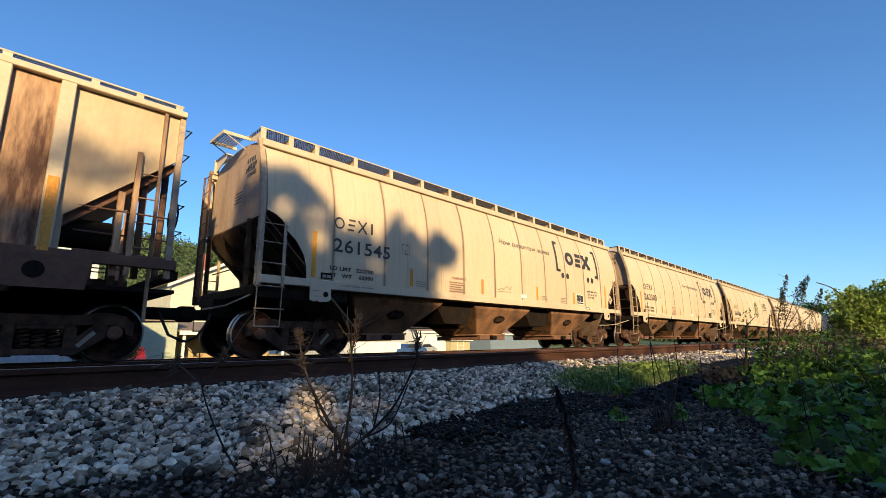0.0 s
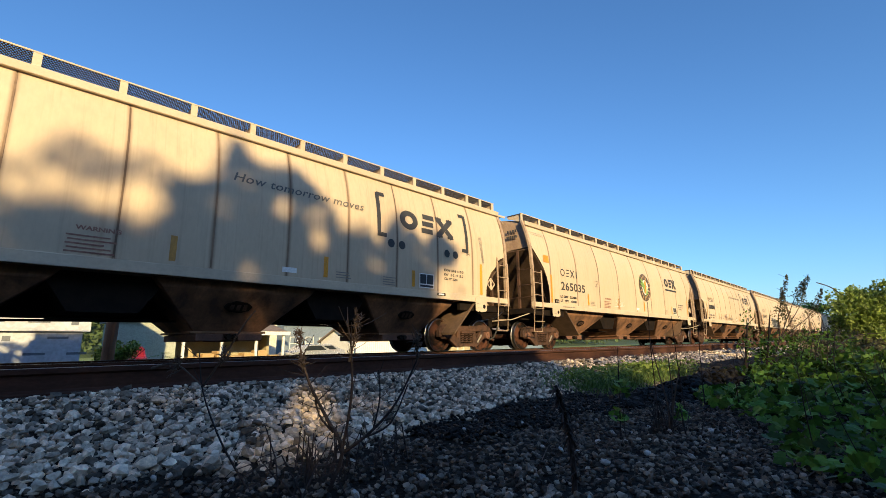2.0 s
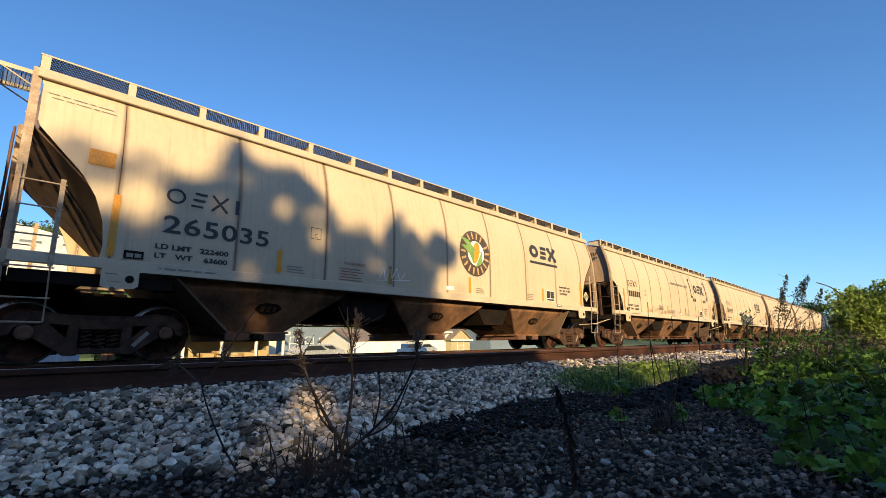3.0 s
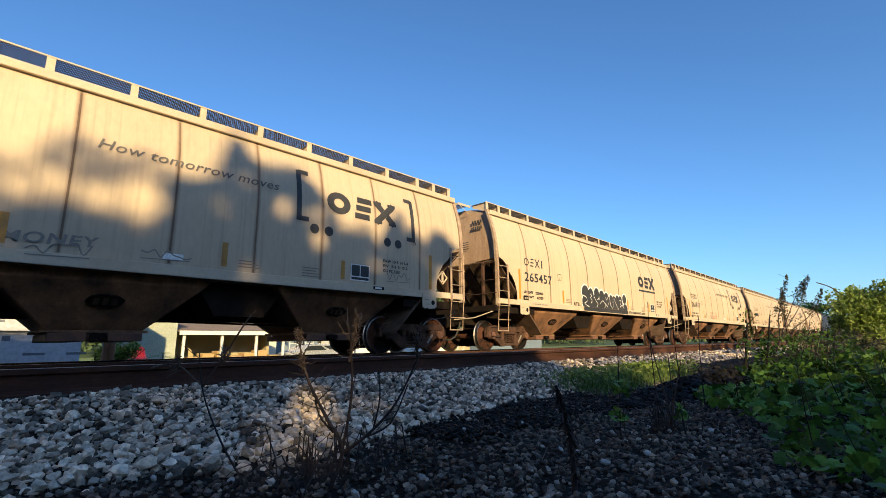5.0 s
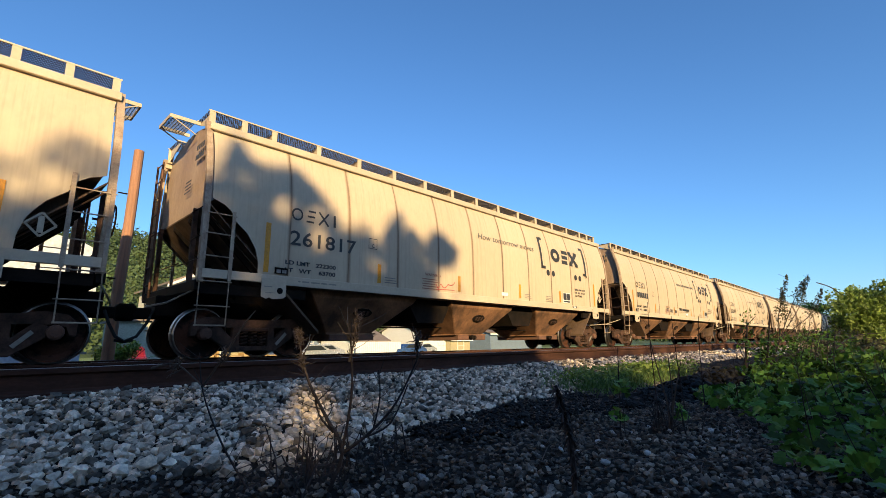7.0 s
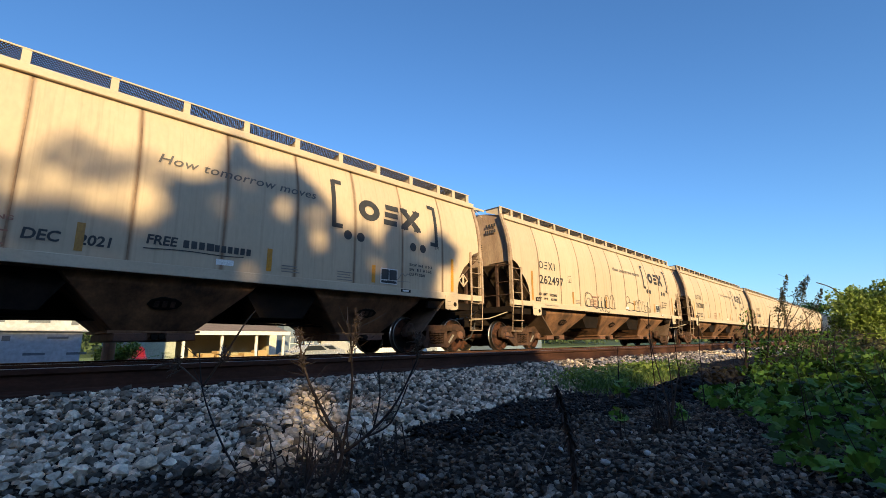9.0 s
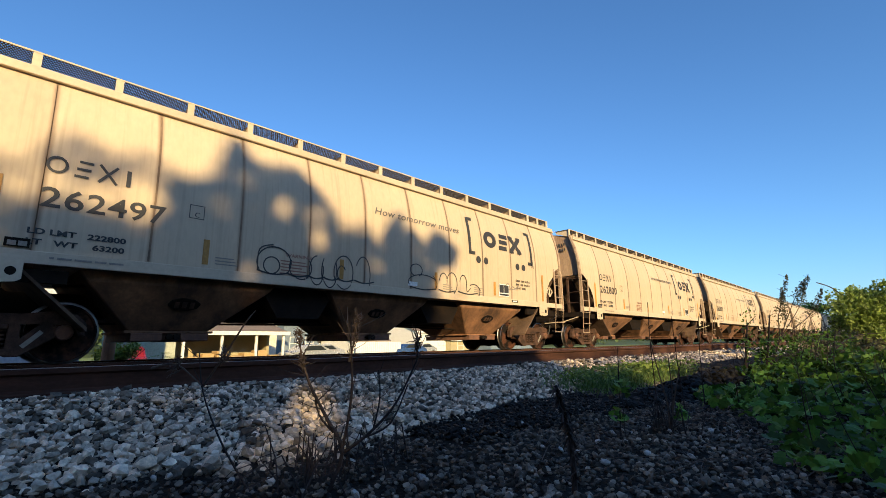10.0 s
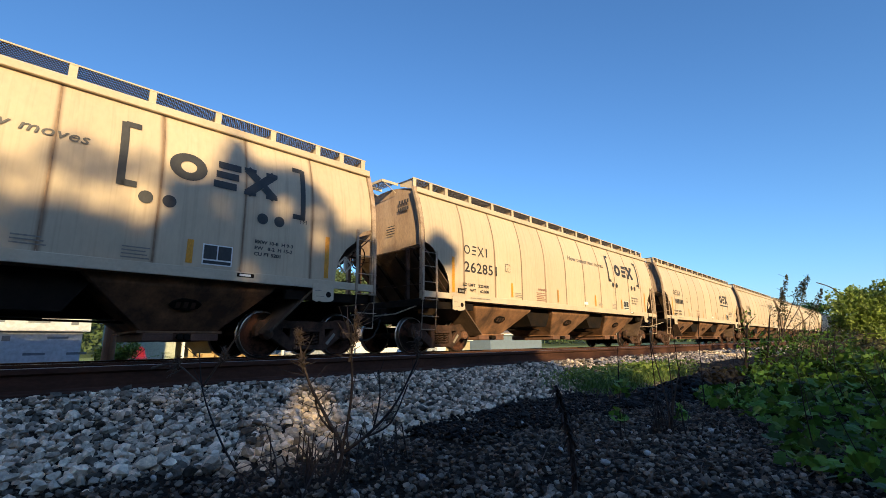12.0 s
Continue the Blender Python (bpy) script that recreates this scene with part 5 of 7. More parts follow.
# ---- leaves, trees and weeds ----
def leaf_mesh(name, spots, sizes, mat, seed, parent=None, label="", flat=0.0, lobed=False):
    """Many single leaves, each a folded blade turned at random; flat leans them towards the horizontal."""
    rng = np.random.default_rng(seed)
    spots, n = np.asarray(spots, float), len(spots)
    sizes = np.broadcast_to(np.asarray(sizes, float), (n,))
    u = rng.normal(size=(n, 3))
    u[:, 2] *= 1 - flat
    u /= np.linalg.norm(u, axis=1)[:, None]
    w = rng.normal(size=(n, 3))
    w[:, 2] *= 1 - flat
    w -= (w * u).sum(1)[:, None] * u
    w /= np.linalg.norm(w, axis=1)[:, None]
    nn = np.cross(u, w)
    if lobed:
        shape = [(0, -0.15, 0), (0.26, -0.42, -0.05), (0.52, -0.22, -0.1), (0.45, 0.04, -0.08), (0.50, 0.30, -0.1), (0.27, 0.36, -0.04), (0, 0.68, -0.1),
                 (-0.27, 0.36, -0.04), (-0.50, 0.30, -0.1), (-0.45, 0.04, -0.08), (-0.52, -0.22, -0.1), (-0.26, -0.42, -0.05)]
        polys = [(0, 1, 2, 3), (0, 3, 4, 5), (0, 5, 6, 7), (0, 7, 8, 9), (0, 9, 10, 11)]
    else:
        shape = [(0, -0.5, 0), (0.28, -0.05, -0.08), (0, 0.55, 0), (-0.28, -0.05, -0.08)]
        polys = [(0, 1, 2), (0, 2, 3)]
    k = len(shape)
    sh = np.array(shape)
    v = spots[:, None] + sizes[:, None, None] * (sh[None, :, 0, None] * w[:, None] + sh[None, :, 1, None] * u[:, None] + sh[None, :, 2, None] * nn[:, None])
    faces = [tuple(i * k + j for j in p) for i in range(n) for p in polys]
    return raw(name, v.reshape(-1, 3).tolist(), faces, mat, parent, label)


def clump_points(rng, c, r, n):
    d = rng.normal(size=(n, 3))
    d /= np.linalg.norm(d, axis=1)[:, None]
    return np.asarray(c) + d * (rng.uniform(0.15, 1, (n, 1)) ** 0.5) * np.asarray(r)


def limb(bm, a, b, r0, r1, rng, wob=0.08, n=5):
    a, b = Vector(a), Vector(b)
    L = (b - a).length
    pts = [a.lerp(b, i / n) + Vector(rng.normal(size=3) * wob * L * math.sin(math.pi * i / n) * 0.6) for i in range(n + 1)]
    tube(bm, pts, r0, 6, r1)
    return pts


def shade_trees():
    """The row of trees behind the camera whose crowns shade the track and dapple the train."""
    rng = np.random.default_rng(21)
    tan_x, tan_z = SUN.x / -SUN.y, SUN.z / -SUN.y
    row = -20.0                  # where the row stands; crowns are laid out by where their shade falls on the train's side, y = 8.3
    clumps = []

    def clump(X, Z, r, n, dy=None):
        y = row + (rng.normal() * 1.2 if dy is None else dy)
        k = 8.3 - y
        clumps.append(((X + tan_x * k, y, Z + tan_z * k), r, n))

    sunny = ((4.78, -2.18, 0.34), (3.6, -1.65, 0.1), (5.12, -2.24, 0.31), (1.70, 2.5, 0.32), (1.23, 2.42, 0.2), (0.62, 2.53, 0.2), (0.2, 2.4, 0.16), (3.28, 3.25, 0.11), (2.94, 2.63, 0.09),
             (4.11, 2.85, 0.16), (4.83, 2.84, 0.17), (4.92, 2.43, 0.2), (5.41, 3.2, 0.22), (5.49, 2.87, 0.2), (5.94, 2.83, 0.13), (6.28, 3.29, 0.24), (6.33, 2.95, 0.17), (6.39, 2.68, 0.16), (7.34, 3.14, 0.17),
             (7.78, 2.78, 0.13), (3.49, 1.5, 0.15), (3.7, 1.0, 0.16), (3.2, 0.75, 0.1), (-1.2, 2.4, 0.3), (-2.4, 2.2, 0.26), (8.0, 2.2, 0.1))
    rim_x = (-7, -0.37, 0.03, 0.32, 0.47, 0.62, 0.87, 1.14, 1.37, 1.5, 1.73, 2.04, 2.35, 2.66, 2.84, 2.95, 3.12, 3.3, 3.57, 3.99, 4.42, 4.77, 5.12, 5.34, 5.72, 6.1, 6.46, 6.76, 7.15, 7.49, 7.91, 8.33, 8.71, 9.07)
    rim_z = (2.7, 2.69, 2.83, 2.74, 3.02, 3.3, 3.42, 3.23, 3.04, 3.28, 3.32, 3.13, 3.03, 3.11, 3.51, 4.1, 4.24, 3.91, 3.61, 3.84, 3.81, 3.44, 3.14, 2.93, 2.66, 2.85, 2.51, 3.07, 3.43, 2.98, 2.76, 3.09, 3.03, 2.77)
    # dense crown: leaves thin out towards its ragged rim and round the gaps
    area = (16.6, 9.0)
    total = int(area[0] * area[1] * 1300)
    X, Z = rng.uniform(-7.0, 9.6, total), rng.uniform(-4.6, 4.4, total)
    wave = np.array([noise.noise((float(a) * 1.6, float(b) * 1.6, 9.0)) for a, b in zip(X, Z)])
    mottle = np.array([noise.noise((float(a) * 2.3, float(b) * 2.3, 4.0)) for a, b in zip(X, Z)])
    rim = np.interp(X, rim_x, rim_z) + 0.06 * wave - Z
    side = np.where(Z > 2.2, 9.0, np.where(Z > -0.6, 8.35 + 0.3 * np.clip(Z - 1.6, 0, 1), 8.95)) + 0.12 * np.sin(3 * Z) + 0.25 * wave - X
    room = np.minimum(rim, side)
    room = np.where((Z > 1.9) & (room < 0.8), np.minimum(room, 0.45 - 1.6 * np.clip(mottle - 0.24, 0, 1)), room)
    for a, b, c in sunny:
        room = np.minimum(room, np.hypot(X - a + 0.14 * mottle, 0.8 * (Z - b) + 0.14 * wave) - 0.97 * c)
    share = np.clip(room / 0.3 + 0.35, 0, 1)
    # the open side of the crown lets more sun through, but for a few tufts
    thin = np.where((X < 1.9) & (Z > 2.25), 0.24, np.where((X < 0.2) & (Z > 1.2), 0.4, 1.0))
    for a, b, c in ((0.85, 3.2, 0.26), (1.25, 2.85, 0.2), (1.75, 3.1, 0.3), (-1.5, 2.8, 0.4)):
        thin = np.maximum(thin, np.clip(1.6 - np.hypot(X - a, Z - b) / c, 0, 0.24))
    keep = rng.random(total) < share * thin
    depth = row + rng.normal(size=total) * 1.2
    k = 8.3 - depth
    dense = np.stack([X + tan_x * k, depth, Z + tan_z * k], 1)[keep]
    for X in np.arange(8.8, 17.0, 0.45):
        for Z in np.arange(-5.4, -1.4, 0.42):
            if rng.random() < 0.85 and math.hypot((X - 9.7) / 1.3, Z + 2.15) > 0.55:
                clump(X, Z, 0.42, 50)
    # thinner sprays of leaves that rise above the dense crowns
    for X, Z, r, n in ((-1.4, 2.9, 0.36, 20), (-3.0, 2.9, 0.4, 22), (9.1, 1.6, 0.3, 14), (8.9, 0.9, 0.4, 22), (9.0, 0.2, 0.35, 16)):
        clump(X, Z, r, n, 0.0)
    stems = ((-21.5, -20.4), (-16.2, -19.6), (-11.2, -20.2), (-7.0, -19.8), (-3.2, -20.3))
    crowns = [[] for _ in stems]
    for c, r, n in clumps:
        i = min(range(len(stems)), key=lambda j: abs(stems[j][0] - c[0]))
        crowns[i].append((c, r, n))
    for (x, y), mine in zip(stems, crowns):
        tree = thing("tree", "tall leafy broadleaf tree behind the track side", "tree", "trees behind the camera", pose(x, y, -0.6))
        near = np.abs(dense[:, :1] - np.array([q[0] for q in stems])).argmin(1) == stems.index((x, y))
        own = dense[near] - np.array((x, y, -0.6))
        tops = max([c[2] for c, _, _ in mine] + list(own[:, 2]))
        bm = bmesh.new()
        trunk = limb(bm, (0, 0, -0.3), (0.3, 0.1, tops * 0.62), 0.26, 0.10, rng, 0.03, 7)
        part("trunk", bm, BARK, tree, "dark upright trunk")
        bm = bmesh.new()
        for q in list(own[::600]) + [Vector(c) - Vector((x, y, -0.6)) for c, _, _ in mine[::9]]:
            e = Vector(q)
            s = trunk[min(len(trunk) - 1, 2 + int(rng.integers(0, 5)))]
            limb(bm, s, e, 0.05, 0.012, rng)
        part("limbs", bm, BARK, tree)
        pts = np.concatenate([clump_points(rng, (c[0] - x, c[1] - y, c[2] + 0.6), r, n) for c, r, n in mine] + [own])
        leaf_mesh("crown", pts, rng.uniform(0.12, 0.22, len(pts)), CROWN, 31, tree, "loose crown of green leaves")


def sky_screen_trees():
    """Unseen low and tall trees added behind the camera to block sky light."""
    rng = np.random.default_rng(61)
    for x in np.arange(2, 62, 5.0):
        y = -15.5 + rng.normal()
        h = 5.6 + rng.uniform(0, 0.9)
        t = thing("tree", "unseen low bushy tree added to block sky light", "tree", "trees behind the camera", pose(x, y, -0.9))
        bm = bmesh.new()
        pts = limb(bm, (0, 0, -0.3), (0.2, 0, h * 0.7), 0.12, 0.04, rng, 0.04)
        for _ in range(8):
            limb(bm, pts[int(rng.integers(1, 5))], (*(rng.normal(size=2) * 1.4), h * rng.uniform(0.3, 0.9)), 0.04, 0.01, rng)
        part("trunk", bm, BARK, t)
        p = np.concatenate([clump_points(rng, (rng.uniform(-2.8, 2.8), rng.normal() * 0.9, h * rng.uniform(0.08, 0.9)), 0.75, 46) for _ in range(46)])
        leaf_mesh("crown", p, rng.uniform(0.3, 0.6, len(p)), CROWN, 62, t)

    # more unseen trees, placed where they dim the ambient light
    for k, (x, y) in enumerate(((-27, -5), (-24, 0), (-21, 5.5), (-34, -9), (-31, 3), (-40, -3), (-46, -16), (-26, 10), (-10, -28), (2, -28), (14, -26))):
        h = 16.0 + rng.uniform(0, 3) if x < -8 and y > -20 else 7.0
        t = thing("tree", "unseen dense broadleaf tree added to block sky light", "tree", "trees behind the camera", pose(x, y, -0.8))
        bm = bmesh.new()
        pts = limb(bm, (0, 0, -0.3), (0.2, 0, h * 0.7), 0.2, 0.06, rng, 0.04)
        for _ in range(9):
            limb(bm, pts[int(rng.integers(1, 5))], (*(rng.normal(size=2) * 1.8), h * rng.uniform(0.3, 0.9)), 0.06, 0.015, rng)
        part("trunk", bm, BARK, t)
        p = np.concatenate([clump_points(rng, (rng.normal() * 2.2, rng.normal() * 2.2, h * rng.uniform(0.06, 0.95)), 1.3, 60) for _ in range(int(4.5 * h))])
        leaf_mesh("crown", p, rng.uniform(0.5, 0.95, len(p)), CROWN, 63, t)


def sky_screen_bank():
    """Unseen wooded bank behind the camera, below the sun, added to cut sky light."""
    rng = np.random.default_rng(17)
    n, verts, faces = 60, [], []
    for j, (r, h) in enumerate(((70, -1.2), (90, 8.0), (112, 19.0), (135, 30.0), (260, 34.0))):
        for i in range(n + 1):
            a = math.radians(172 + 184 * i / n)
            up = h * (1 + 0.06 * noise.noise((i * 0.35, 0, 2.0))) if j > 0 else h
            verts.append((r * math.cos(a), r * math.sin(a), up))
    for j in range(4):
        for i in range(n):
            a = j * (n + 1) + i
            faces.append((a, a + 1, a + n + 2, a + n + 1))
    tagged(raw("bank", verts, faces, HILLM), "unseen green wooded bank added to cut low sky light", "hill", kind="structure")


shade_trees()
sky_screen_trees()
sky_screen_bank()


# ---- the town behind the train ----
def hillside():
    rng = np.random.default_rng(3)
    def height(x, y):
        ridge = 33 + 4 * math.sin(x * 0.013 + 0.4) + 2 * math.sin(x * 0.05)
        if x > 90:
            ridge *= max(0.12, 1 - (x - 90) / 330)
        t = min(1, max(0, (y - 75) / 130))
        return -1.5 + ridge * t * t * (3 - 2 * t)
    xs, ys = np.linspace(-420, 700, 90), np.concatenate([np.linspace(70, 215, 24), [240, 300, 500, 900]])
    verts = [(x, y, height(x, y)) for y in ys for x in xs]
    n = len(xs)
    faces = [(j * n + i, j * n + i + 1, j * n + i + n + 1, j * n + i + n) for j in range(len(ys) - 1) for i in range(n - 1)]
    tagged(raw("hillside", verts, faces, HILLM), "green wooded hillside beyond the town", "hill", kind="structure")
    pts, size = [], []
    for _ in range(3600):
        x, y = rng.uniform(-90, 190), rng.uniform(85, 212)
        h = rng.uniform(4, 8)
        c = (x, y, height(x, y) + h * 0.55)
        p = clump_points(rng, c, (h * 0.42, h * 0.42, h * 0.5), 42)
        pts.append(p)
        size.append(rng.uniform(0.6, 1.3, len(p)))
    for _ in range(900):
        x, y = rng.uniform(150, 620), rng.uniform(100, 214)
        h = rng.uniform(7, 12)
        p = clump_points(rng, (x, y, height(x, y) + h * 0.5), (h * 0.5, h * 0.5, h * 0.55), 14)
        pts.append(p)
        size.append(rng.uniform(2.5, 4, len(p)))
    woods = leaf_mesh("hill_woods", np.concatenate(pts), np.concatenate(size), HILLM, 8)
    tagged(woods, "dense green deciduous woods on the hillside", "woods", kind="stuff")


def window(house, x0, x1, y, z0, z1, trim=None):
    w = 0.07
    bm = bmesh.new()
    for a, b, c, d in ((x0 - w, x1 + w, z1, z1 + w), (x0 - w, x1 + w, z0 - w, z0), (x0 - w, x0, z0, z1), (x1, x1 + w, z0, z1), (x0, x1, (z0 + z1) / 2 - 0.02, (z0 + z1) / 2 + 0.02)):
        box(bm, a, b, y - 0.03, y + 0.05, c, d)
    win = part("window", bm, trim or WHITEW, house, "white framed sash window")
    bm = bmesh.new()
    box(bm, x0, x1, y + 0.04, y + 0.06, z0, z1)
    part("pane", bm, GLASS, win)


def gable_roof(house, x0, x1, y0, y1, eave, peak, mat, over=0.35, ridge_along="y"):
    bm = bmesh.new()
    t = 0.16
    if ridge_along == "y":
        m = (x0 + x1) / 2
        k = (peak - eave) / (m - x0)
        a, b = x0 - over, x1 + over
        e = eave - over * k
        prism(bm, [(a, e), (m, peak), (b, e), (b, e + t), (m, peak + t), (a, e + t)], y0 - over, y1 + over, "y")
    else:
        m = (y0 + y1) / 2
        k = (peak - eave) / (m - y0)
        a, b = y0 - over, y1 + over
        e = eave - over * k
        prism(bm, [(a, e), (m, peak), (b, e), (b, e + t), (m, peak + t), (a, e + t)], x0 - over, x1 + over, "x")
    return part("roof", bm, mat, house)


def siding(house, x0, x1, y, z0, z1, mat, top=None, step=0.2):
    """Lap boards on the wall that faces the track; top(z) gives the gable's ends."""
    bm = bmesh.new()
    z = z0
    while z < z1 - 0.02:
        a, b = (x0, x1) if top is None else top(min(z + step, z1))
        if b - a > 0.1:
            vs = [bm.verts.new(p) for p in ((a, y - 0.03, z), (b, y - 0.03, z), (b, y - 0.008, z + step), (a, y - 0.008, z + step), (a, y, z), (b, y, z))]
            bm.faces.new((vs[0], vs[1], vs[2], vs[3]))
            bm.faces.new((vs[4], vs[5], vs[1], vs[0]))
        z += step
    return tagged(part("lap_siding", bm, mat, house), kind="stuff")


def wrapped_house():
    g = -1.1
    h = thing("unfinished_house", "unfinished house clad in white printed house wrap", "house", at=Matrix.Translation((0, 0, 1.085 * g - 0.0187)) @ Matrix.Scale(1.085, 4))
    Y = 20.0
    bm = bmesh.new()
    prism(bm, [(-9.0, 1.9), (3.10, 1.9), (3.08, 4.72), (2.55, 4.98), (1.5, 5.22), (-2.95, 6.1), (-9.0, 4.7)], Y, Y + 8)
    part("upper_wall", bm, WRAP, h)
    bm = bmesh.new()
    box(bm, -9.0, 2.92, Y + 0.15, Y + 7.9, -0.2, 1.9)
    part("lower_wall", bm, WRAP, h)
    bm = bmesh.new()
    k = 0
    for j, z in enumerate(np.arange(0.55, 5.6, 0.52)):
        for x in np.arange(-4.6 + (j % 2) * 0.55, 2.6, 1.1):
            y = Y + (0.15 if z < 1.9 else 0.0) - 0.004
            if (j + k) % 3 == 0 and z < 4.6:
                box(bm, x, x + 0.2, y, y + 0.003, z, z + 0.16)
            elif z < 4.75:
                box(bm, x, x + 0.55, y, y + 0.003, z + 0.06, z + 0.14)
            k += 1
    tagged(part("faded_print", bm, WRAPINK, h, "faded grey print on the wrap"), kind="stuff")


def cream_house():
    g = -1.1
    h = thing("cream_house", "cream lap-sided house with a gable and a brown roof", "house", at=pose(0, 0, g))
    Y, x0, x1, e, p = 38.0, 10.4, 18.8, 6.1, 8.1
    m = (x0 + x1) / 2
    bm = bmesh.new()
    prism(bm, [(x0, -0.2), (x1, -0.2), (x1, e), (m, p), (x0, e)], Y, Y + 9)
    part("wall", bm, PALE_CREAM, h)
    k = (p - e) / (m - x0)
    siding(h, x0, x1, Y, 0.2, p, PALE_CREAM, lambda z: (x0, x1) if z < e else (x0 + (z - e) / k, x1 - (z - e) / k))
    gable_roof(h, x0, x1, Y, Y + 9, e, p, ROOFM)
    bm = bmesh.new()
    for s in (-1, 1):
        prism(bm, [(m, p + 0.17), (m + s * (m - x0 + 0.4), e - 0.21), (m + s * (m - x0 + 0.4), e - 0.42), (m, p - 0.05)], Y - 0.40, Y - 0.355)
    part("barge_board", bm, WHITEW, h)
    for a, z in ((12.0, 3.7), (15.8, 3.7), (12.0, 0.9), (15.6, 0.9)):
        window(h, a, a + 0.9, Y - 0.03, z, z + 1.35)
    bm = bmesh.new()
    box(bm, 13.2, 13.9, Y + 3.5, Y + 4.2, 7.2, 9.2)
    part("chimney", bm, BRICKR, h, "red brick chimney")


def porch_building():
    g = -1.1
    h = thing("open_shed", "low open-fronted shed with brown roof and white fascia", "shed", at=pose(0, 0, g))
    Y = 31.0
    bm = bmesh.new()
    prism(bm, [(Y - 0.7, 2.25), (Y + 2.2, 2.98), (Y + 5.2, 2.4), (Y + 5.2, 2.28), (Y + 2.2, 2.86), (Y - 0.7, 2.15)], 9.0, 15.9, "x")
    part("roof", bm, ROOFM, h)
    bm = bmesh.new()
    box(bm, 8.95, 15.95, Y - 0.78, Y - 0.71, 2.06, 2.30)
    part("fascia", bm, WHITEW, h)
    bm = bmesh.new()
    box(bm, 9.2, 15.7, Y + 2.4, Y + 2.55, -0.2, 2.85)
    part("back_wall", bm, CREAM, h)
    bm = bmesh.new()
    box(bm, 15.2, 15.4, Y + 1.2, Y + 2.4, -0.2, 2.6)
    part("side_wall", bm, CREAM, h)
    bm = bmesh.new()
    box(bm, 0, 0.14, Y - 0.6, Y - 0.46, -0.2, 2.2)
    post = part("post", bm, WHITEW, h)
    post.location.x = 9.2
    for x in (11.4, 13.6, 15.5):
        again(post, "post", Matrix.Translation((x, 0, 0)), h)
    bm = bmesh.new()
    for k, x in enumerate(np.arange(9.7, 15.0, 0.86)):
        box(bm, x, x + 0.7, Y - 0.1, Y + 0.9, -0.05, 0.75 + 0.16 * (k % 3), 0.03)
    part("stacked_lumber", bm, PLANK, h, "stacked yellow lumber")
    s = thing("grey_shed", "small grey-green sided shed", "shed", at=pose(5.9, 30.6, g))
    bm = bmesh.new()
    box(bm, 0, 3.0, 0, 3.4, -0.2, 2.78)
    part("wall", bm, GREYSIDE, s)
    siding(s, 0, 3.0, 0, 0.1, 2.75, GREYSIDE, step=0.18)
    bm = bmesh.new()
    prism(bm, [(-0.2, 2.76), (3.2, 2.88), (3.2, 3.0), (-0.2, 2.88)], -0.25, 3.6)
    part("roof", bm, ROOFM, s)


def small_house(name, label, x0, x1, y0, y1, g, eave, peak, wall, roof, ridge="x", openings=()):
    h = thing(name, label, "house", at=pose(0, 0, g))
    bm = bmesh.new()
    if ridge == "y":
        prism(bm, [(x0, -0.3), (x1, -0.3), (x1, eave), ((x0 + x1) / 2, peak), (x0, eave)], y0, y1)
    else:
        prism(bm, [(y0, -0.3), (y1, -0.3), (y1, eave), ((y0 + y1) / 2, peak), (y0, eave)], x0, x1, "x")
    part("wall", bm, wall, h)
    gable_roof(h, x0, x1, y0, y1, eave, peak, roof, 0.3, ridge)
    for a, b, c, d in openings:
        window(h, a, b, y0 - 0.03, c, d)
    bm = bmesh.new()
    box(bm, x0 - 0.3, x1 + 0.3, y0 - 0.36, y0 - 0.31, eave - 0.3, eave - 0.08)
    part("fascia", bm, WHITEW, h)
    return h


def parked_car(label, x, y, g, turn, mat, k=1.0):
    c = thing("parked_car", label, "car", "parked cars", pose(x, y, g, 0, 0, turn))
    bm = bmesh.new()
    prism(bm, [(-2.2, 0.35), (-2.25, 0.7), (-2.1, 0.85), (-1.3, 0.92), (-0.7, 1.38), (0.7, 1.42), (1.5, 0.98), (2.15, 0.88), (2.25, 0.6), (2.2, 0.35)], -0.85, 0.85)
    bmesh.ops.bevel(bm, geom=list(bm.edges), offset=0.07, segments=2, affect="EDGES")
    part("body", bm, mat, c)
    for s in (-1, 1):
        bm = bmesh.new()
        prism(bm, [(-1.1, 0.95), (-0.62, 1.30), (0.62, 1.33), (1.2, 0.98)], s * 0.852 - 0.006, s * 0.852 + 0.006)
        part("side_window", bm, GLASS, c)
        for wx in (-1.4, 1.4):
            bm = bmesh.new()
            lathe(bm, [(0.12, s * 0.87), (0.2, s * 0.88), (0.32, s * 0.86), (0.32, s * 0.66), (0.12, s * 0.66)], 14, at=(wx, 0, 0.32))
            part("wheel", bm, RUBBER, c)
    return c


def fence():
    f = thing("board_fence", "white vertical board fence", "fence", at=pose(0, 39.4, -1.1))
    bm = bmesh.new()
    box(bm, 28.0, 34.0, 0.05, 0.1, 0.5, 0.6)
    box(bm, 28.0, 34.0, 0.05, 0.1, 1.3, 1.4)
    part("rail", bm, WHITEW, f)
    bm = bmesh.new()
    box(bm, 0, 0.22, 0, 0.04, -0.1, 1.62)
    b = part("board", bm, WHITEW, f)
    b.location.x = 28.0
    for x in np.arange(28.25, 34, 0.25):
        again(b, "board", Matrix.Translation((x, 0, 0)), f)


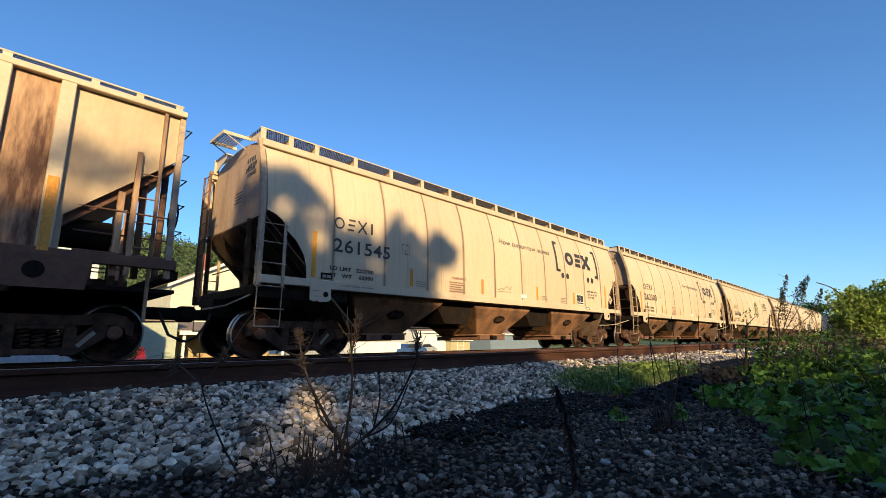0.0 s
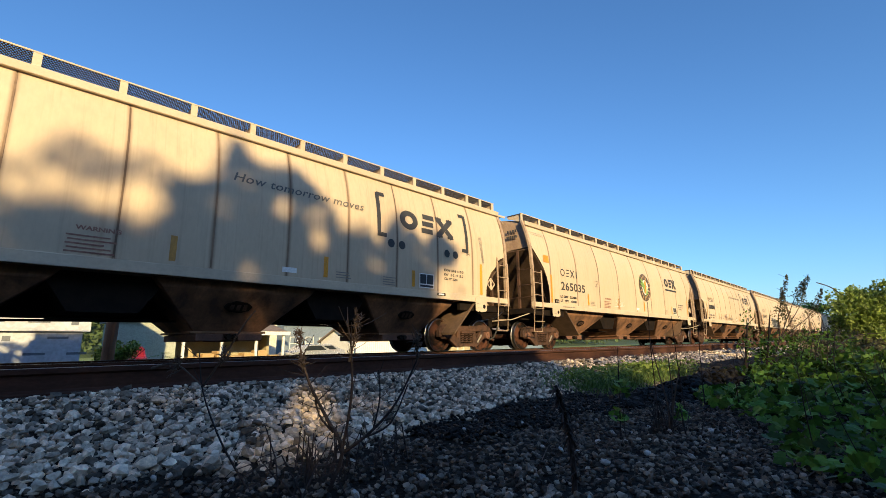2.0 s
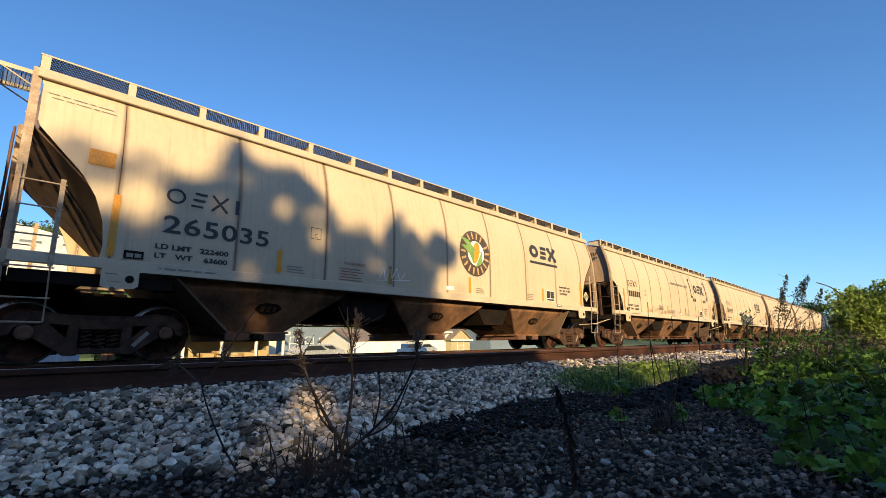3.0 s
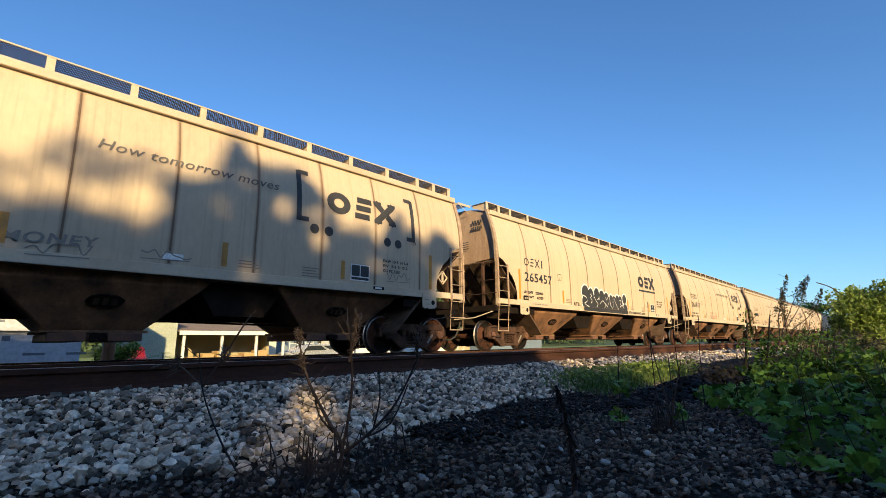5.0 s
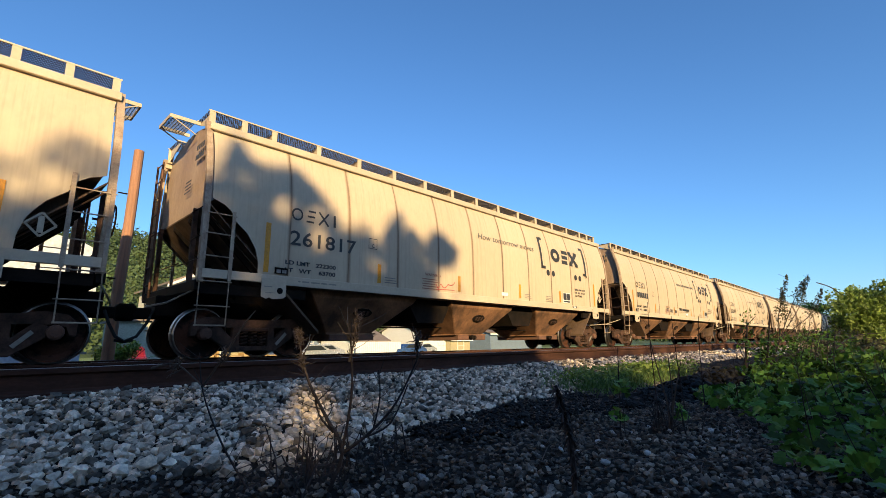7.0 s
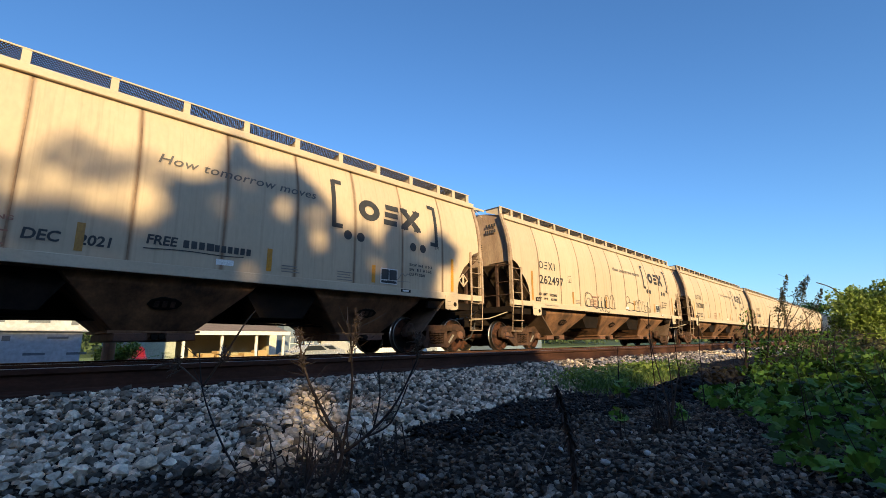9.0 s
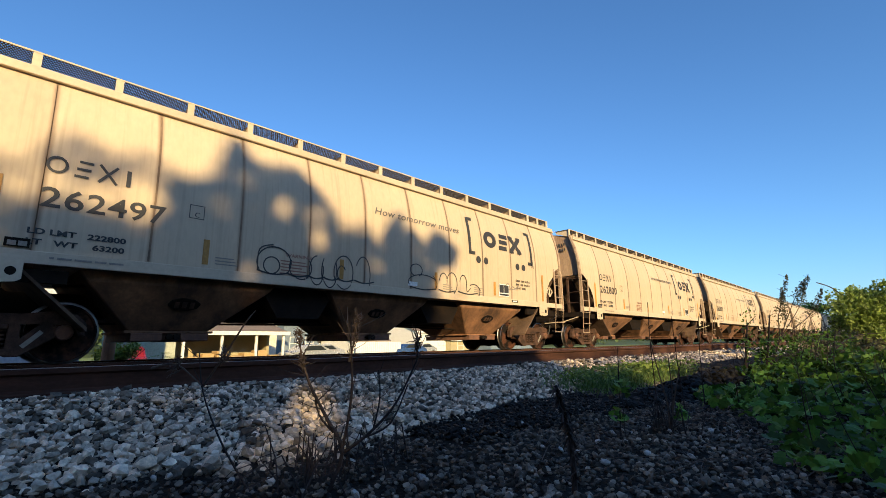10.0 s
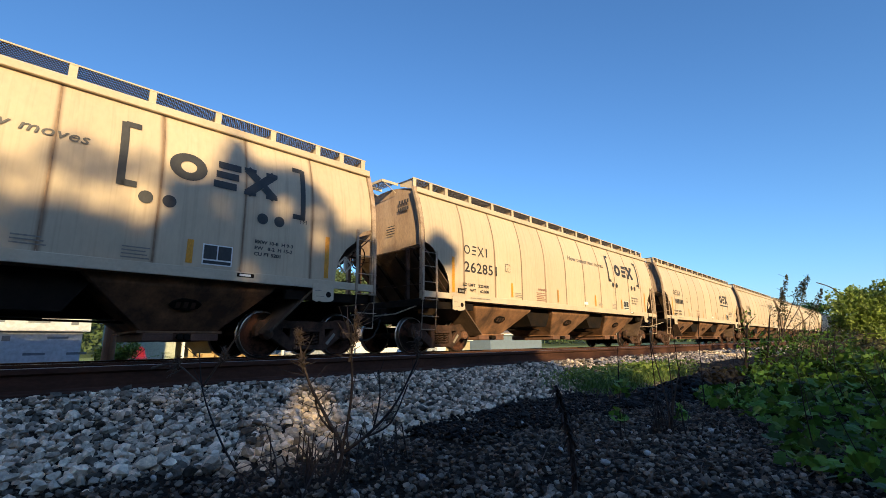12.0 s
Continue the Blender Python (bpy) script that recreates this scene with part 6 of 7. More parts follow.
def stub_pole():
    p = thing("utility_pole", "weathered brown wooden utility pole stub, leaning slightly", "pole", at=pose(2.80, 15.0, -0.92))
    bm = bmesh.new()
    tube(bm, [(-0.06, 0, -0.2), (0.0, 0, 2.4), (0.06, 0, 4.6), (0.08, 0, 6.76)], 0.15, 12, 0.125)
    part("shaft", bm, POLEW, p)
    for z in (3.0, 5.4):
        bm = bmesh.new()
        tube(bm, [(-0.3, -0.05, z), (-0.08, -0.05, z)], 0.02)
        part("step_bolt", bm, GRIME, p)


def town_tree(x, y, g, h, r, seed, mat=None, leaf=(0.2, 0.42), n=60):
    rng = np.random.default_rng(seed)
    t = thing("tree", "green leafy tree in the town", "tree", "town trees", pose(x, y, g))
    bm = bmesh.new()
    pts = limb(bm, (0, 0, -0.2), (0.1, 0, h * 0.6), 0.07 * h / 4, 0.03, rng, 0.04)
    for _ in range(9):
        e = Vector((*(rng.normal(size=2) * r * 0.5), h * rng.uniform(0.5, 0.9)))
        limb(bm, pts[int(rng.integers(2, 6))], e, 0.03, 0.01, rng)
    part("trunk", bm, BARK, t)
    cl = [clump_points(rng, (rng.normal() * r * 0.45, rng.normal() * r * 0.45, h * rng.uniform(0.4, 0.92)), r * 0.34, n) for _ in range(22)]
    pts = np.concatenate(cl)
    leaf_mesh("crown", pts, rng.uniform(*leaf, len(pts)), mat or LEAF_LIT, seed, t)
    return t


def sumac(x, y, g, seed):
    """A low plant of long feathered leaves."""
    rng = np.random.default_rng(seed)
    t = thing("sumac_plant", "dark green sumac with long feathered leaves behind the track", "plant", "sumac plants", pose(x, y, g))
    bm = bmesh.new()
    tube(bm, [(0, 0, -0.1), (0.03, 0, 0.7)], 0.02, 6, 0.012)
    part("stem", bm, BARK, t)
    for k in range(11):
        q = k * 2.4 + rng.normal() * 0.2
        L, up = rng.uniform(0.45, 0.75), rng.uniform(0.1, 0.5)
        d = Vector((math.cos(q), math.sin(q), 0))
        z0 = 0.25 + 0.045 * k
        verts, faces = [], []
        for j in range(1, 12):
            f = j / 11
            c = d * L * f + Vector((0, 0, z0 + up * f - 0.55 * f * f))
            w = Vector((-d.y, d.x, 0))
            for sd in (-1, 1):
                tip = c + w * sd * 0.15 * math.sin(math.pi * (0.15 + 0.8 * f)) + d * 0.05 + Vector((0, 0, -0.03))
                i = len(verts)
                m = c.lerp(tip, 0.45)
                verts += [c, m + d * 0.022, tip, m - d * 0.022]
                faces.append((i, i + 1, i + 2, i + 3))
        tagged(raw("frond", [tuple(v) for v in verts], faces, LEAF, t), kind="stuff")


def sheet(name, x0, x1, y0, y1, z, mat, label):
    """A flat strip of ground laid on the town's level."""
    tagged(raw(name, [(x0, y0, z), (x1, y0, z), (x1, y1, z), (x0, y1, z)], [(0, 1, 2, 3)], mat), label, "ground", kind="structure")


LAWN = material("mown_lawn", (0.13, 0.20, 0.045), 0.9, 0, (0.19, 0.21, 0.06), 0.7, 0.5, (1, 1, 1), 25, 0.6, 0.03)
sheet("lawn", -60, 300, 27.5, 110, -1.09, LAWN, "mown green lawn round the houses")
sheet("street", -60, 300, 33.0, 38.5, -1.08, CONCRETE, "pale worn street through the town")
sumac(3.55, 13.2, -0.62, 5)
sumac(3.0, 14.1, -0.75, 6)
hillside()
wrapped_house()
cream_house()
porch_building()
stub_pole()
fence()
small_house("garage", "white garage with a grey shingle roof", 28.6, 33.4, 41.0, 47.0, -1.1, 1.75, 3.0, WHITEW, ROOFM, "x")
small_house("grey_house", "blue-grey house with white trim and a porch", 25.6, 33.6, 50.0, 58.0, -1.1, 4.0, 5.6, BLUEM, ROOFM, "x", ((26.4, 27.3, 0.9, 2.3), (28.4, 29.3, 0.9, 2.3), (30.2, 31.2, 0.1, 2.2), (32.0, 32.9, 0.9, 2.3)))
small_house("white_house", "white house with a brown roof", 41.3, 47.8, 45.0, 52.0, -1.1, 3.1, 4.3, WHITEW, ROOFM, "x", ((42.2, 43.2, 1.2, 2.5), (45.6, 46.6, 1.2, 2.5)))
small_house("metal_building", "long low blue-grey metal building", 57.0, 71.5, 45.0, 53.0, -1.1, 2.9, 3.8, BLUEM, ROOFM, "x")
small_house("cream_cottage", "cream cottage with a pale gable", 47.0, 51.0, 44.0, 50.0, -1.1, 2.0, 3.3, CREAM, ROOFM, "y", ((48.4, 49.6, 0.5, 1.7),))
parked_car("red parked car in the yard", 5.5, 27.0, -1.1, 84, CARRED)
parked_car("silver parked car by the street", 19.5, 34.0, -1.1, 10, CARGREY)
parked_car("silver parked car by the street", 22.8, 37.5, -1.1, 5, CARGREY)
parked_car("dark blue parked car by the fence", 35.6, 40.0, -1.1, 0, CARBLUE)
parked_car("silver parked car by the street", 40.5, 43.0, -1.1, 8, CARGREY)
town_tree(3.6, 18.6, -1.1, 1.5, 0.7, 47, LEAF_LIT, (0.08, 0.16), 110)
town_tree(34.5, 52.0, -1.1, 5.0, 2.6, 42)
town_tree(37.5, 60.0, -1.1, 6.5, 3.0, 43)
town_tree(20.0, 62.0, -1.1, 8.0, 3.5, 44)
town_tree(52.5, 58.0, -1.1, 5.0, 2.4, 45)
town_tree(29.0, 70.0, -1.1, 9.0, 4.0, 46)


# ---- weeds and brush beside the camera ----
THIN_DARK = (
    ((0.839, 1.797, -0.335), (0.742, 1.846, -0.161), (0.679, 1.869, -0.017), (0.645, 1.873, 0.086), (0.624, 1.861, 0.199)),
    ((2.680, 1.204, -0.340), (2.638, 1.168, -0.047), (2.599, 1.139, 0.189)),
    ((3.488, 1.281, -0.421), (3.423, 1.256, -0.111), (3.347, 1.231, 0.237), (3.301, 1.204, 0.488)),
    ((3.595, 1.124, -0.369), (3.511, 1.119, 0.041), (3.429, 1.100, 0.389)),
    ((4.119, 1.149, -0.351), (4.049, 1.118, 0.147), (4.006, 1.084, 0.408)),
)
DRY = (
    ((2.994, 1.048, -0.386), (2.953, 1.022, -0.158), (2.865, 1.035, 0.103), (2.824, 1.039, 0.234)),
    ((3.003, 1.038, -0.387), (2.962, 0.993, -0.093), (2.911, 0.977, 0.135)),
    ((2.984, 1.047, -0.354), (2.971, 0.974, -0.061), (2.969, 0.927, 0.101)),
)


def bend(pts, k=4):
    """Rounds a polyline."""
    pts = [Vector(p) for p in pts]
    out = []
    for i in range(len(pts) - 1):
        p0, p1, p2, p3 = pts[max(i - 1, 0)], pts[i], pts[i + 1], pts[min(i + 2, len(pts) - 1)]
        for j in range(k):
            t = j / k
            out.append(0.5 * ((2 * p1) + (p2 - p0) * t + (2 * p0 - 5 * p1 + 4 * p2 - p3) * t * t + (3 * p1 - p0 - 3 * p2 + p3) * t ** 3))
    return out + [pts[-1]]


def seed_head(bm, at, way, rng, n=26, size=0.035):
    """Withered bracts round the tip of a stalk."""
    for _ in range(n):
        p = Vector(at) + Vector(way) * rng.uniform(-0.03, 0.02) + Vector(rng.normal(size=3) * 0.007)
        d = (Vector(way) * 0.6 + Vector(rng.normal(size=3))).normalized() * size * rng.uniform(0.4, 1)
        tube(bm, [p, p + d * 0.6 + Vector((0, 0, 0.004)), p + d], 0.0022, 4, 0.0006)


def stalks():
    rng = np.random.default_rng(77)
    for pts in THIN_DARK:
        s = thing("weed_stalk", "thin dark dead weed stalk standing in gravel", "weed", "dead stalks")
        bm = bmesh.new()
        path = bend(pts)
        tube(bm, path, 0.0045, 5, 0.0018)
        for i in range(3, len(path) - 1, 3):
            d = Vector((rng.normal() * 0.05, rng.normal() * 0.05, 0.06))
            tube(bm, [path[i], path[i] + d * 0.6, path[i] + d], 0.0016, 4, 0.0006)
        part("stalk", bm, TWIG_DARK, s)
    s = thing("dry_weed_clump", "clump of dry brown weed stalks", "weed")
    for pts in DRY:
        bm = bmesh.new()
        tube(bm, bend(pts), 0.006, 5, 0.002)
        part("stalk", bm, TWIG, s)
    bm = bmesh.new()
    for _ in range(40):
        a = Vector((2.98 + rng.normal() * 0.06, 1.04 + rng.normal() * 0.06, -0.31))
        d = Vector((rng.normal() * 0.10, rng.normal() * 0.10, rng.uniform(0.05, 0.3)))
        tube(bm, [a, a + d * 0.6, a + d + Vector((rng.normal() * 0.05, 0, -0.03))], 0.003, 4, 0.001)
    tagged(part("withered_leaves", bm, TWIG_DARK, s), kind="stuff")
    # the branched dead plant nearest the rail
    p = thing("dead_shrub", "leafless branching dead weed with withered heads", "weed")
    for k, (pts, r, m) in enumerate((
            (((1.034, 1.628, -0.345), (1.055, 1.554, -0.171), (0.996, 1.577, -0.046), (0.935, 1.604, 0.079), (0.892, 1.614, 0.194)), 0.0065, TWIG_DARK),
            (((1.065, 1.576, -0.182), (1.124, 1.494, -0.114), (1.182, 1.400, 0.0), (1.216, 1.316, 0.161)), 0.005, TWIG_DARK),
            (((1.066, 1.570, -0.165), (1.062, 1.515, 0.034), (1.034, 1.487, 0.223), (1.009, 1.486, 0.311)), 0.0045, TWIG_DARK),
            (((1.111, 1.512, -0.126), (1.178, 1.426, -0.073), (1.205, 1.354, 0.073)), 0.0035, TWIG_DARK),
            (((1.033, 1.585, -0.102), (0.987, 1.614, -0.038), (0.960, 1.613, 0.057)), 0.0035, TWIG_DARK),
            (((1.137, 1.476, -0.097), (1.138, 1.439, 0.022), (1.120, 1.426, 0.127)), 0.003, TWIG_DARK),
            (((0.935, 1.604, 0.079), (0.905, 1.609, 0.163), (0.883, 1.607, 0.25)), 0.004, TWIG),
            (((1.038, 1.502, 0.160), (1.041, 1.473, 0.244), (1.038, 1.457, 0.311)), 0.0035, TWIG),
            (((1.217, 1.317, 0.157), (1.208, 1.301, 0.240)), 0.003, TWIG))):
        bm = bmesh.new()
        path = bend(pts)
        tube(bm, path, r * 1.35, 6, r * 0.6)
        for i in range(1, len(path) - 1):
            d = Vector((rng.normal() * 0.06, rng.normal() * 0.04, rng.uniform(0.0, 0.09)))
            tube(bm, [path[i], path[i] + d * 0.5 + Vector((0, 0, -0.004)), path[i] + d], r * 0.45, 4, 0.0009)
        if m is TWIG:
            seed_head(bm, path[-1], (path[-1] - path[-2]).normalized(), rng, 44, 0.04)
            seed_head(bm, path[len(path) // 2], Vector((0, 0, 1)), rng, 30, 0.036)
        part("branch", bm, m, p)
    p = thing("dead_weed", "dry tan weed stalk with a withered head", "weed")
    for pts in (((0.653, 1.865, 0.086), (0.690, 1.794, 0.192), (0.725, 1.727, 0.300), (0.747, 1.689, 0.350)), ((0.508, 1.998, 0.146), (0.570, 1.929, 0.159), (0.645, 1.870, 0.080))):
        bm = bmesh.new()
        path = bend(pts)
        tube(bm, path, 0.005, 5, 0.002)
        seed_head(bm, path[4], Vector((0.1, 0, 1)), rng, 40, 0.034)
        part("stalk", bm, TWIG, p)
    # matted dead grass at the toe of the ballast
    bm = bmesh.new()
    for _ in range(38):
        a = Vector((1.14 + rng.normal() * 0.14, 1.74 + rng.normal() * 0.12, -0.30))
        h = rng.uniform(0.06, 0.2)
        d = Vector((rng.normal() * 0.10, rng.normal() * 0.06, 0))
        tube(bm, [a, a + d * 0.4 + Vector((0, 0, h)), a + d + Vector((0, 0, h * 0.75)), a + d * 1.3 + Vector((0, 0, h * 0.2))], 0.0035, 4, 0.001)
    tagged(part("dead_grass", bm, TWIG_DARK), "matted dead grass blades on the gravel", "grass", kind="stuff")
    # thick withered stem close to the camera
    s = thing("withered_stem", "thick withered dark weed stem", "weed")
    bm = bmesh.new()
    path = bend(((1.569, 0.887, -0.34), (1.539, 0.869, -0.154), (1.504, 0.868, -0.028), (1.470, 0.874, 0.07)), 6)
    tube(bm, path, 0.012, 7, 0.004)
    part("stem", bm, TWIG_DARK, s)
    bm = bmesh.new()
    for q in path[4:]:
        for _ in range(9):
            d = Vector((rng.normal() * 0.014, rng.normal() * 0.014, -rng.uniform(0.0, 0.045)))
            a = q + Vector(rng.normal(size=3) * 0.005)
            w = Vector((rng.normal(), rng.normal(), 0)).normalized() * 0.006
            vs = [bm.verts.new(v) for v in (a - w, a + w, a + d + w * 0.4, a + d - w * 0.6)]
            bm.faces.new(vs)
    tagged(part("withered_leaves", bm, TWIG_DARK, s), kind="stuff")
    bm = bmesh.new()
    for _ in range(70):
        a = Vector((rng.uniform(1.6, 3.6), rng.uniform(0.2, 1.3), -0.285))
        d = Vector((rng.uniform(0.1, 0.35), rng.normal() * 0.14, rng.uniform(0, 0.03)))
        tube(bm, [a, a + d * 0.5 + Vector((0, 0, 0.02)), a + d], 0.0025, 4, 0.001)
    tagged(part("fallen_twigs", bm, TWIG), "dry fallen twigs on dark gravel", "twigs", kind="stuff")


def vine_edge(x):
    bank = 0.55 * max(0.0, 1 - abs(x - 5.6) / 1.3)
    return min(1.7, 0.05 + 0.50 * (x - 2.0)) - 0.06 * max(0.0, x - 6.0) - bank + 0.12 * math.sin(x * 3.1)


def vines():
    """Broad-leaved ground cover heaped up to the right of the gravel."""
    rng = np.random.default_rng(91)
    pts, size = [], []
    while len(pts) < 11000:
        x, y = rng.uniform(2.1, 11.0), rng.uniform(-1.8, 2.3)
        e = vine_edge(x)
        if y > e or rng.random() < 0.25 * math.exp((y - e) * 3):
            continue
        h = min(0.42, 0.10 + 0.14 * (e - y) + 0.02 * (x - 2)) * (0.8 + 0.5 * noise.noise((x * 0.9, y * 0.9, 5)))
        pts.append((x, y, -0.33 + h * (rng.uniform(0.25, 1.05) ** 0.5)))
        size.append(rng.uniform(0.03, 0.075) if x < 4 else rng.uniform(0.04, 0.095))
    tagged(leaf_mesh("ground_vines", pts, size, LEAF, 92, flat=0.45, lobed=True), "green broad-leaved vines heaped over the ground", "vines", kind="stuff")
    bm = bmesh.new()
    for _ in range(160):
        x = rng.uniform(2.6, 9)
        y = rng.uniform(-1.2, vine_edge(x) - 0.1)
        a = Vector((x, y, -0.32))
        d = Vector((rng.normal() * 0.12, rng.normal() * 0.12, rng.uniform(0.2, 0.5)))
        tube(bm, [a, a + d * 0.5, a + d + Vector((rng.normal() * 0.05, 0, 0))], 0.004, 4, 0.0015)
    tagged(part("vine_stems", bm, TWIG_DARK), "dark stems among the vines", "stems", kind="stuff")


def brush_shrub(name, label, at, stems, clumps, mat, seed, leaf=(0.04, 0.08), bark=None, twig=1.0):
    rng = np.random.default_rng(seed)
    s = thing(name, label, "shrub", "brush beside the track", Matrix.Translation(at))
    at = Vector(at)
    for pts, r in stems:
        bm = bmesh.new()
        path = bend([Vector(p) - at for p in pts])
        tube(bm, path, r, 6, r * 0.4)
        for i in range(2, len(path), 2):
            for _ in range(2):
                d = Vector((rng.normal() * 0.12, rng.normal() * 0.1, rng.uniform(0.02, 0.2))) * twig
                tube(bm, [path[i], path[i] + d * 0.5, path[i] + d], r * 0.3, 4, 0.002)
        part("stem", bm, bark or TWIG_DARK, s)
    p = np.concatenate([clump_points(rng, Vector(c) - at, r, n) for c, r, n in clumps])
    leaf_mesh("leaves", p, rng.uniform(*leaf, len(p)), mat, seed + 1, s)
    return s


def brush():
    rng = np.random.default_rng(12)
    brush_shrub("weed_shrub", "tall weedy shrub with dark stem and sparse leaves", (6.65, 1.36, -0.35),
                [(((6.651, 1.365, -0.364), (6.591, 1.329, -0.032), (6.540, 1.253, 0.399)), 0.022)],
                [((6.55, 1.27, 0.35), 0.12, 30), ((6.5, 1.22, 0.5), 0.1, 24), ((6.62, 1.3, 0.2), 0.1, 20)], LEAF, 101, (0.025, 0.05))
    tops = (((6.913, 0.983, 0.499), (6.916, 0.843, 0.957)), ((7.024, 0.798, 0.733), (7.099, 0.654, 0.954)), ((7.039, 0.773, 0.62), (7.02, 0.70, 0.86)), ((6.95, 0.93, 0.45), (6.85, 0.90, 0.80)), ((7.1, 0.7, 0.5), (7.2, 0.56, 0.78)))
    plumes = []
    for (a, b) in tops:
        for f in np.linspace(0.1, 1, 7):
            c = Vector(a).lerp(Vector(b), f)
            plumes.append((tuple(c), (0.075 * (1.2 - f), 0.075 * (1.2 - f), 0.05), 44))
    for _ in range(22):
        plumes.append(((6.85 + rng.normal() * 0.22, 0.85 + rng.normal() * 0.18, rng.uniform(0.0, 0.5)), (0.07, 0.07, 0.09), 12))
    brush_shrub("weed_shrub", "tall weedy shrub with feathery grey-green tops", (6.65, 1.21, -0.35),
                [(((6.655, 1.211, -0.355), (6.638, 1.113, 0.035), (6.592, 1.024, 0.491)), 0.016)]
                + [(((6.67, 1.15, -0.2), (6.8, 1.0, 0.2), a, b), 0.006) for a, b in tops], plumes, LEAF_DRY, 111, (0.012, 0.032), twig=0.35)
    clumps = [((rng.uniform(6.3, 9.2), rng.uniform(0.2, 1.3), rng.uniform(-0.3, 0.28)), rng.uniform(0.08, 0.16), 26) for _ in range(60)]
    brush_shrub("weed_shrub", "leafy green weeds on thin dark stems", (7.2, 0.9, -0.35),
                [(((6.4 + 0.3 * k, 0.5 + 0.09 * k, -0.4), (6.45 + 0.3 * k, 0.5 + 0.08 * k, 0.0), (6.5 + 0.32 * k, 0.45 + 0.07 * k, 0.3 + 0.1 * (k % 3))), 0.006) for k in range(9)],
                clumps, LEAF, 151, (0.035, 0.075), twig=0.6)
    clumps = [((rng.uniform(8.0, 12.5), rng.uniform(-0.6, 1.2), rng.uniform(-0.2, 0.12)), rng.uniform(0.12, 0.24), 60) for _ in range(40)]
    brush_shrub("brush_thicket", "tangled brush of olive and brown weeds", (9.5, 1.0, -0.35),
                [(((9.0 + 0.4 * k, 0.5 + 0.25 * k, -0.4), (9.1 + 0.4 * k, 0.5 + 0.2 * k, 0.2), (9.3 + 0.45 * k, 0.4 + 0.2 * k, 0.25 + 0.08 * (k % 3))), 0.009) for k in range(6)]
                + [(((8.9, 1.0, -0.35), (9.421, 0.524, 0.217), (9.799, 0.07, 0.30)), 0.012)], clumps, LEAF_DRY, 121, (0.04, 0.08))
    clumps = [((rng.uniform(12, 19), rng.uniform(0.4, 1.8), rng.uniform(-0.25, 0.2)), rng.uniform(0.15, 0.3), 60) for _ in range(46)]
    brush_shrub("brush_thicket", "dense weedy brush in patchy sun", (15, 1.5, -0.35),
                [(((13 + k, 1.2 + 0.2 * k, -0.4), (13.1 + k, 1.2 + 0.2 * k, 0.4), (13.3 + k, 1.1 + 0.15 * k, 0.4)), 0.01) for k in range(6)], clumps, LEAF_DRY, 131, (0.05, 0.1))
    clumps = []
    for _ in range(120):
        x, y = rng.uniform(14.5, 21), rng.normal() * 0.4 + 0.25
        clumps.append(((x, y - 0.03 * (x - 16), rng.uniform(0.15, 1.45)), rng.uniform(0.2, 0.34), 170))
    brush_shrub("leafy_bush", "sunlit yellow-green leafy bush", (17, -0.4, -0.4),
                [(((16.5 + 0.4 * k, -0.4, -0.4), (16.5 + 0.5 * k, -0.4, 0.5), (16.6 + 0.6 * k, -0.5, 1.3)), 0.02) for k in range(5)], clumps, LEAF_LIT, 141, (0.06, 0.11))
    bm = bmesh.new()
    tube(bm, bend(((14.9, 1.22, 1.62), (15.3, 1.0, 1.52), (15.9, 0.86, 1.38), (16.4, 0.7, 1.25), (17.0, 0.2, 0.9))), 0.012, 5, 0.02)
    tagged(part("bramble_cane", bm, TWIG_DARK), "long dark cane arching out of the bush", "cane")
    for k in range(7):
        x = 100 + 17 * k
        t = town_tree(x, 14.5 + 0.6 * (k % 3), -1.0, 0.060 * x + 0.5 * (k % 2) + 1.0, 3.2, 300 + k, LEAF, (0.35, 0.7), 46)
    # grass tuft in the sun beside the ballast
    bm_v, bm_f = [], []
    for _ in range(6500):
        a = rng.uniform(0, 1)
        x = 4.7 + 3.6 * a + rng.normal() * 0.25
        y = 2.5 + 0.06 * (x - 4.3) + rng.normal() * 0.22
        h = rng.uniform(0.04, 0.17) * (1.1 - 0.5 * abs(a - 0.4))
        w = 0.004
        q = rng.uniform(0, 2 * math.pi)
        dx, dy = math.cos(q), math.sin(q)
        lean = rng.uniform(0.3, 1.6) * h
        z = rough_height(x, y) - 0.01
        i = len(bm_v)
        bm_v += [(x - dy * w, y + dx * w, z), (x + dy * w, y - dx * w, z), (x + dx * lean * 0.4 + dy * w * 0.8, y + dy * lean * 0.4 - dx * w * 0.8, z + h * 0.65), (x + dx * lean * 0.4 - dy * w * 0.8, y + dy * lean * 0.4 + dx * w * 0.8, z + h * 0.65), (x + dx * lean, y + dy * lean, z + h)]
        bm_f += [(i, i + 1, i + 2, i + 3), (i + 3, i + 2, i + 4)]
    tagged(raw("grass_tuft", bm_v, bm_f, GRASSM), "bright green grass tufts on the ballast shoulder", "grass", kind="stuff")
    pts = [(4.6 + rng.random() * 3.6, 2.55 + rng.normal() * 0.2, -0.18 + rng.random() * 0.12) for _ in range(1800)]
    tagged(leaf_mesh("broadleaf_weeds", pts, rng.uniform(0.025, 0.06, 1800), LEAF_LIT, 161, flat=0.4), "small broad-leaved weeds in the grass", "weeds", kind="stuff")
    spots = []
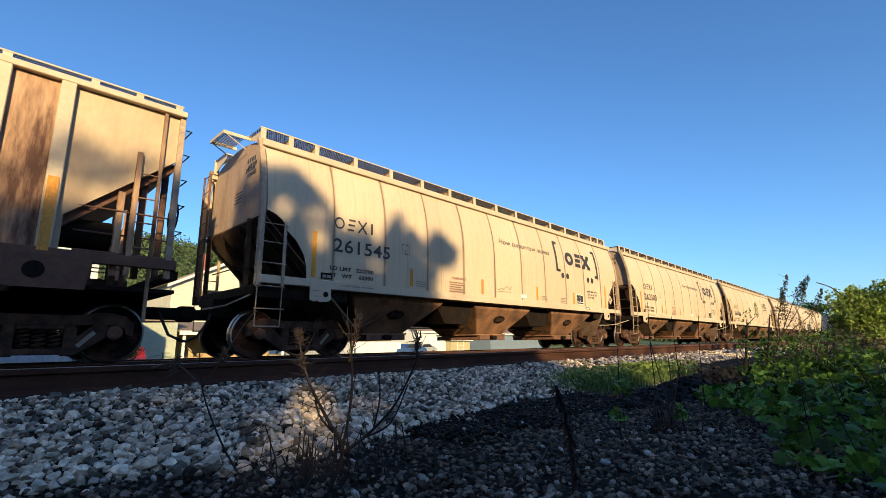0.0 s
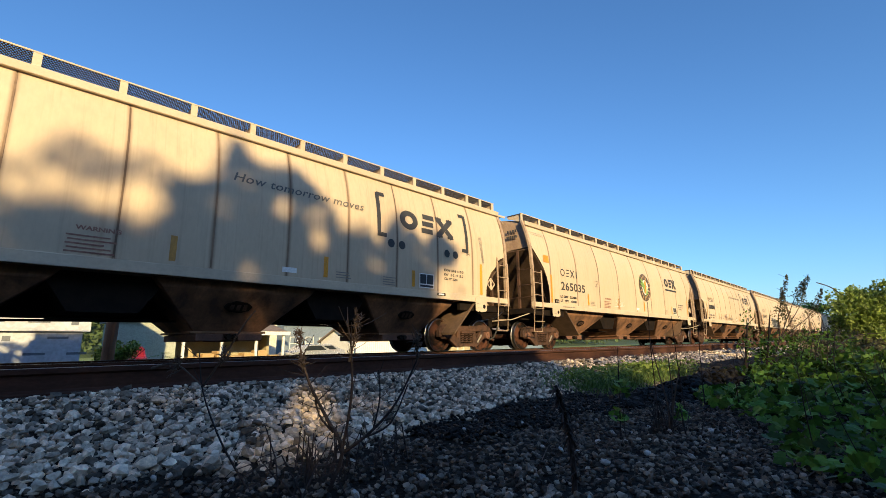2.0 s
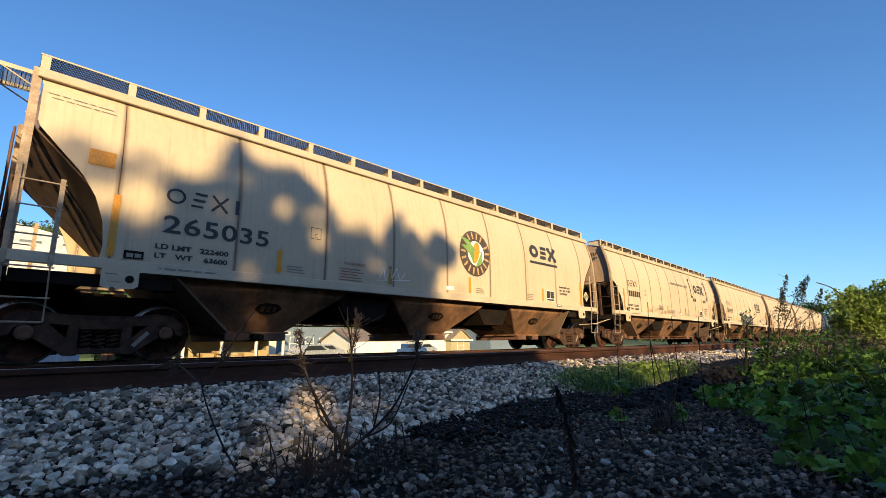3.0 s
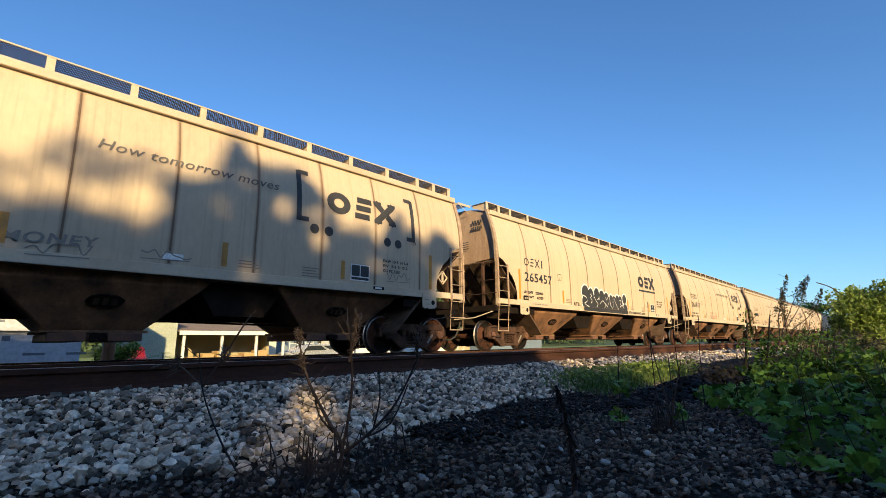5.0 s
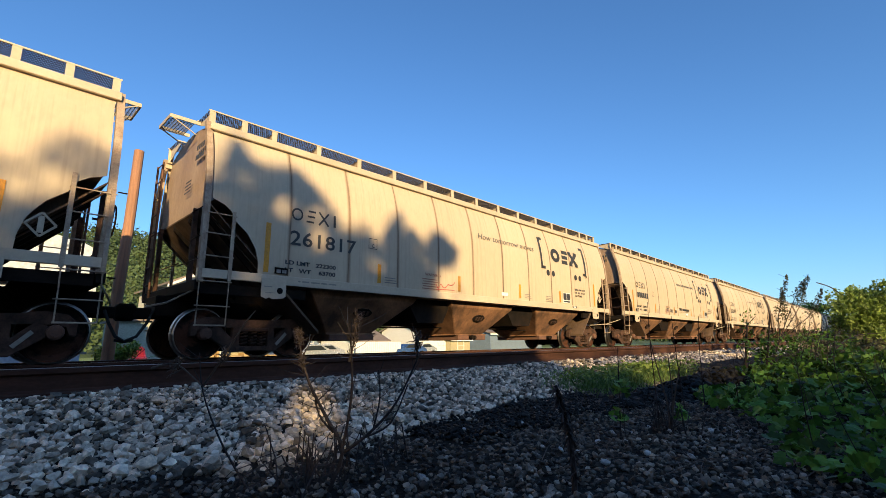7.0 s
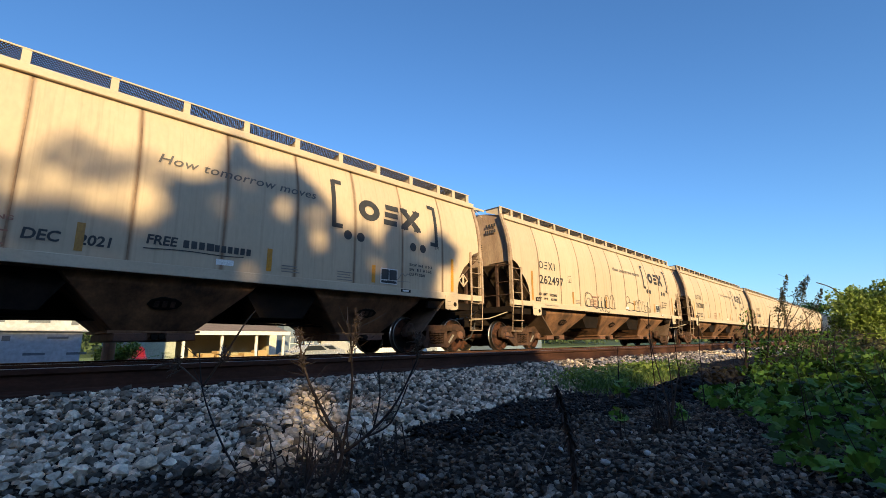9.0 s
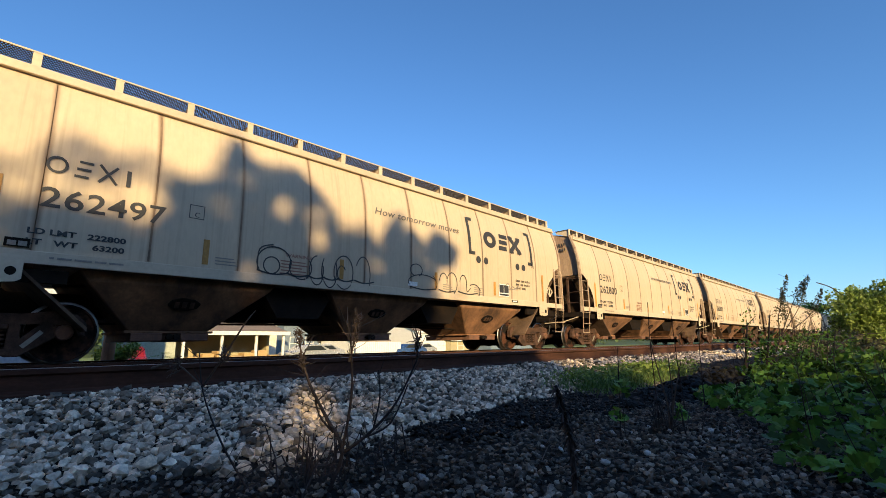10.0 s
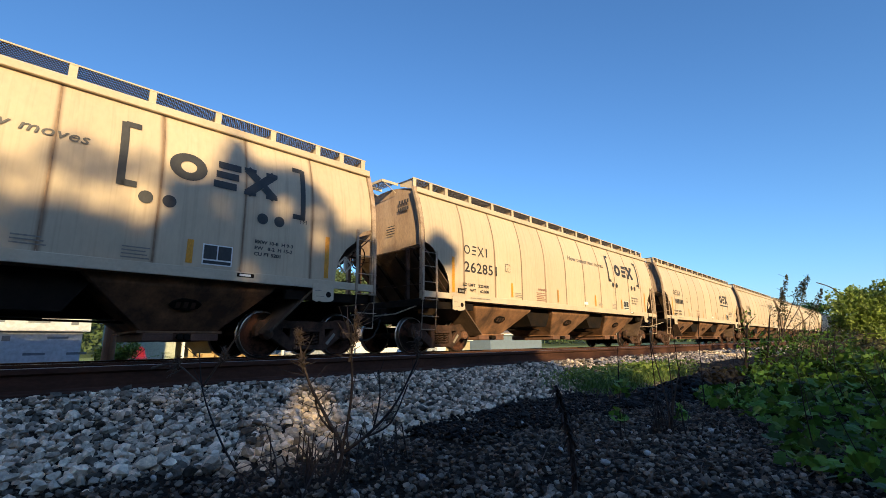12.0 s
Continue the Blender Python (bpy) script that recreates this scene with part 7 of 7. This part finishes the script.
    for _ in range(1100):
        x = rng.uniform(3.9, 6.5)
        k = rng.normal()
        f = max(0.0, min(1.0, (x - 3.9) / 1.9)) * min(1.0, (6.6 - x) / 0.35)
        h = (0.03 + 0.2 * f) * math.exp(-k * k / 2) * (1.0 + 0.3 * noise.noise((x * 2.6, 0, 4)))
        spots.append((x, 1.76 - 0.17 * (x - 4.1) + k * 0.15, -0.32 + h * rng.uniform(0.4, 1.05), 0.04 * rng.uniform(0.5, 1.5)))
    stones("rubble_heap", COAL, np.array(spots), "low heap of black cinders", 13)
    for x, y, z in ((2.60, 1.14, -0.02), (2.66, 1.19, -0.18), (3.1, 1.0, -0.2)):
        p = thing("sapling", "small green seedling with a few lobed leaves", "plant", "seedlings", pose(x, y, -0.32))
        bm = bmesh.new()
        tube(bm, [(0, 0, 0), (0.01, 0, z + 0.30)], 0.0025, 5, 0.001)
        part("stem", bm, TWIG_DARK, p)
        leaf_mesh("leaves", clump_points(rng, (0, 0, z + 0.31), 0.05, 9), 0.05, LEAF, 171, p, flat=0.4, lobed=True)


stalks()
vines()
brush()


# ---- the train ----
FRONTS = (0.0, 17.105, 34.235, 52.824, 70.09, 87.104, 104.261, 121.418, 138.603, 155.795)
START = 3.683


def rolled(t):
    return 12.635 * t + 0.01 * ((t - 6) ** 2 - 36)


def make_train():
    cars = []
    plain = hopper_car()
    long_car = hopper_car(16.9, True)
    looks = [("261545", "bracket", ("222700", "63300")), ("262300", "bracket", ("222900", "63100")), ("265035", "bar", ("222400", "63600")), ("", "bracket", ("222700", "63300")),
             ("265457", "bar", ("223800", "62200")), ("261817", "bracket", ("222300", "63700")), ("", "bracket", ("222700", "63300")), ("262497", "bracket", ("222800", "63200")),
             ("262800", "bracket", ("222700", "63300")), ("262851", "bracket", ("223400", "62600"))]
    looks += [("", "bar", ("222700", "63300"))] + [("", "bracket", ("222700", "63300"))] * 6
    for i, (number, emblem, weights) in enumerate(looks):
        front = FRONTS[i] if i < len(FRONTS) else FRONTS[-1] + 17.19 * (i - len(FRONTS) + 1)
        L = 16.9 if i == 2 else 15.6
        if i == 2:
            car = long_car
        elif i == 0:
            car = plain
        else:
            car = copy_thing(bare, Matrix())
        if i == 0:
            bare = copy_thing(plain, Matrix())
        car["front"] = front
        letter(car, L, number, emblem, slogan=emblem == "bracket", weights=weights, tape=YELLOW if i % 4 != 3 else YELLOW2)
        cars.append(car)
    grain_emblem(cars[2])
    throw_up(cars[4])
    outline_letters(cars[7])
    marker_words(cars[6])
    drip_lines(cars[1], 15.6)
    scrawled_words(cars[3])
    scribbles(cars[3], 4.3, 1.78, GREYP)
    scribbles(cars[3], 6.76, 1.60, GREYP)
    scribbles(cars[3], 8.1, 1.72, GREYP)
    scribbles(cars[3], 13.0, 1.78, GREYP)
    scribbles(cars[5], 5.6, 1.72, REDP)
    scribbles(cars[7], 12.3, 1.95, GREYP)
    scribbles(cars[6], 12.2, 1.8, GREYP)
    scribbles(cars[0], 7.2, 1.85, GREYP)
    lead = ribbed_car()
    lead["front"] = -1.45 - 14.6
    cars.append(lead)
    for o in (*bare.children_recursive, bare):
        bpy.data.objects.remove(o)
    for car in cars:
        car.matrix_basis = pose(START + car["front"], CENTRE, 0)
    return cars


CARS = make_train()


# ---- movement ----
def motions():
    times = [i / 10 for i in range(121)]
    for car in CARS:
        walk(car, [(t, pose(START + car["front"] - rolled(t), CENTRE, 0)) for t in times])
    steps = [i / 30 for i in range(361)]
    keyed = {}
    for car in CARS:
        for truck in car.children:
            if not truck.name.startswith("truck"):
                continue
            for ws in truck.children:
                if not ws.name.startswith("wheelset"):
                    continue
                ax = round(ws.location.x, 3)
                if ax not in keyed:
                    walk(ws, [(t, pose(ax, 0, 0.457, 0, -math.degrees(rolled(t) / 0.457), 0)) for t in steps])
                    keyed[ax] = ws
                else:
                    lead = keyed[ax]
                    ws.rotation_mode = "QUATERNION"
                    ws.animation_data_create()
                    ws.animation_data.action = lead.animation_data.action
                    ws.animation_data.action_slot = lead.animation_data.action_slot


motions()
